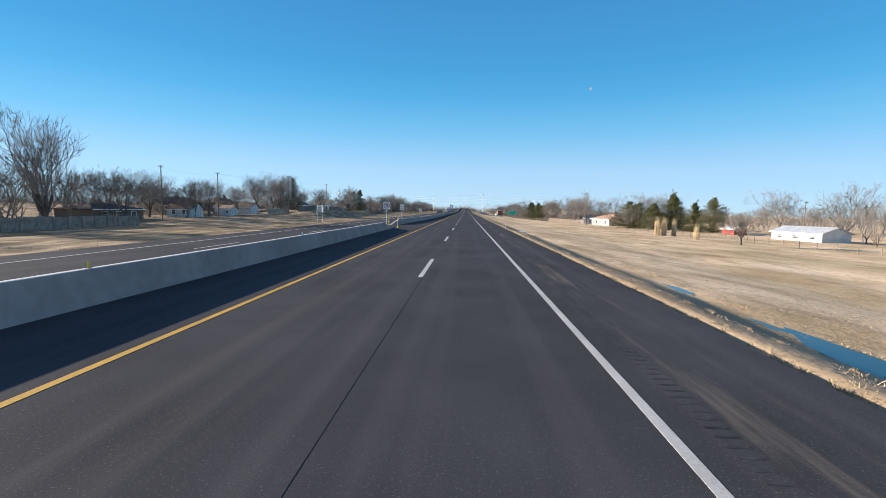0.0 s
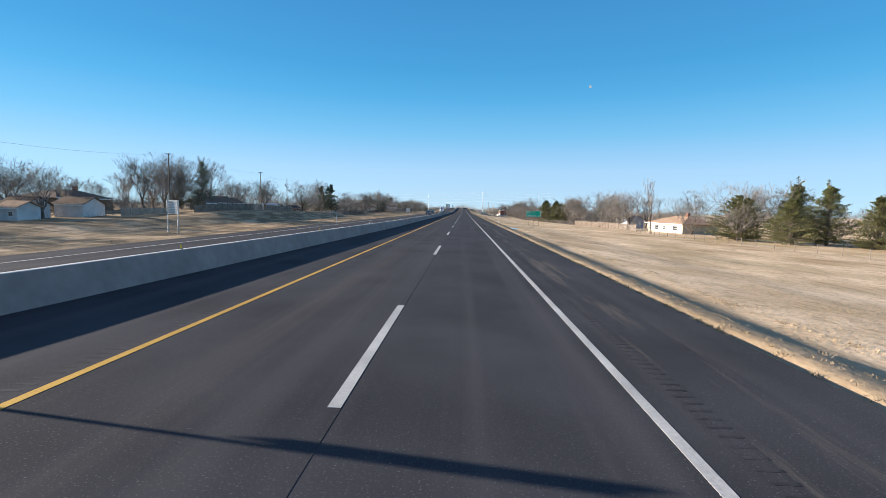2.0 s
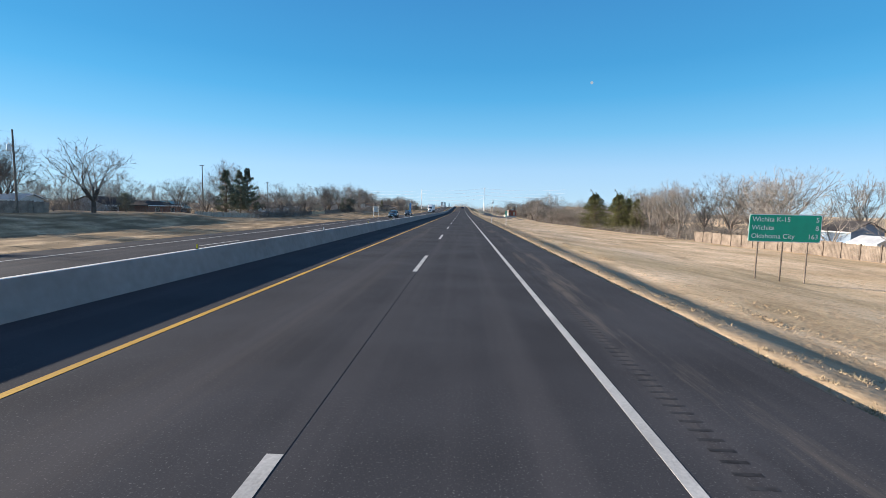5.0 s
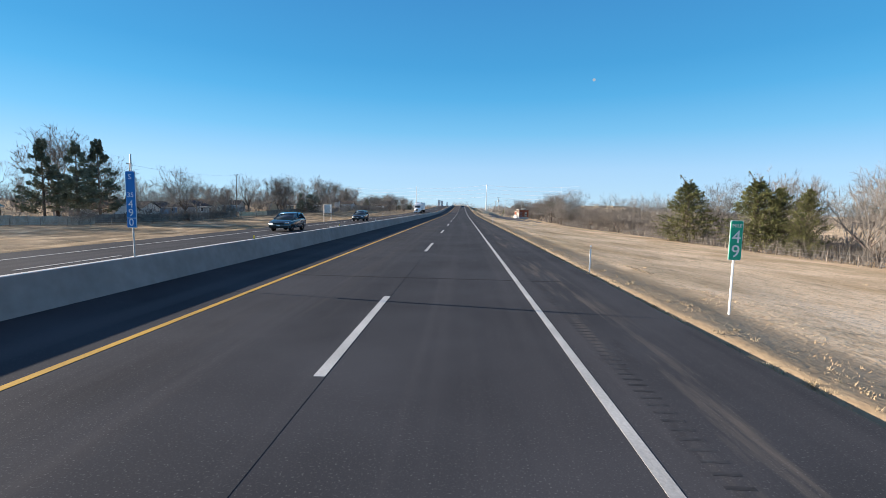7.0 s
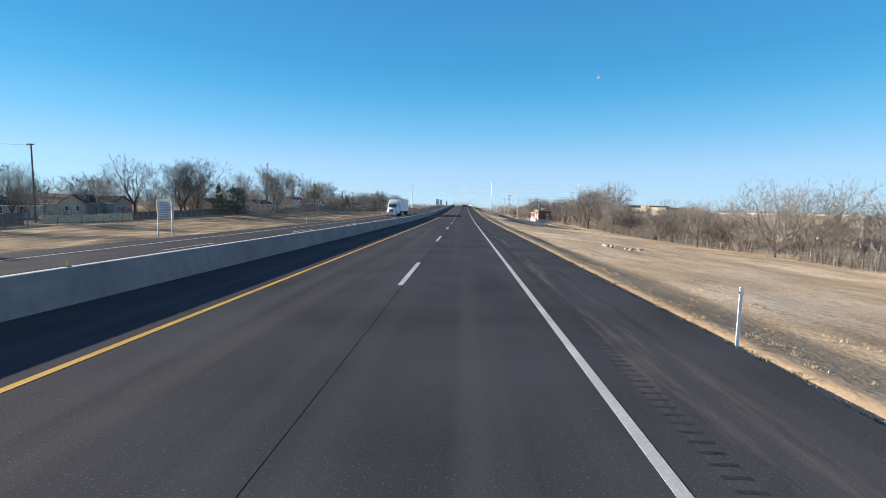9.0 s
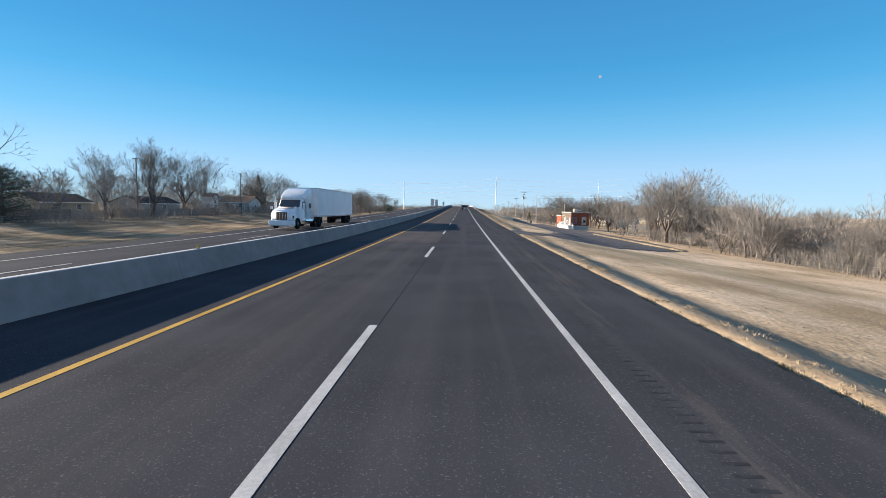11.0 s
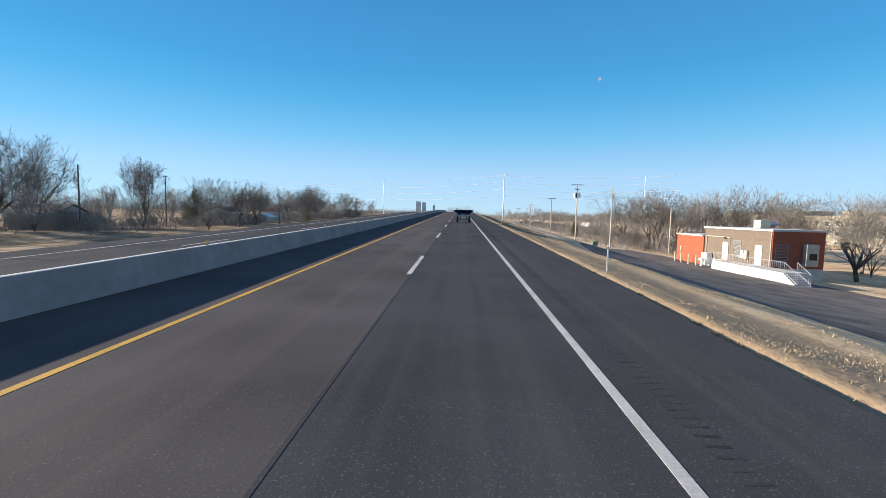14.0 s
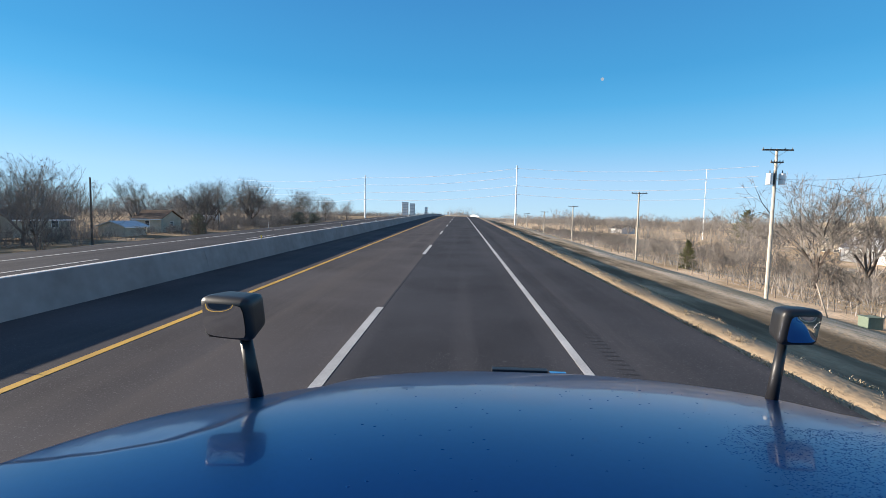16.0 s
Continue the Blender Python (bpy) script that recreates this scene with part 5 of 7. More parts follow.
def board_fence(label, x0, y0, x1, y1, h, material, seed, base=None):
    """Upright boards of uneven height on posts and rails."""
    rng = random.Random(seed)
    n = max(2, int(math.hypot(x1 - x0, y1 - y0) / 2.4))
    ob = thing("wooden_fence", label, "fence")
    a = math.atan2(y1 - y0, x1 - x0)
    bm = bmesh.new()
    for i in range(n):
        ax, ay = x0 + (x1 - x0) * i / n, y0 + (y1 - y0) * i / n
        g = land(ax, ay) if base is None else base
        step = math.hypot(x1 - x0, y1 - y0) / n
        sag = rng.uniform(-0.08, 0.08)
        for k in range(14):
            u0 = step * k / 14
            hh = h + sag + rng.uniform(-0.05, 0.04)
            px, py = ax + math.cos(a) * (u0 + step / 28), ay + math.sin(a) * (u0 + step / 28)
            m = pose(px, py, 0, 0, 0, math.degrees(a))
            k0 = len(bm.verts)
            box(bm, -step / 28 * 0.86, step / 28 * 0.86, -0.012, 0.012, g - 0.1, g + hh)
            bm.verts.ensure_lookup_table()
            for v in bm.verts[k0:]:
                v.co = m @ v.co
        pb = boxes((-0.07, 0.07, -0.1, 0.06, g - 0.3, g + h + 0.1))
        p = part("post", pb, material, ob)
        p.matrix_basis = pose(ax, ay, 0, 0, 0, math.degrees(a))
    part("board_infill", bm, material, ob, kind="stuff")
    return ob


board_fence("tall weathered board fence in shade", -60, 30, -60, 79, 1.9, FENCE_WOOD, 1)
board_fence("pale board fence beside the garage", -66, 146, -66, 163, 1.7, PALE_WOOD, 2, base=-0.4)
board_fence("dark weathered board fence along the gardens", -62, 163, -62, 192, 1.8, FENCE_WOOD, 3)
board_fence("pale sunlit board fence", -63, 192, -63, 200, 1.8, PALE_WOOD, 4)
board_fence("weathered board fence below the trees", -62, 200, -62, 222, 1.7, FENCE_WOOD, 5)
board_fence("low weathered board fence", -64, 262, -64, 296, 1.3, PALE_WOOD, 6)
board_fence("weathered board fence by the pines", -68, 300, -66, 330, 1.6, FENCE_WOOD, 7)
board_fence("dark board fence behind the ditch", -64, 324, -64, 346, 1.7, FENCE_WOOD, 8)
# these boards carry their sunlight in the wood colour
board_fence("board fence in bright panels with sunlight put into the wood colour", -66, 351, -66, 370, 1.3, SUNLIT_WOOD, 9)
board_fence("dark board fence under bare trees", -66.5, 371, -67, 420, 1.6, FENCE_WOOD, 10)
board_fence("grey board fence beside the pinkish house", -66, 430, -66, 464, 1.5, FENCE_WOOD, 11)
board_fence("weathered board fence between brush", -68, 505, -68, 522, 1.5, FENCE_WOOD, 12)
board_fence("bleached board fence behind the field", 44.5, 244, 48.5, 205, 1.9, POLE_WOOD, 13)
board_fence("brown rail fence beside the ranch house", 48.5, 205, 52, 200, 1.7, FENCE_WOOD, 14)


def wire_fence(label, pts, gap, h, seed, material):
    rng = random.Random(seed)
    ob = thing("wire_fence", label, "fence")
    spots = []
    for (x0, y0), (x1, y1) in zip(pts, pts[1:]):
        n = max(1, int(math.hypot(x1 - x0, y1 - y0) / gap))
        spots += [(x0 + (x1 - x0) * i / n, y0 + (y1 - y0) * i / n) for i in range(n)]
    tops = []
    for x, y in spots:
        g = land(x, y)
        lean = rng.uniform(-0.06, 0.06)
        hh = h * rng.uniform(0.92, 1.08)
        bm = bmesh.new()
        tube(bm, (x, y, g - 0.3), (x + lean, y + lean, g + hh), 0.06, 0.05, 6)
        part("post", bm, material, ob)
        tops.append((x, y, g, hh))
    bm = bmesh.new()
    for (x0, y0, g0, h0), (x1, y1, g1, h1) in zip(tops, tops[1:]):
        for f in (0.3, 0.6, 0.92):
            tube(bm, (x0, y0, g0 + h0 * f), (x1, y1, g1 + h1 * f), 0.008, n=3, caps=False)
    part("wires", bm, GALV, ob)


wire_fence("wire fence on weathered wooden posts beside the field", [(57, 60), (52, 110), (46, 135), (44, 165), (47, 200)], 3.2, 1.25, 1, FENCE_WOOD)
wire_fence("wire fence on wooden posts before the brush", [(44, 246), (42, 285), (43, 340), (42, 400), (41, 470)], 3.6, 1.3, 2, FENCE_WOOD)
wire_fence("wire fence at the foot of the embankment", [(33, 528), (29.5, 545), (29, 600), (30, 660), (30, 720)], 3.6, 1.2, 3, FENCE_WOOD)
wire_fence("chain fence round the yard", [(60, 98), (66, 118), (72, 131)], 2.6, 1.1, 4, FENCE_WOOD)
wire_fence("low wire fence along the gardens", [(-57, 236), (-57, 262), (-57.5, 300), (-58, 345), (-60, 372), (-60, 436)], 4.2, 1.1, 6, FENCE_WOOD)
wire_fence("chain fence before the playhouse", [(-62, 440), (-62, 470), (-62, 500)], 2.8, 1.2, 5, GALV)

# ---------------------------------------------------------------- poles and wires


def utility_pole(label, x, y, top, r=0.15, arms=(), cans=0, material=None, z=None):
    """Tapered pole with cross arms, insulators and transformer cans."""
    g = land(x, y) if z is None else z
    ob = thing("utility_pole", label, "pole", pose(x, y, g))
    h = top - g
    part("shaft", tube(bmesh.new(), (0, 0, -0.6), (0, 0, h), r, r * 0.66, 10), material or POLE_WOOD, ob, smooth=False)
    for down, width in arms:
        arm = part("cross_arm", boxes((-width / 2, width / 2, -0.17, -0.06, h - down - 0.06, h - down + 0.06)), POLE_WOOD, ob)
        for u in (-0.92, -0.45, 0.45, 0.92):
            part("insulator", tube(bmesh.new(), (u * width / 2, -0.115, h - down + 0.06), (u * width / 2, -0.115, h - down + 0.2), 0.035, 0.02, 6), BLACK_PLASTIC, arm)
        bm = bmesh.new()
        for s in (-1, 1):
            tube(bm, (s * width * 0.3, -0.11, h - down - 0.04), (0, -0.11, h - down - 0.55), 0.018, n=4)
        part("brace", bm, GALV, arm)
    for k in range(cans):
        s = (-0.5, 0.5, -0.18)[k]
        can = part("transformer", tube(bmesh.new(), (s, -0.1, h - 2.9), (s, -0.1, h - 2.0), 0.24 if k < 2 else 0.13, n=14), SIGN_WHITE if k < 2 else BLACK_PLASTIC, ob, "pale grey transformer can" if k < 2 else "black transformer can")
        part("bushing", tube(bmesh.new(), (s, -0.1, h - 2.0), (s, -0.1, h - 1.75), 0.05, 0.03, 6), BLACK_PLASTIC, can)
    return ob


for x, y, top, arms, cans in ((26, 541, 10.4, ((0.1, 2.5), (1.1, 1.0)), 3), (26, 569, 8.4, ((0.15, 2.2),), 0), (26, 607, 7.4, ((0.15, 2.2),), 0), (26, 642, 6.5, ((0.15, 2.2),), 0),
                              (26, 678, 6.3, ((0.15, 2.2),), 0), (26, 715, 6.2, ((0.15, 2.2),), 0)):
    utility_pole("weathered utility pole with cross arms and transformer cans" if cans else "weathered utility pole with a cross arm", x, y, top, 0.16, arms, cans, POLE_PALE)
utility_pole("plain weathered utility pole by the gravel yard", 29.5, 528.2, 8.9, 0.15, material=POLE_PALE)
utility_pole("short plain pole before the brush", 40.5, 527.4, 5.4, 0.14, material=POLE_PALE)
utility_pole("leaning utility pole beyond the fence", 99.6, 137, 6.9, 0.16, ((0.3, 1.2),), material=POLE_WOOD)
for x, y, top, can in ((-69.5, 99, 10.9, 0), (-67.8, 119.3, 11, 0), (-63, 156, 12.9, 0), (-62.5, 198, 12.4, 0), (-62, 217.2, 11.9, 1), (-66, 269, 12, 0), (-66.2, 307.7, 9.9, 0), (-66.2, 350, 10.8, 0),
                       (-63, 430.5, 10.9, 0), (-63, 471, 11.2, 0), (-61.8, 510.5, 10, 1), (-62.5, 533, 10.1, 0), (-50, 562, 8.6, 0), (-62, 615.6, 10.8, 0)):
    utility_pole("dark wooden utility pole behind the gardens", x, y, top, 0.15, ((0.15, 1.2),) if x < -62.4 else (), can, POLE_WOOD)


def steel_pole(label, x, y, top, r):
    g = land(x, y)
    ob = thing("transmission_pole", label, "pole", pose(x, y, g))
    h = top - g
    part("shaft", tube(bmesh.new(), (0, 0, -1), (0, 0, h), r, r * 0.45, 12), SIGN_WHITE, ob)
    for down in (0.8, 4.8, 9.0, 13.2):
        for s in (-1, 1):
            part("insulator_arm", tube(bmesh.new(), (0, s * r * 0.6, h - down - 1), (0, s * 1.7, h - down - 0.7), 0.09, 0.05, 6), GALV, ob)


steel_pole("tall white steel transmission pole", 26.9, 722, 29.6, 0.5)
steel_pole("tall white steel transmission pole beyond the median", -55, 759.4, 27, 0.5)
steel_pole("thin pale mast above the fields", 103.8, 698, 26.7, 0.22)


def cable(label, a, b, sag, r, n=14):
    a, b = Vector(a), Vector(b)
    pts = [a.lerp(b, i / n) - Vector((0, 0, sag * 4 * (i / n) * (1 - i / n))) for i in range(n + 1)]
    side = (b - a).cross(Vector((0, 0, 1))).normalized() * r
    up = side.cross(b - a).normalized() * r
    bm = bmesh.new()
    rings = [[bm.verts.new(p + o) for o in (side, up, -side, -up)] for p in pts]
    for g, h in zip(rings, rings[1:]):
        for i in range(4):
            bm.faces.new((g[i], g[(i + 1) % 4], h[(i + 1) % 4], h[i]))
    ob = part("overhead_cable", bm, WIRE, None, label)
    tagged(ob, category="cable", group="overhead cables")


WIRE = mat("cable_metal", (0.85, 0.86, 0.87), rough=0.5, metal=0.0, var=0.1, bump=0.0)
DARK_WIRE = mat("cable_black", (0.03, 0.03, 0.03), rough=0.6, var=0.1, bump=0.0)
for down in (0.8, 4.8, 9.0, 13.2):
    cable("pale power line over the highway", (26.9, 722, 29 - down), (-55, 759.4, 26.4 - down), 1.6, 0.075, 18)
    cable("pale power line over the fields", (26.9, 722, 29 - down), (120, 690, 28 - down), 2.0, 0.07, 18)
    cable("pale power line over the houses", (-55, 759.4, 26.4 - down), (-150, 800, 27 - down), 2.0, 0.07, 18)
WIRE = DARK_WIRE
for (x0, y0, z0), (x1, y1, z1) in (((26, 541, 8.0), (40.5, 527.4, 5.2)), ((26, 541, 8.0), (29.5, 528.2, 8.6)), ((-63, 156, 12.6), (-62.5, 198, 12.1)), ((-62.5, 198, 12.1), (-62, 217, 11.6)),
                                   ((-69.5, 99, 10.6), (-67.8, 119.3, 10.7)), ((-67.8, 119.3, 10.7), (-63, 156, 12.6)), ((-66.2, 350, 10.5), (-66.2, 307.7, 9.6)), ((-63, 430, 10.6), (-63, 471, 10.9)),
                                   ((-63, 471, 10.9), (-62, 510.5, 9.7))):
    cable("dark service cable between poles", (x0, y0, z0), (x1, y1, z1), 0.7, 0.011, 10)

# ---------------------------------------------------------------- signs and markers


def sign_post(parent, x, y, z0, z1, r=0.035, material=None):
    return part("post", tube(bmesh.new(), (x, y, z0), (x, y, z1), r, n=8), material or GALV, parent)


def panel(parent, name, x0, x1, z0, z1, material, y=0.0, label="", t=0.012, round_by=0.03):
    bm = boxes((x0, x1, y - t, y, z0, z1))
    if round_by:
        up = [e for e in bm.edges if abs(e.verts[0].co.y - e.verts[1].co.y) > 1e-6]
        bmesh.ops.bevel(bm, geom=up, offset=round_by, segments=3, affect="EDGES", profile=0.5)
    return part(name, bm, material, parent, label)


def mile_marker():
    ob = thing("mile_marker", "green mile marker sign on a pale post", "sign", pose(7.5, 232.1, land(7.5, 232.1), 0, 0, 0))
    sign_post(ob, 0, 0.03, -0.3, 2.45, 0.03, SIGN_WHITE)
    panel(ob, "border", -0.165, 0.165, 1.46, 2.5, SIGN_WHITE, 0.0)
    panel(ob, "panel", -0.15, 0.15, 1.475, 2.485, SIGN_GREEN, -0.014)
    lettering("MILE", 0.125, ob, SIGN_WHITE, (0, -0.03, 2.36))
    lettering("4", 0.46, ob, SIGN_WHITE, (0, -0.03, 2.06))
    lettering("9", 0.46, ob, SIGN_WHITE, (0, -0.03, 1.68))


def reference_marker():
    ob = thing("reference_marker", "tall blue reference marker on the median barrier", "sign", pose(-8.54, 231.9, 0.8))
    sign_post(ob, 0, 0.03, -0.1, 2.75, 0.02)
    panel(ob, "border", -0.135, 0.135, 0.78, 2.3, SIGN_WHITE, 0.0)
    panel(ob, "panel", -0.122, 0.122, 0.795, 2.285, SIGN_BLUE, -0.014)
    lettering("S", 0.2, ob, SIGN_WHITE, (0, -0.03, 2.14))
    shield = part("shield", prism(bmesh.new(), ((-0.09, 0.1), (0.09, 0.1), (0.1, 0.02), (0.06, -0.08), (0, -0.12), (-0.06, -0.08), (-0.1, 0.02)), "y", -0.022, -0.016), SIGN_RED, ob, "small route shield")
    shield.location = (0, 0, 1.92)
    lettering("35", 0.18, ob, SIGN_WHITE, (0, -0.03, 1.66))
    lettering("4", 0.28, ob, SIGN_WHITE, (0, -0.03, 1.41))
    lettering("9", 0.28, ob, SIGN_WHITE, (0, -0.03, 1.18))
    panel(ob, "divider", -0.122, 0.122, 1.035, 1.05, SIGN_WHITE, -0.027, round_by=0, t=0.004)
    lettering("0", 0.28, ob, SIGN_WHITE, (0, -0.03, 0.92))


def guide_sign():
    x, y = 18.6, 183.5
    g = land(x, y)
    ob = thing("guide_sign", "green highway distance sign on three steel posts", "sign", pose(x, y, g, 0, 0, -3))
    for u in (-1.35, 0.0, 1.35):
        sign_post(ob, u, 0.08, -0.4, 3.6, 0.045, POLE_WOOD)
    panel(ob, "border", -1.95, 1.95, 2.3, 3.88, SIGN_WHITE, 0.0, round_by=0.1)
    panel(ob, "panel", -1.91, 1.91, 2.34, 3.84, SIGN_GREEN, -0.016, round_by=0.09)
    for k, (a, b) in enumerate((("Wichita K-15", "5"), ("Wichita", "8"), ("Oklahoma City", "163"))):
        lettering(a, 0.38, ob, SIGN_WHITE, (-1.8, -0.035, 3.58 - 0.48 * k), align="LEFT")
        lettering(b, 0.38, ob, SIGN_WHITE, (1.8, -0.035, 3.58 - 0.48 * k), align="RIGHT")


def ribbed_sign(label, x, y, z0, w, z1, z2, turn, legs=2):
    """The back of a panel sign: ribbed aluminium on posts."""
    ob = thing("road_sign", label, "sign", pose(x, y, z0, 0, 0, turn))
    for u in ((-w * 0.46, w * 0.46) if legs == 2 else (0,)):
        sign_post(ob, u, -0.12, -0.3, z2 - z0, 0.07 if legs == 2 else 0.035)
    n = 8 if legs == 2 else 3
    for k in range(n):
        a = z1 - z0 + (z2 - z1) * k / n
        part("rib", boxes((-w / 2, w / 2, -0.075, 0.0, a + (z2 - z1) / n * 0.32, a + (z2 - z1) / n)), SIGN_ALU, ob)
    part("face", boxes((-w / 2 - 0.02, w / 2 + 0.02, 0.0, 0.012, z1 - z0 - 0.02, z2 - z0 + 0.02)), SIGN_WHITE, ob)


def no_turn_sign():
    ob = thing("no_u_turn_sign", "white square sign forbidding turns on the barrier", "sign", pose(-8.6, 48, 0.7))
    sign_post(ob, 0, 0.04, -0.1, 2.3, 0.035)
    panel(ob, "panel", -0.38, 0.38, 1.5, 2.3, SIGN_WHITE, 0.0, round_by=0.05)
    bm = bmesh.new()
    ring = [(math.cos(2 * math.pi * i / 28), math.sin(2 * math.pi * i / 28)) for i in range(28)]
    for i in range(28):
        (a, b), (c, d) = ring[i], ring[(i + 1) % 28]
        q = [bm.verts.new((u * r, -0.018, 1.9 + v * r)) for u, v, r in ((a, b, 0.33), (c, d, 0.33), (c, d, 0.26), (a, b, 0.26))]
        bm.faces.new(q[::-1])
    part("ring", bm, SIGN_RED, ob, "red ring")
    bar = part("bar", boxes((-0.28, 0.28, -0.022, -0.018, -0.035, 0.035)), SIGN_RED, ob, "red slash")
    bar.matrix_basis = pose(0, 0, 1.9, 0, 45, 0)
    bm = boxes((0.06, 0.11, -0.017, -0.014, -0.16, 0.08), (-0.11, -0.06, -0.017, -0.014, -0.06, 0.08), (-0.11, 0.11, -0.017, -0.014, 0.08, 0.14))
    prism(bm, ((-0.17, -0.05), (0.0, -0.05), (-0.085, -0.17)), "y", -0.017, -0.014)
    arrow = part("arrow", bm, SIGN_BLACK, ob, "black turning arrow")
    arrow.location = (0, 0, 1.9)
    panel(ob, "tab", -0.06, 0.06, 1.05, 1.25, SIGN_GREEN, 0.0, round_by=0.01)


def yellow_post(x, y):
    ob = thing("marker_post", "yellow plastic marker post at the barrier end", "post", pose(x, y, 0.0), group="yellow marker posts")
    part("tube", tube(bmesh.new(), (0, 0, 0.06), (0, 0, 1.2), 0.04, n=12), POST_YELLOW, ob)
    part("base", tube(bmesh.new(), (0, 0, 0), (0, 0, 0.1), 0.15, 0.1, 12), POST_YELLOW, ob)
    part("band", tube(bmesh.new(), (0, 0, 0.85), (0, 0, 0.93), 0.043, n=12), SIGN_WHITE, ob, "white reflective band")


def delineator(x, y, top, label="pale delineator post with a reflector"):
    g = land(x, y)
    ob = thing("delineator", label, "post", pose(x, y, g), group="delineators")
    part("post", boxes((-0.027, 0.027, -0.01, 0.01, -0.3, top - g)), SIGN_WHITE, ob)
    part("reflector", tube(bmesh.new(), (0, -0.012, top - g - 0.1), (0, -0.026, top - g - 0.1), 0.045, n=12), CHROME, ob)


mile_marker()
reference_marker()
guide_sign()
no_turn_sign()
ribbed_sign("white sign back on a thin post", median_x(68), 68, 0.78, 0.62, 2.1, 3.0, 0, 1)
ribbed_sign("back of a ribbed aluminium panel sign on two posts", -41, 124, -2.3, 2.0, 0.85, 2.75, -14)
ribbed_sign("back of an aluminium panel sign beside the lane", -34, 333.5, -2.2, 2.2, 0.4, 2.55, -12)
ribbed_sign("tall back of an overhead sign panel", -24.6, 702, -0.5, 2.9, 4.5, 10.3, 0)
ribbed_sign("wide back of an overhead sign panel", -21.4, 702.4, -0.5, 2.4, 4.5, 9.8, 0)
ribbed_sign("narrow back of a sign past the overpass", -16.6, 720, 0.5, 1.4, 5.0, 8.6, 0, 1)
yellow_post(-8.2, 53.4)
yellow_post(-10.45, 60.2)
for x, y, top in ((5.33, 60.6, 0.95), (5.55, 135.6, 0.95), (5.42, 237.8, 0.95), (5.28, 291.5, 1.0), (5.8, 457, 2.15), (5.85, 501.9, 2.95), (-22, 139, 0.95), (-22, 346, 0.7), (-22, 398, 0.95), (-22, 554, 3.2)):
    delineator(x, y, top)


def barrier_reflectors():
    for k, y in enumerate([-4 + 13.5 * i for i in range(52)]):
        if 46 < y < 67:
            continue
        z = road_z(y) + 0.79
        ob = thing("barrier_reflector", "small pale reflector tab on the barrier", "reflector", pose(median_x(y), y, z), group="barrier reflectors")
        part("tab", boxes((-0.03, 0.03, -0.006, 0.006, 0, 0.15), bevel=0.004), SIGN_WHITE if k % 3 == 2 else POST_YELLOW, ob)
        part("foot", boxes((-0.05, 0.05, -0.05, 0.05, 0, 0.012)), BLACK_PLASTIC, ob)


barrier_reflectors()


def drain_stones():
    """Broken pale stones round a drain on the bank."""
    rng = random.Random(52)
    for _ in range(13):
        x, y = 15.6 + rng.uniform(-2.4, 2.4), 326.5 + rng.gauss(0, 0.9)
        r = rng.uniform(0.12, 0.26)
        bm = bmesh.new()
        bmesh.ops.create_icosphere(bm, subdivisions=2, radius=r)
        q = Vector((rng.uniform(0, 40), rng.uniform(0, 40), 0))
        for v in bm.verts:
            v.co *= 1 + 0.55 * noise.noise(v.co / r * 1.1 + q)
            v.co.z *= 0.7
        ob = part("stone", bm, RUBBLE, None, "broken pale stone beside the drain on the bank")
        ob.location = (x, y, land(x, y) + r * 0.25)
        ob.rotation_euler = (0, 0, rng.uniform(0, 6.28))
        tagged(ob, category="stone", group="drain stones")


drain_stones()


def moon():
    d = Vector((0.2585, 0.9295, 0.2632)).normalized() * 4000 + Vector((0, 250, 0))
    bm = bmesh.new()
    bmesh.ops.create_icosphere(bm, subdivisions=3, radius=12)
    m = bpy.data.materials.new("moonlight")
    m.use_nodes = True
    nt = m.node_tree
    em = nt.nodes.new("ShaderNodeEmission")
    n = nt.nodes.new("ShaderNodeTexNoise")
    n.inputs["Scale"].default_value = 0.08
    r = nt.nodes.new("ShaderNodeValToRGB")
    r.color_ramp.elements[0].color, r.color_ramp.elements[1].color = (0.3, 0.45, 0.6, 1), (0.75, 0.8, 0.85, 1)
    nt.links.new(n.outputs["Fac"], r.inputs["Fac"])
    nt.links.new(r.outputs["Color"], em.inputs["Color"])
    em.inputs["Strength"].default_value = 0.36
    nt.links.new(em.outputs[0], nt.nodes["Material Output"].inputs["Surface"])
    ob = part("moon", bm, m, None, "small pale moon in the blue morning sky", smooth=True)
    ob.location = d
    tagged(ob, category="moon", kind="structure")


moon()

# ---------------------------------------------------------------- shoulder, ditch, yard


def rumble_strip():
    vs, fs = [], []
    for x0, y0, y1 in ((2.62, -10, 560), (-5.62, 48, 92)):
        y = y0
        while y < y1:
            k, z = len(vs), road_z(y) + 0.002
            h = 0.001
            a, b, c, d = x0, x0 + 0.26, y, y + 0.055
            vs += [(a, c, z), (b, c, z), (b, d, z), (a, d, z), (a + 0.03, c + 0.03, z + h), (b - 0.03, c + 0.03, z + h), (b - 0.03, d - 0.03, z + h), (a + 0.03, d - 0.03, z + h)]
            fs += [(k + 4, k + 5, k + 6, k + 7), (k, k + 1, k + 5, k + 4), (k + 1, k + 2, k + 6, k + 5), (k + 2, k + 3, k + 7, k + 6), (k + 3, k, k + 4, k + 7)]
            y += 0.2
    me = bpy.data.meshes.new("rumble_strip")
    me.from_pydata(vs, [], fs)
    me.materials.append(RIDGE)
    tagged(new("rumble_strip", me), "row of dark rumble ridges along the shoulder", "rumble strip", kind="stuff")


rumble_strip()


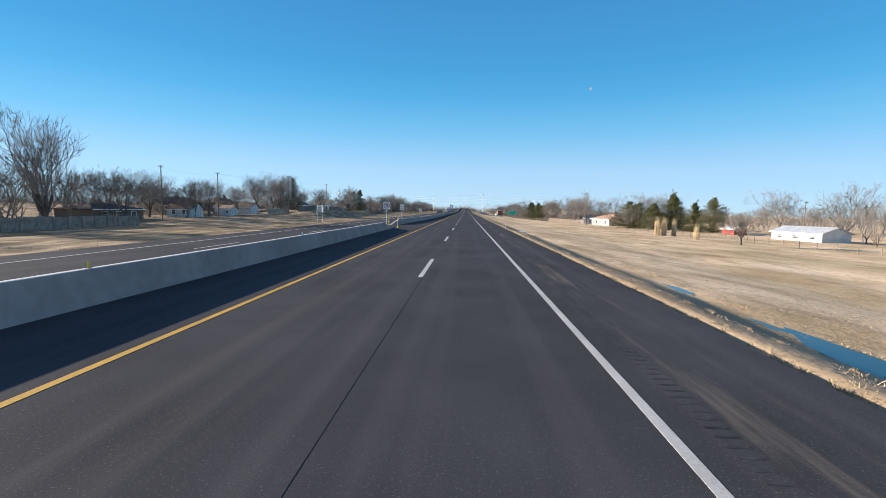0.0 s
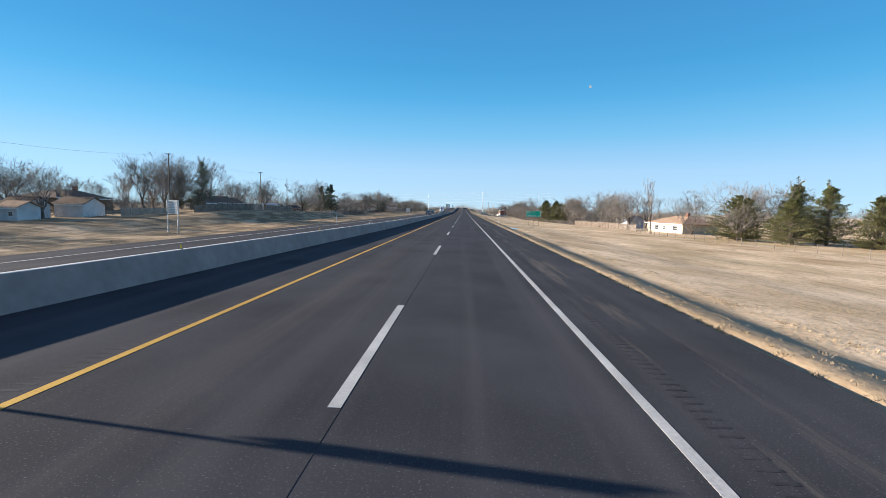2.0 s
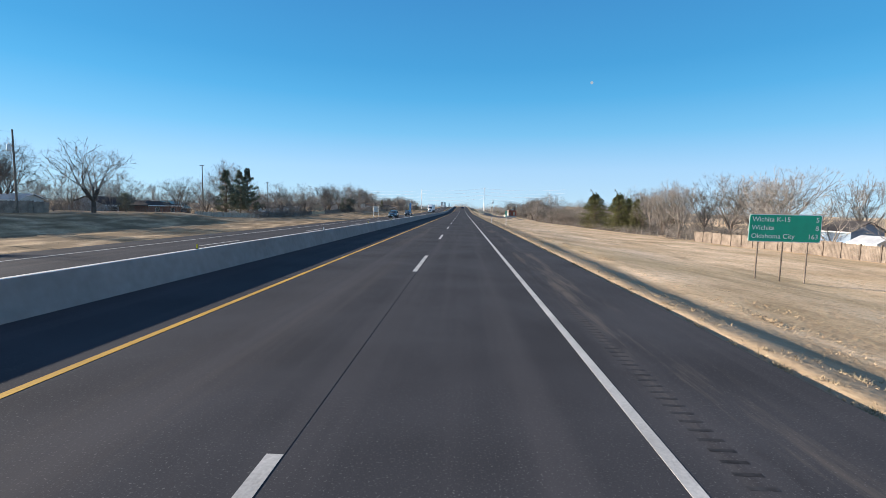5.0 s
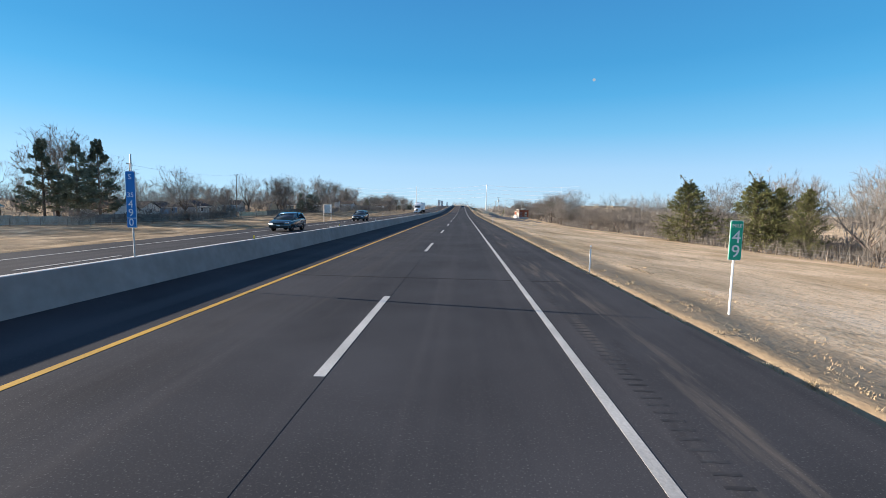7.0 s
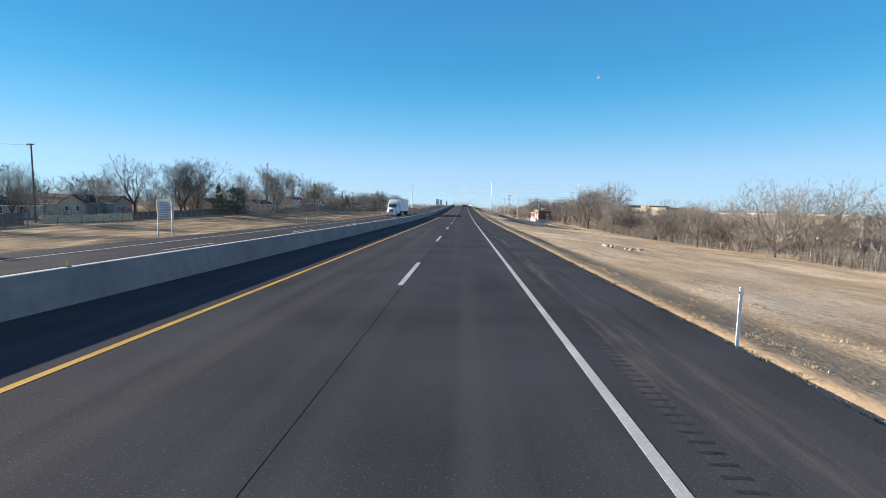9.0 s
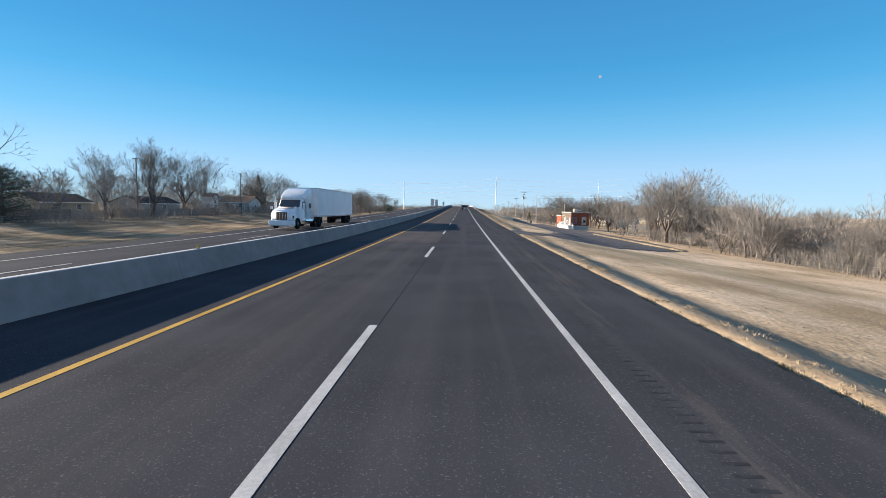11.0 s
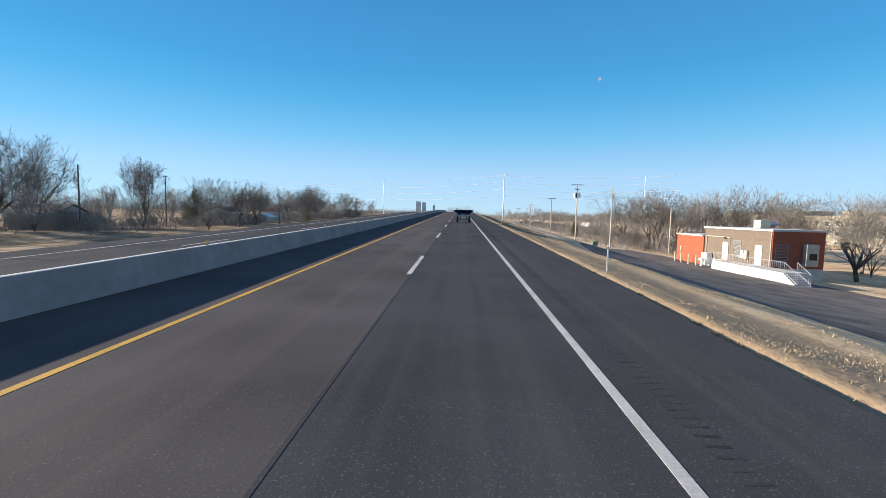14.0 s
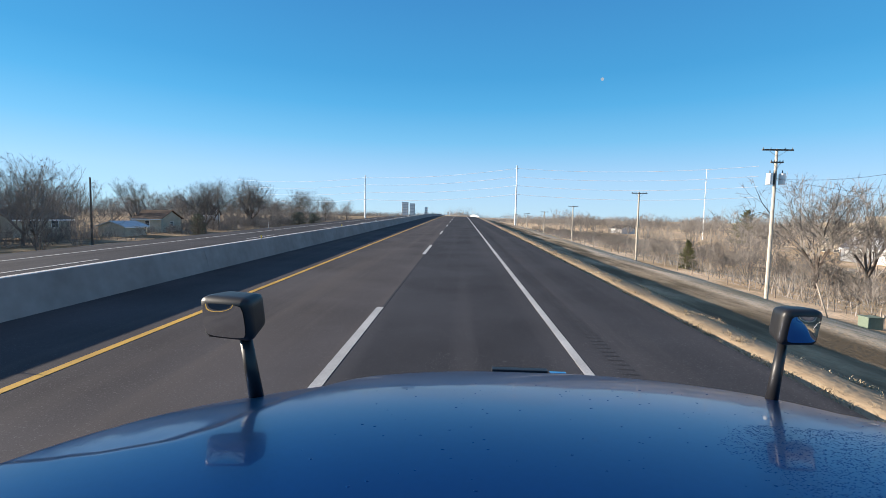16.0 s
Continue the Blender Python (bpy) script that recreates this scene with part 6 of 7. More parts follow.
for y in (57.3, 63.5, 234.5):
    strip("tar_seam", -5.0, 3.6, y, y + 0.09, flat_road, 0.0035, ASPHALT_DARK, "dark tar seam across the lanes", "road seam", thick=0.003)
strip("lane_seam", -1.42, -1.413, -20, 560, flat_road, 0.0032, SEAM, "dark seam between the lanes", "road seam", thick=0.003)


def puddle(x0, x1, y0, y1, z, seed):
    rng = random.Random(seed)
    bm = bmesh.new()
    n = 26
    pts = []
    for i in range(n):
        a = 2 * math.pi * i / n
        r = rng.uniform(0.75, 1.05)
        pts.append(bm.verts.new(((x0 + x1) / 2 + math.cos(a) * r * (x1 - x0) / 2, (y0 + y1) / 2 + math.sin(a) * r * (y1 - y0) / 2, z)))
    bm.faces.new(pts)
    tagged(part("puddle", bm, WATER, None, "still ditch puddle reflecting the sky"), category="water", kind="structure")


puddle(7.5, 8.3, 60.5, 65.5, -0.57, 1)
puddle(6.95, 8.7, 131, 140, -0.555, 2)
puddle(7.5, 8.6, 2, 13, -0.575, 3)
puddle(7.7, 8.6, 16, 22, -0.58, 6)
puddle(7.6, 8.3, 224, 226.5, -0.575, 4)
puddle(7.6, 8.3, 236.5, 239, -0.575, 5)


def gravel_yard():
    """The drive that leaves the shoulder and widens before the brick building."""
    ys = [388 + (527 - 388) * i / 120 for i in range(121)]
    vs, fs = [], []
    n = 14
    for y in ys:
        a, b = lerp(y, *DRIVE_LEFT), lerp(y, *DRIVE_RIGHT)
        a += 0.25 * noise.noise((y * 0.4, 1.0, 0.0))
        b += 0.35 * noise.noise((y * 0.3, 7.0, 0.0))
        for i in range(n + 1):
            x = a + (b - a) * i / n
            vs.append((x, y, ground_z(x, y) + 0.4 * bump_z(x, y) + (-0.1 if i in (0, n) else 0.015)))
    for j in range(len(ys) - 1):
        for i in range(n):
            k = j * (n + 1) + i
            fs.append((k, k + 1, k + n + 2, k + n + 1))
    me = bpy.data.meshes.new("gravel_yard")
    me.from_pydata(vs, [], fs)
    me.materials.append(GRAVEL)
    tagged(new("gravel_yard", me), "dark gravelled drive beside the brick building", "drive", kind="structure")


gravel_yard()


def bridge_rail():
    ob = thing("bridge_rail", "pale concrete rail at the overpass shoulder", "barrier", kind="structure")
    y = 640.0
    while y < 780:
        bm = bmesh.new()
        prof = ((-0.2, 0.0), (0.2, 0.0), (0.12, 0.85), (-0.1, 0.85))
        rings = [[bm.verts.new((5.25 + px + max(0, 660 - yy) * 0.03, yy, road_z(yy) - 0.1 + pz * min(1.0, 0.35 + (yy - 640) * 0.03))) for px, pz in prof] for yy in (y + 0.01, y + 5, y + 9.99)]
        for a, b in zip(rings, rings[1:]):
            for i in range(4):
                bm.faces.new((a[i], a[(i + 1) % 4], b[(i + 1) % 4], b[i]))
        bm.faces.new(rings[0][::-1])
        bm.faces.new(rings[-1])
        bmesh.ops.recalc_face_normals(bm, faces=bm.faces[:])
        part("rail_length", bm, PALE_CONCRETE, ob)
        y += 10


bridge_rail()

# ---------------------------------------------------------------- brick building beside the drive


def brick_mat(name, a, b, mortar):
    m = mat(name, a, rough=0.9, var=0.15, scale=0.6, fine=12, bump=0.2)
    nt = m.node_tree
    p = nt.nodes["Principled BSDF"]
    tc = next(n for n in nt.nodes if n.type == "TEX_COORD")
    mp = nt.nodes.new("ShaderNodeMapping")
    mp.inputs["Rotation"].default_value = (radians(90), 0, radians(45))
    br = nt.nodes.new("ShaderNodeTexBrick")
    br.inputs["Color1"].default_value, br.inputs["Color2"].default_value, br.inputs["Mortar"].default_value = (*a, 1), (*b, 1), (*mortar, 1)
    br.inputs["Scale"].default_value = 4.6
    br.inputs["Mortar Size"].default_value = 0.018
    nt.links.new(tc.outputs["Object"], mp.inputs["Vector"])
    nt.links.new(mp.outputs["Vector"], br.inputs["Vector"])
    mix = nt.nodes.new("ShaderNodeMix")
    mix.data_type, mix.blend_type = "RGBA", "MULTIPLY"
    mix.inputs["Factor"].default_value = 0.35
    old = p.inputs["Base Color"].links[0].from_socket
    nt.links.new(br.outputs["Color"], mix.inputs["A"])
    nt.links.new(old, mix.inputs["B"])
    nt.links.new(mix.outputs["Result"], p.inputs["Base Color"])
    return m


RED_BRICK = brick_mat("red_brick", (0.42, 0.125, 0.068), (0.35, 0.1, 0.056), (0.4, 0.28, 0.2))
TAN_BRICK = brick_mat("tan_brick", (0.225, 0.178, 0.14), (0.19, 0.152, 0.12), (0.3, 0.27, 0.23))


LOUVRE_GREY = paint("louvre_grey", (0.24, 0.3, 0.34))


def louvre(parent, x, y, z, w, h, face):
    v = part("louvre", boxes((-w / 2, w / 2, -0.04, 0.0, 0, 0.06), (-w / 2, w / 2, -0.04, 0.0, h - 0.06, h), (-w / 2, -w / 2 + 0.05, -0.04, 0, 0, h), (w / 2 - 0.05, w / 2, -0.04, 0, 0, h)), LOUVRE_GREY, parent, "grey ventilation louvre")
    n = 12
    for k in range(n):
        s = part("slat", boxes((-w / 2 + 0.05, w / 2 - 0.05, -0.03, 0.03, -0.006, 0.006)), LOUVRE_GREY, v)
        s.matrix_basis = pose(0, -0.01, 0.1 + (h - 0.2) * k / (n - 1), 35, 0, 0)
    v.matrix_basis = pose(x, y, z, 0, 0, {"west": -90, "south": 0}[face])


def railing(name, pts, parent, h=1.05):
    """Tubular rail with close uprights along a run of points."""
    rail = part(name, bmesh.new(), GALV, parent, "galvanised tubular railing")
    for (x0, y0, z0), (x1, y1, z1) in zip(pts, pts[1:]):
        bm = bmesh.new()
        for f in (1.0, 0.12):
            tube(bm, (x0, y0, z0 + h * f), (x1, y1, z1 + h * f), 0.024, n=6)
        part("rail", bm, GALV, rail)
        n = max(2, int(math.dist((x0, y0, z0), (x1, y1, z1)) / 0.28))
        for k in range(n + 1):
            t = k / n
            x, y, z = x0 + (x1 - x0) * t, y0 + (y1 - y0) * t, z0 + (z1 - z0) * t
            thick = 0.024 if k % 6 == 0 else 0.011
            part("upright", tube(bmesh.new(), (x, y, z), (x, y, z + h), thick, n=5), GALV, rail)


def brick_building():
    g = -3.0
    ob = thing("brick_building", "flat-roofed brick utility building with a concrete dock", "building", pose(34.5, 490.2, g))
    W, L, Hh = 5.6, 13.6, 5.05
    part("plinth", boxes((0.02, W - 0.02, 0.02, 0.3, -0.6, 1.0), (-0.03, 0.28, 0.3, L - 0.01, -0.6, 1.0)), PALE_CONCRETE, ob, "pale concrete plinth")
    part("end_wall", boxes((0.0, W, 0.0, 0.3, 1.0, Hh)), RED_BRICK, ob, "red brick end wall")
    part("front_wall", boxes((0.0, 0.3, 0.302, L, 1.0, Hh)), TAN_BRICK, ob, "tan brick front wall")
    part("back_wall", boxes((W - 0.3, W, 0.302, L, -0.6, Hh)), TAN_BRICK, ob)
    part("far_wall", boxes((0.302, W - 0.302, L - 0.3, L - 0.002, -0.6, Hh)), RED_BRICK, ob)
    roof = part("roof", boxes((-0.18, W + 0.18, -0.18, L + 0.15, Hh, Hh + 0.22)), PALE_CONCRETE, ob, "flat roof with a pale fascia")
    part("roof_unit", boxes((2.2, 3.4, 5.6, 6.9, Hh + 0.22, Hh + 1.25), bevel=0.04), WALLS["cream"], roof, "cream rooftop air unit")
    part("duct", tube(bmesh.new(), (3.4, 6.2, Hh + 0.8), (4.6, 6.2, Hh + 0.8), 0.22, n=10), GALV, roof)
    annex = part("annex", boxes((-0.15, 5.0, L + 0.002, L + 7.6, -0.6, Hh - 1.2)), RED_BRICK, ob, "lower orange-red brick annex")
    part("annex_roof", boxes((-0.3, 5.15, L + 0.16, L + 7.75, Hh - 1.2, Hh - 1.0)), PALE_CONCRETE, annex)
    part("lamp_box", boxes((-0.3, -0.15, L + 5.9, L + 6.2, 1.4, 2.1), bevel=0.02), WALLS["cream"], annex, "small cream meter box")
    floor = 1.12
    for y in (2.2, 8.6):
        d = part("door", boxes((-0.05, 0.03, y - 0.55, y + 0.55, floor, floor + 2.2)), SIGN_WHITE, ob, "white steel door")
        part("door_handle", boxes((-0.1, -0.05, y - 0.45, y - 0.35, floor + 1.0, floor + 1.1), bevel=0.01), CHROME, d)
        part("door_frame", boxes((-0.06, 0.02, y - 0.63, y - 0.55, floor, floor + 2.28), (-0.06, 0.02, y + 0.55, y + 0.63, floor, floor + 2.28), (-0.06, 0.02, y - 0.63, y + 0.63, floor + 2.2, floor + 2.28)), WALLS["grey"], d)
    louvre(ob, -0.005, 6.2, floor + 0.6, 1.5, 2.0, "west")
    louvre(ob, 1.0, -0.005, floor + 0.5, 1.4, 2.0, "south")
    part("wall_unit", boxes((3.3, 4.6, -0.55, -0.01, floor + 0.2, floor + 2.6), bevel=0.03), WALLS["cream"], ob, "cream wall-mounted air unit")
    part("grille", boxes((3.6, 4.4, -0.58, -0.55, floor + 0.9, floor + 1.6)), BLACK_PLASTIC, ob)
    for u in (3.9, 4.6):
        part("panel_box", boxes((-0.28, -0.005, u, u + 0.55, floor + 0.5, floor + 1.5), bevel=0.02), WALLS["cream"], ob)
    bm = bmesh.new()
    for a, b in (((-0.08, 13.0, 0.5), (-0.08, 13.0, 4.0)), ((-0.08, 13.0, 4.0), (-0.08, 7.6, 4.0)), ((-0.08, 7.6, 4.0), (-0.08, 7.6, 3.2))):
        tube(bm, a, b, 0.05, n=6)
    part("conduit", bm, WALLS["cream"], ob, "cream conduit on the wall")
    part("downpipe", tube(bmesh.new(), (-0.08, 0.15, 0.0), (-0.08, 0.15, 4.9), 0.05, n=6), WALLS["cream"], ob, "cream downpipe at the corner")
    part("wall_lamp", boxes((-0.3, -0.005, 8.4, 8.7, floor + 2.7, floor + 2.9), bevel=0.02), BLACK_PLASTIC, ob)
    # dock and stair
    dock = part("dock", boxes((-2.4, -0.04, -5.4, 7.2, -0.6, floor)), PALE_CONCRETE, ob, "pale concrete loading dock")
    for k in range(6):
        part("step", boxes((-2.4, -1.0, -5.4 - 0.3 * (k + 1), -5.4 - 0.3 * k - 0.004, -0.6, floor - 0.17 * (k + 1))), PALE_CONCRETE, dock)
    railing("railing", [(-2.33, 7.1, floor), (-2.33, -5.3, floor), (-2.33, -7.1, floor - 1.0)], ob)
    railing("railing", [(-1.07, -5.3, floor), (-1.07, -7.1, floor - 1.0)], ob)
    # pipes and bollards at the far end of the dock
    for k in range(5):
        part("pipe", tube(bmesh.new(), (-1.9 + 0.3 * k, 10.6 + 0.35 * (k % 2), -0.3), (-1.9 + 0.3 * k, 10.6 + 0.35 * (k % 2), 1.0 + 0.25 * (k % 3)), 0.13, n=10), SIGN_WHITE, ob, "white valve pipe")
    part("manifold", tube(bmesh.new(), (-2.1, 10.8, 0.9), (-0.3, 10.8, 0.9), 0.16, n=10), SIGN_WHITE, ob, "white manifold pipe")
    part("valve_box", boxes((-0.9, -0.1, 11.4, 12.6, 0.3, 1.7), bevel=0.04), SIGN_WHITE, ob)
    for u, v in ((-2.8, 12.2), (-2.8, 10.2), (-2.7, 14.5), (-2.6, 16.5)):
        part("bollard", tube(bmesh.new(), (u, v, -0.4), (u, v, 1.45), 0.09, n=10), WALLS["cream"], ob, "cream pipe bollard")


brick_building()


GREEN_BOX = paint("cabinet_green", (0.17, 0.21, 0.16))


def cabinet_box():
    x, y = 28.3, 534.0
    ob = thing("utility_cabinet", "small green utility cabinet in the grass", "cabinet", pose(x, y, land(x, y)))
    part("body", boxes((-0.5, 0.5, -0.4, 0.4, -0.1, 0.75), bevel=0.04), GREEN_BOX, ob)
    part("lid", boxes((-0.54, 0.54, -0.44, 0.44, 0.75, 0.82), bevel=0.02), GREEN_BOX, ob)


cabinet_box()


def slanted_stake(x, y):
    """A pale stake that leans beside the cabinet."""
    ob = thing("guy_stake", "pale leaning stake in the grass beside the cabinet", "stake", pose(x, y, land(x, y)))
    part("rod", tube(bmesh.new(), (0, 0, -0.3), (-0.9, 0.3, 2.6), 0.06, 0.05, 8), PALE_WOOD, ob, smooth=True)


def pipe_rail(x, y, length, turn):
    """Low rail of pipe on short posts at the end of the drive."""
    a = math.radians(turn)
    ob = thing("pipe_rail", "low weathered pipe rail at the end of the drive", "rail")
    ends = [(x + math.cos(a) * u, y + math.sin(a) * u) for u in (0.0, length / 2, length)]
    for px, py in ends:
        g = land(px, py)
        part("post", tube(bmesh.new(), (px, py, g - 0.3), (px, py, g + 0.95), 0.06, n=8), PALE_WOOD, ob)
    (ax, ay), (bx, by) = ends[0], ends[2]
    part("bar", tube(bmesh.new(), (ax, ay, land(ax, ay) + 0.85), (bx, by, land(bx, by) + 0.8), 0.05, n=8), PALE_WOOD, ob)


slanted_stake(27.6, 536.5)
pipe_rail(29.6, 534.5, 5.0, -20)

# ---------------------------------------------------------------- vehicles


def car_paint(name, base, rough=0.25, metal=0.3):
    return mat(name, base, rough=rough, metal=metal, var=0.06, scale=2, fine=40, bump=0.0, coat=1.0)


def wheel(parent, x, y, r, w, rim_mat):
    s = 1 if x > 0 else -1
    bm = bmesh.new()
    prof = ((0.55, -0.5), (0.93, -0.5), (1.0, -0.34), (1.0, 0.34), (0.93, 0.5), (0.55, 0.5))
    n = 26
    rings = [[bm.verts.new((b * w, math.cos(2 * math.pi * i / n) * a * r, math.sin(2 * math.pi * i / n) * a * r)) for a, b in prof] for i in range(n)]
    for i in range(n):
        for j in range(6):
            bm.faces.new((rings[i][j], rings[(i + 1) % n][j], rings[(i + 1) % n][(j + 1) % 6], rings[i][(j + 1) % 6]))
    bmesh.ops.recalc_face_normals(bm, faces=bm.faces[:])
    wh = part("wheel", bm, RUBBER, parent)
    wh.location = (x, y, r)
    bm = bmesh.new()
    tube(bm, (-w * 0.3, 0, 0), (w * 0.3, 0, 0), r * 0.57, n=20)
    tube(bm, (s * w * 0.3, 0, 0), (s * w * 0.46, 0, 0), r * 0.2, r * 0.16, n=12)
    for k in range(8):
        a = 2 * math.pi * k / 8
        tube(bm, (s * w * 0.3, math.cos(a) * r * 0.36, math.sin(a) * r * 0.36), (s * w * 0.34, math.cos(a) * r * 0.36, math.sin(a) * r * 0.36), r * 0.07, n=6)
    part("rim", bm, rim_mat, wh, "bright wheel rim")
    return wh


def shell(outline, half, bevel, taper=0.0, top=1.0):
    """A side outline of (y, z) given width, drawn in above, with rounded edges."""
    bm = prism(bmesh.new(), outline, "x", -half, half)
    if taper:
        zs = [v.co.z for v in bm.verts]
        lo, hi = min(zs), max(zs)
        for v in bm.verts:
            v.co.x *= 1 - taper * ((v.co.z - lo) / (hi - lo)) ** top
    if bevel:
        bmesh.ops.bevel(bm, geom=[e for e in bm.edges if abs(e.verts[0].co.x - e.verts[1].co.x) < 0.01], offset=bevel, segments=3, affect="EDGES", profile=0.6, clamp_overlap=True)
    return bm


def suv(label, x, y, paint_mat):
    """Faces -y, its nose at y."""
    z = far_road_z(x, y + 2)
    ob = thing("suv", label, "car", pose(x, y, z))
    part("body", shell(((0.1, 0.3), (0.0, 0.5), (0.02, 0.74), (0.2, 0.92), (0.7, 1.02), (1.25, 1.09), (2.8, 1.14), (4.2, 1.2), (4.5, 1.12), (4.56, 0.8), (4.48, 0.42), (4.36, 0.3)), 0.92, 0.12, 0.07), paint_mat, ob, smooth=True)
    part("cabin", shell(((1.12, 1.06), (1.6, 1.36), (2.1, 1.58), (2.7, 1.64), (3.7, 1.6), (4.2, 1.46), (4.46, 1.16)), 0.86, 0.06, 0.2), GLASS, ob, "dark glass cabin", smooth=True)
    part("roof", shell(((1.98, 1.55), (2.25, 1.66), (2.8, 1.71), (3.7, 1.68), (4.15, 1.56), (4.25, 1.5)), 0.73, 0.05, 0.05), paint_mat, ob, smooth=True)
    for s in (-1, 1):
        for a, b in (((1.18, 1.06), (1.98, 1.6)), ((2.72, 1.08), (2.76, 1.62)), ((4.3, 1.08), (3.72, 1.62))):
            part("pillar", tube(bmesh.new(), (s * 0.87, *a), (s * 0.72, *b), 0.045, n=6), paint_mat, ob)
    part("bumper", boxes((-0.88, 0.88, -0.04, 0.14, 0.34, 0.56), bevel=0.05), BLACK_PLASTIC, ob)
    part("grille", boxes((-0.5, 0.5, -0.02, 0.06, 0.64, 0.8), bevel=0.02), BLACK_PLASTIC, ob)
    part("number_plate", boxes((-0.16, 0.16, -0.06, -0.04, 0.5, 0.62)), SIGN_WHITE, ob, "plain pale plate")
    for s in (-1, 1):
        part("headlight", boxes((s * 0.72 - 0.16, s * 0.72 + 0.16, -0.01, 0.16, 0.72, 0.88), bevel=0.04), CHROME, ob, "clear headlight")
        part("wing_mirror", boxes((s * 1.0 - 0.09, s * 1.0 + 0.09, 1.5, 1.62, 1.05, 1.2), bevel=0.03), paint_mat, ob)
        for wy in (0.88, 3.58):
            wheel(ob, s * 0.8, wy, 0.36, 0.24, CHROME)
    return ob


suv("dark teal sport utility car on the far carriageway", -15.9, 259.2, car_paint("teal_paint", (0.02, 0.06, 0.09)))
suv("dark grey sport utility car on the far carriageway", -16.3, 291.0, car_paint("slate_paint", (0.03, 0.045, 0.06)))

TRUCK_WHITE = car_paint("truck_white", (0.78, 0.79, 0.8), 0.35, 0.0)
TRAILER_WHITE = mat("trailer_white", (0.74, 0.76, 0.78), rough=0.4, var=0.06, scale=0.5, fine=6, bump=0.02)


def semi_truck(x, y):
    """Tractor and box trailer, nose at y, facing -y."""
    z = far_road_z(x, y + 10)
    ob = thing("semi_truck", "white highway tractor on the far carriageway", "truck", pose(x, y, z))
    part("hood", shell(((0.22, 0.75), (0.1, 1.1), (0.12, 1.38), (0.22, 1.58), (0.45, 1.74), (0.9, 1.87), (1.9, 2.05), (2.05, 0.75)), 1.02, 0.16, 0.1), TRUCK_WHITE, ob, smooth=True)
    part("bumper", boxes((-1.2, 1.2, -0.05, 0.4, 0.32, 0.82), bevel=0.1), TRUCK_WHITE, ob, "white bumper")
    g = part("grille", boxes((-0.5, 0.5, 0.04, 0.2, 0.88, 1.58), bevel=0.06), BLACK_PLASTIC, ob)
    for k in range(7):
        part("bar", boxes((-0.46 + 0.14 * k, -0.40 + 0.14 * k, 0.0, 0.05, 0.92, 1.54)), CHROME, g)
    part("cab", shell(((1.9, 0.85), (1.95, 2.02), (2.5, 2.82), (3.7, 2.9), (3.7, 0.85)), 1.12, 0.1, 0.08), TRUCK_WHITE, ob, smooth=True)
    part("windshield", shell(((1.93, 2.06), (1.96, 2.08), (2.44, 2.76), (2.4, 2.78)), 0.98, 0.01, 0.05), GLASS, ob, "dark curved windshield")
    part("sleeper", shell(((3.4, 0.85), (3.2, 2.8), (2.62, 2.86), (2.72, 3.08), (3.05, 3.38), (3.5, 3.64), (4.1, 3.84), (4.8, 3.93), (5.5, 3.95), (5.5, 0.85)), 1.2, 0.14, 0.07), TRUCK_WHITE, ob, "white sleeper with a roof fairing", smooth=True)
    for s in (-1, 1):
        part("side_window", boxes((s * 1.09 - 0.02, s * 1.09 + 0.02, 2.45, 3.25, 1.95, 2.6), bevel=0.01), GLASS, ob, "dark side window")
        part("sleeper_window", boxes((s * 1.165 - 0.03, s * 1.165 + 0.03, 4.1, 4.6, 1.95, 2.45), bevel=0.01), GLASS, ob, "dark side window")
        part("mirror", boxes((s * 1.38 - 0.1, s * 1.38 + 0.1, 2.0, 2.12, 1.8, 2.5), bevel=0.03), TRUCK_WHITE, ob)
        part("hood_mirror", boxes((s * 1.12 - 0.1, s * 1.12 + 0.1, 0.5, 0.6, 1.85, 2.1), bevel=0.03), TRUCK_WHITE, ob)
        part("headlight", boxes((s * 0.85 - 0.2, s * 0.85 + 0.2, 0.14, 0.5, 1.0, 1.28), bevel=0.06), GLASS, ob, "dark headlight")
        part("fuel_tank", tube(bmesh.new(), (s * 0.95, 2.9, 0.72), (s * 0.95, 4.9, 0.72), 0.32, n=16), CHROME, ob, "bright fuel tank")
        part("fairing", boxes((s * 1.1 - 0.08, s * 1.1 + 0.08, 1.9, 5.4, 0.72, 1.0), bevel=0.03), TRUCK_WHITE, ob)
        part("stack", tube(bmesh.new(), (s * 1.0, 5.62, 1.2), (s * 1.0, 5.62, 3.6), 0.09, n=10), CHROME, ob)
        wheel(ob, s * 1.02, 1.25, 0.52, 0.28, CHROME)
        for wy in (6.15, 7.45):
            wheel(ob, s * 0.93, wy, 0.52, 0.55, CHROME)
        part("mudflap", boxes((s * 0.93 - 0.3, s * 0.93 + 0.3, 8.1, 8.13, 0.35, 1.0)), RUBBER, ob)
    part("chassis", boxes((-0.45, 0.45, 1.0, 8.2, 0.7, 1.0)), BLACK_PLASTIC, ob)

    tr = thing("box_trailer", "long white box trailer behind the tractor", "trailer", pose(x, y + 6.3, z))
    Lt = 14.7
    part("box", boxes((-1.29, 1.29, 0.0, Lt, 1.18, 4.08), bevel=0.025), TRAILER_WHITE, tr)
    part("lower_rail", boxes((-1.31, 1.31, -0.02, Lt + 0.02, 1.06, 1.2)), GALV, tr)
    part("upper_rail", boxes((-1.305, 1.305, -0.015, Lt + 0.015, 4.0, 4.1)), GALV, tr)
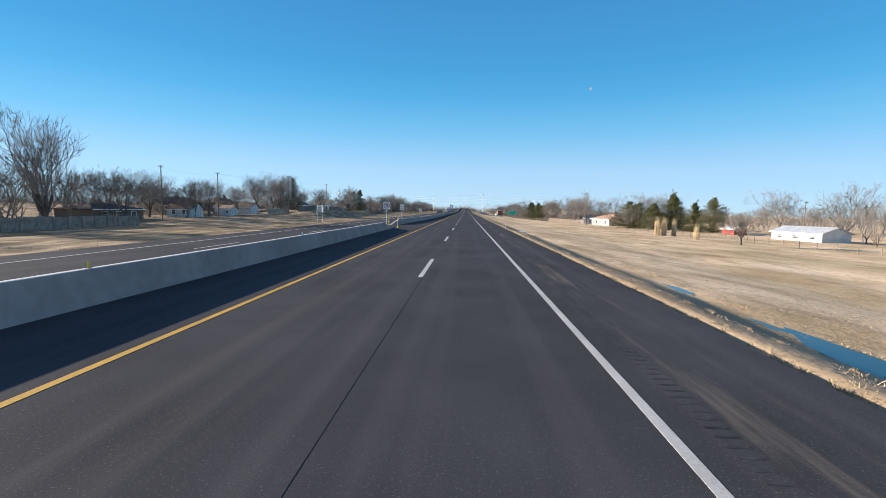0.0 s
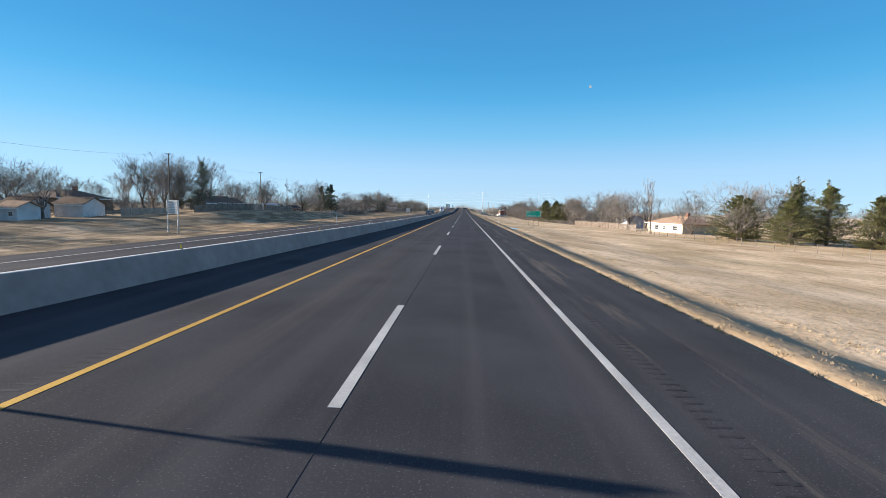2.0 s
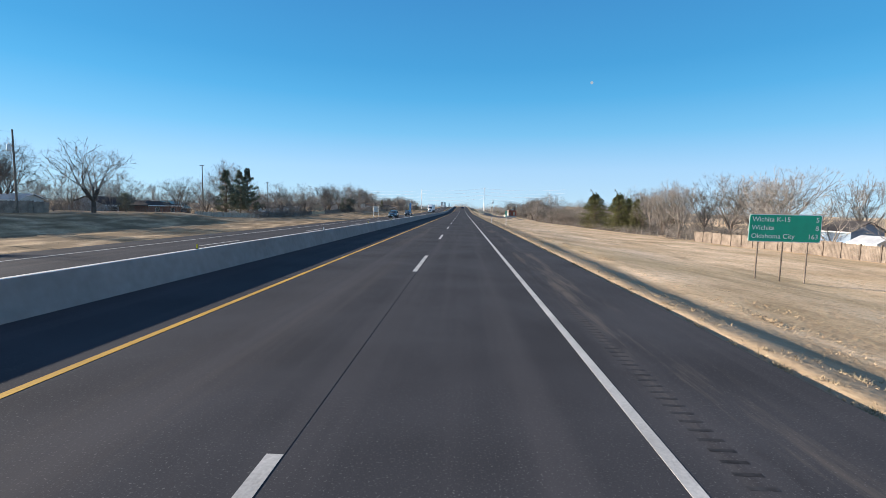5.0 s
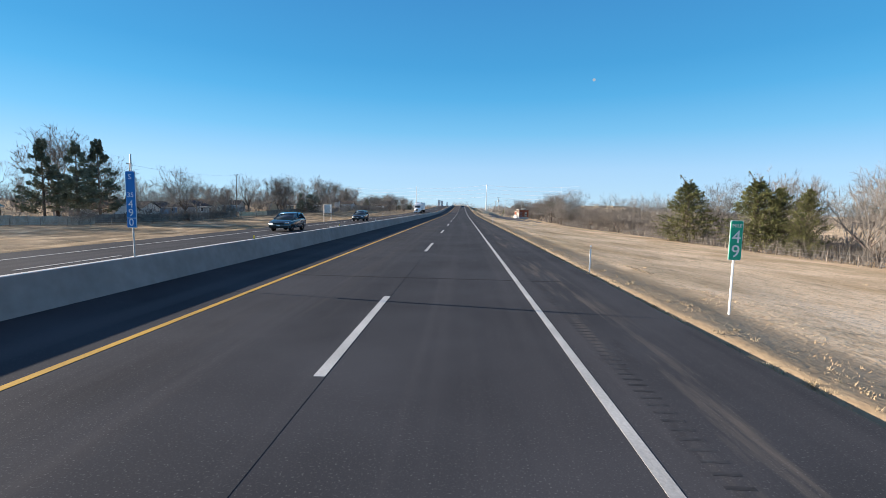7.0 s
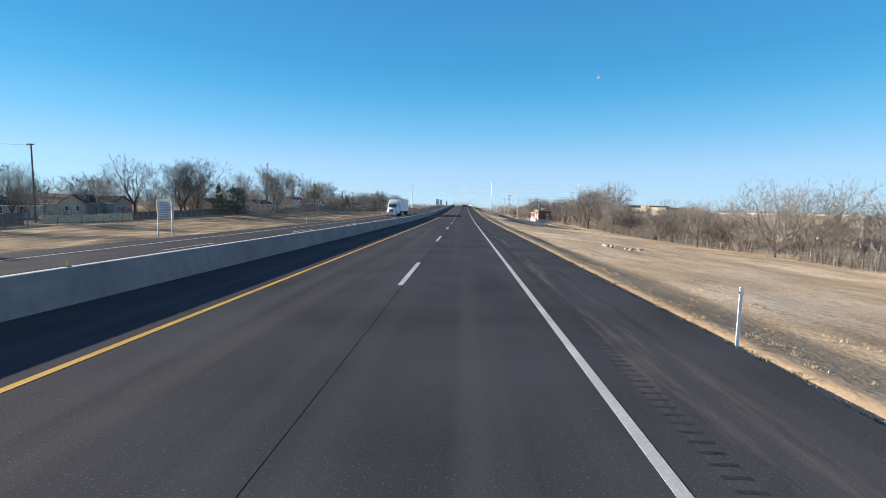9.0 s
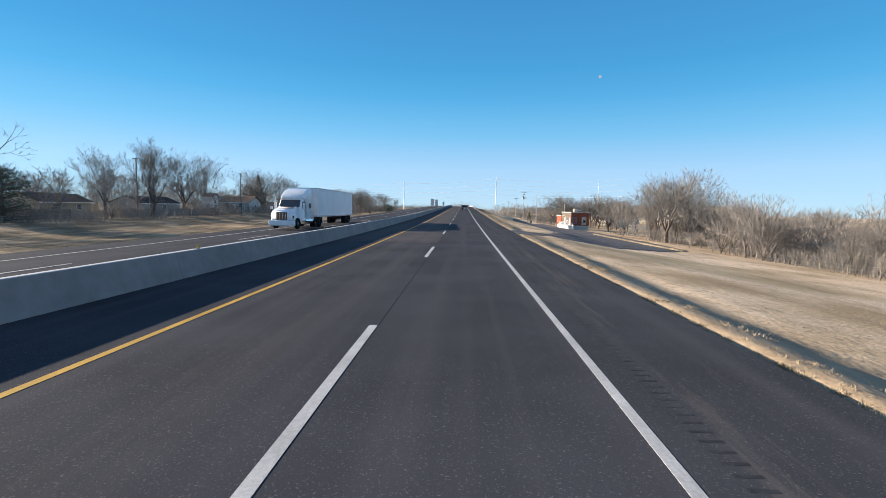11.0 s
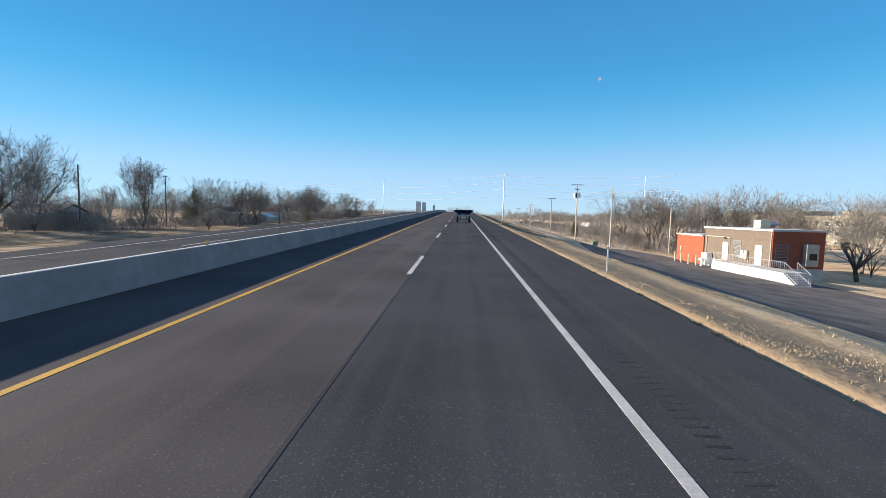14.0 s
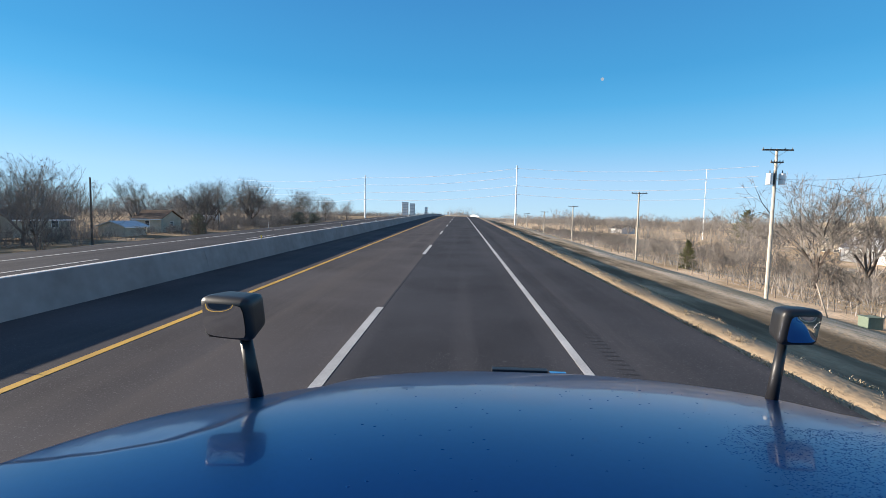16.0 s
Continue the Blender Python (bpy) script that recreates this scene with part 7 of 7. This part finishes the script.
    for k in range(14):
        for s in (-1, 1):
            part("marker", boxes((s * 1.315 - 0.006, s * 1.315 + 0.006, 0.5 + k * 1.02, 0.72 + k * 1.02, 1.1, 1.15)), SIGN_RED, tr, "red reflective strip")
    part("rear_door", boxes((-1.2, 1.2, Lt, Lt + 0.05, 1.25, 4.0)), TRAILER_WHITE, tr)
    part("bogie", boxes((-0.5, 0.5, Lt - 3.4, Lt - 0.6, 0.6, 1.06)), BLACK_PLASTIC, tr)
    for s in (-1, 1):
        for wy in (Lt - 2.9, Lt - 1.6):
            wheel(tr, s * 0.95, wy, 0.51, 0.55, CHROME)
        part("landing_leg", boxes((s * 0.9 - 0.06, s * 0.9 + 0.06, 2.4, 2.52, 0.35, 1.06)), BLACK_PLASTIC, tr)
        part("mudflap", boxes((s * 0.95 - 0.3, s * 0.95 + 0.3, Lt - 0.9, Lt - 0.87, 0.3, 1.06)), RUBBER, tr)
    part("underride_bar", boxes((-1.15, 1.15, Lt - 0.15, Lt - 0.05, 0.5, 0.62), (-0.6, -0.5, Lt - 0.15, Lt - 0.05, 0.6, 1.06), (0.5, 0.6, Lt - 0.15, Lt - 0.05, 0.6, 1.06)), GALV, tr)


semi_truck(-16.45, 386.4)

# ---------------------------------------------------------------- the front of the truck that the camera rides in, where it ends its way


def truck_front():
    base = thing("truck_front", "glossy blue truck hood with black hood mirrors", "truck", pose(0.299, 502.95, road_z(503.04), math.degrees(math.atan(0.018))))
    eye = 2.29
    blue = mat("blue_metallic_paint", (0.0002, 0.046, 0.17), rough=0.3, metal=0.85, var=0.05, scale=1.2, fine=60, bump=0.0, coat=0.5)
    blue.node_tree.nodes["Principled BSDF"].inputs["Specular IOR Level"].default_value = 0.1
    dark = mat("dark_shell", (0.03, 0.03, 0.032), rough=0.6, var=0.15, scale=5, fine=40, bump=0.1)

    def hood_point(s, v):
        w = 1.331 + (0.733 - 1.331) * s ** 1.5
        seam = lerp(s, (0.2, 1.15), (0.235, 1.0), (0.25, 0.85), (0.28, 0.765), (0.33, 0.73), (0.65, 0.71))
        rise = 0.016 * (1 / (1 + math.exp((abs(v) - seam) * 110))) * math.sin(min(1, max(0, (s - 0.05) * 1.6)) * math.pi / 2)
        z = -0.466 - 0.053 * s - 0.299 * s * s - 0.05 * abs(v) ** 2.76 - 0.099 * s ** 8 + rise
        return Vector((0.314 + w * v, 0.45 + 1.85 * s - 0.25 * abs(v) ** 3 * s * s, eye + z))

    bm = bmesh.new()
    n, m = 110, 180
    grid = [[bm.verts.new(hood_point(i / n, -1 + 2 * j / m)) for j in range(m + 1)] for i in range(n + 1)]
    for i in range(n):
        for j in range(m):
            bm.faces.new((grid[i][j], grid[i][j + 1], grid[i + 1][j + 1], grid[i + 1][j]))
    # rolled edge and fender sides
    rim = [r[0] for r in grid] + grid[-1][1:] + [r[-1] for r in grid[-2::-1]]
    prev = rim
    for out, down in ((0.025, 0.02), (0.035, 0.06), (0.03, 0.14), (0.01, 0.26)):
        ring = []
        for v in rim:
            d = Vector((v.co.x - 0.314, v.co.y - 1.0, 0)).normalized()
            ring.append(bm.verts.new(v.co + d * out - Vector((0, 0, down))))
        for a, b, c, d in zip(prev, prev[1:], ring[1:], ring):
            bm.faces.new((a, b, c, d))
        prev = ring
    bmesh.ops.recalc_face_normals(bm, faces=bm.faces[:])
    hood = part("hood", bm, blue, base, "glossy metallic blue hood", smooth=True)
    # vent slot at the nose
    part("vent", boxes((0.17, 0.44, 2.16, 2.2, eye - 0.80, eye - 0.775), bevel=0.004), BLACK_PLASTIC, hood, "black vent slot")
    part("badge", boxes((0.45, 0.53, 2.165, 2.19, eye - 0.80, eye - 0.785), bevel=0.003), CHROME, hood)
    for u in (-0.1, 0.73):
        part("chassis_rail", boxes((u - 0.04, u + 0.04, 0.5, 2.25, 0.75, 0.95)), dark, base)
        part("hood_stay", boxes((u - 0.03, u + 0.03, 1.9, 1.96, 0.94, 1.56)), dark, base)
    part("axle", tube(bmesh.new(), (-0.5, 1.3, 0.5), (1.13, 1.3, 0.5), 0.06, n=10), dark, base)
    part("bumper", boxes((-0.7, 1.33, 2.2, 2.36, 0.42, 0.8), bevel=0.06), CHROME, base)
    for s in (-1, 1):
        part("spring", boxes((0.314 + s * 0.42 - 0.04, 0.314 + s * 0.42 + 0.04, 0.85, 1.75, 0.52, 0.76)), dark, base)
        wheel(base, 0.314 + s * 0.86, 1.3, 0.5, 0.26, CHROME)

    def mirror(side, foot, centre, w, h, turn, deep):
        arm = part("mirror_arm", tube(bmesh.new(), foot, (centre.x + (0.03 if side < 0 else -0.012), centre.y + 0.03, centre.z - h * 0.42), 0.024 if side < 0 else 0.018, 0.019 if side < 0 else 0.014, 12), BLACK_PLASTIC, base, smooth=True)
        bm = bmesh.new()
        box(bm, -w / 2, w / 2, -0.03, deep - 0.03, -h / 2, h / 2)
        bmesh.ops.bevel(bm, geom=bm.edges[:], offset=min(0.032, h * 0.22), segments=4, affect="EDGES", profile=0.55)
        for v in bm.verts:
            k = (v.co.y + 0.03) / deep
            v.co.x *= 1 - 0.3 * k
            v.co.z *= 1 - 0.25 * k
        head = part("mirror_head", bm, BLACK_PLASTIC, arm, "black plastic mirror housing", smooth=True)
        head.matrix_basis = pose(*centre, 9, 0, turn)
        bm = bmesh.new()
        nu, nv = 14, 12
        pts = [[bm.verts.new((math.copysign(abs(a) ** 1.0, a) * (w / 2 - 0.02) * (1 - 0.10 * abs(b) ** 4), -0.033 - 0.004 * (1 - a * a) * (1 - b * b), b * (h / 2 - 0.02) * (1 - 0.10 * abs(a) ** 4)))
                for a in [-1 + 2 * i / nu for i in range(nu + 1)]] for b in [-1 + 2 * j / nv for j in range(nv + 1)]]
        for j in range(nv):
            for i in range(nu):
                bm.faces.new((pts[j][i], pts[j][i + 1], pts[j + 1][i + 1], pts[j + 1][i]))
        bmesh.ops.recalc_face_normals(bm, faces=bm.faces[:])
        face = part("mirror_glass", bm, MIRROR, head, "convex mirror glass", smooth=True)

    mirror(-1, Vector((-0.65, 1.42, eye - 0.63)), Vector((-0.719, 1.4, eye - 0.355)), 0.188, 0.15, -12, 0.12)
    mirror(1, Vector((1.012, 1.47, eye - 0.6)), Vector((1.066, 1.47, eye - 0.347)), 0.135, 0.128, 4, 0.085)
    # water beads left on the paint
    rng = random.Random(77)
    vs, fs = [], []
    for k in range(5250):
        if k < 5000:
            s, v = rng.uniform(0.17, 0.37), rng.uniform(0.17, 0.62)
            if v < 0.2 + 1.4 * max(0.0, s - 0.3) + 0.05 * rng.random() or v > 0.62 - 0.5 * max(0.0, 0.3 - s):
                continue
        else:
            s, v = rng.uniform(0.03, 0.55), rng.uniform(-0.5, 0.9)
        p = hood_point(s, v)
        r = rng.uniform(0.0009, 0.0018) if k < 5000 else rng.uniform(0.0008, 0.003)
        q = len(vs)
        st = rng.uniform(1, 1.8)
        for rr, hh in ((1.0, 0.0), (0.7, 0.3)):
            vs += [(p.x + math.cos(a) * r * rr * st, p.y + math.sin(a) * r * rr, p.z + r * hh) for a in [math.pi * i / 3 for i in range(6)]]
        vs.append((p.x, p.y, p.z + r * 0.42))
        for i in range(6):
            fs += [(q + i, q + (i + 1) % 6, q + 6 + (i + 1) % 6, q + 6 + i), (q + 6 + i, q + 6 + (i + 1) % 6, q + 12)]
    me = bpy.data.meshes.new("water_beads")
    me.from_pydata(vs, [], fs)
    me.materials.append(blue)
    beads = new("water_beads", me)
    beads.parent = base
    tagged(beads, "clear water beads on the paint", kind="stuff")


MIRROR = mat("mirror_silver", (0.8, 0.82, 0.84), rough=0.02, metal=1.0, var=0.02, bump=0.0)
truck_front()
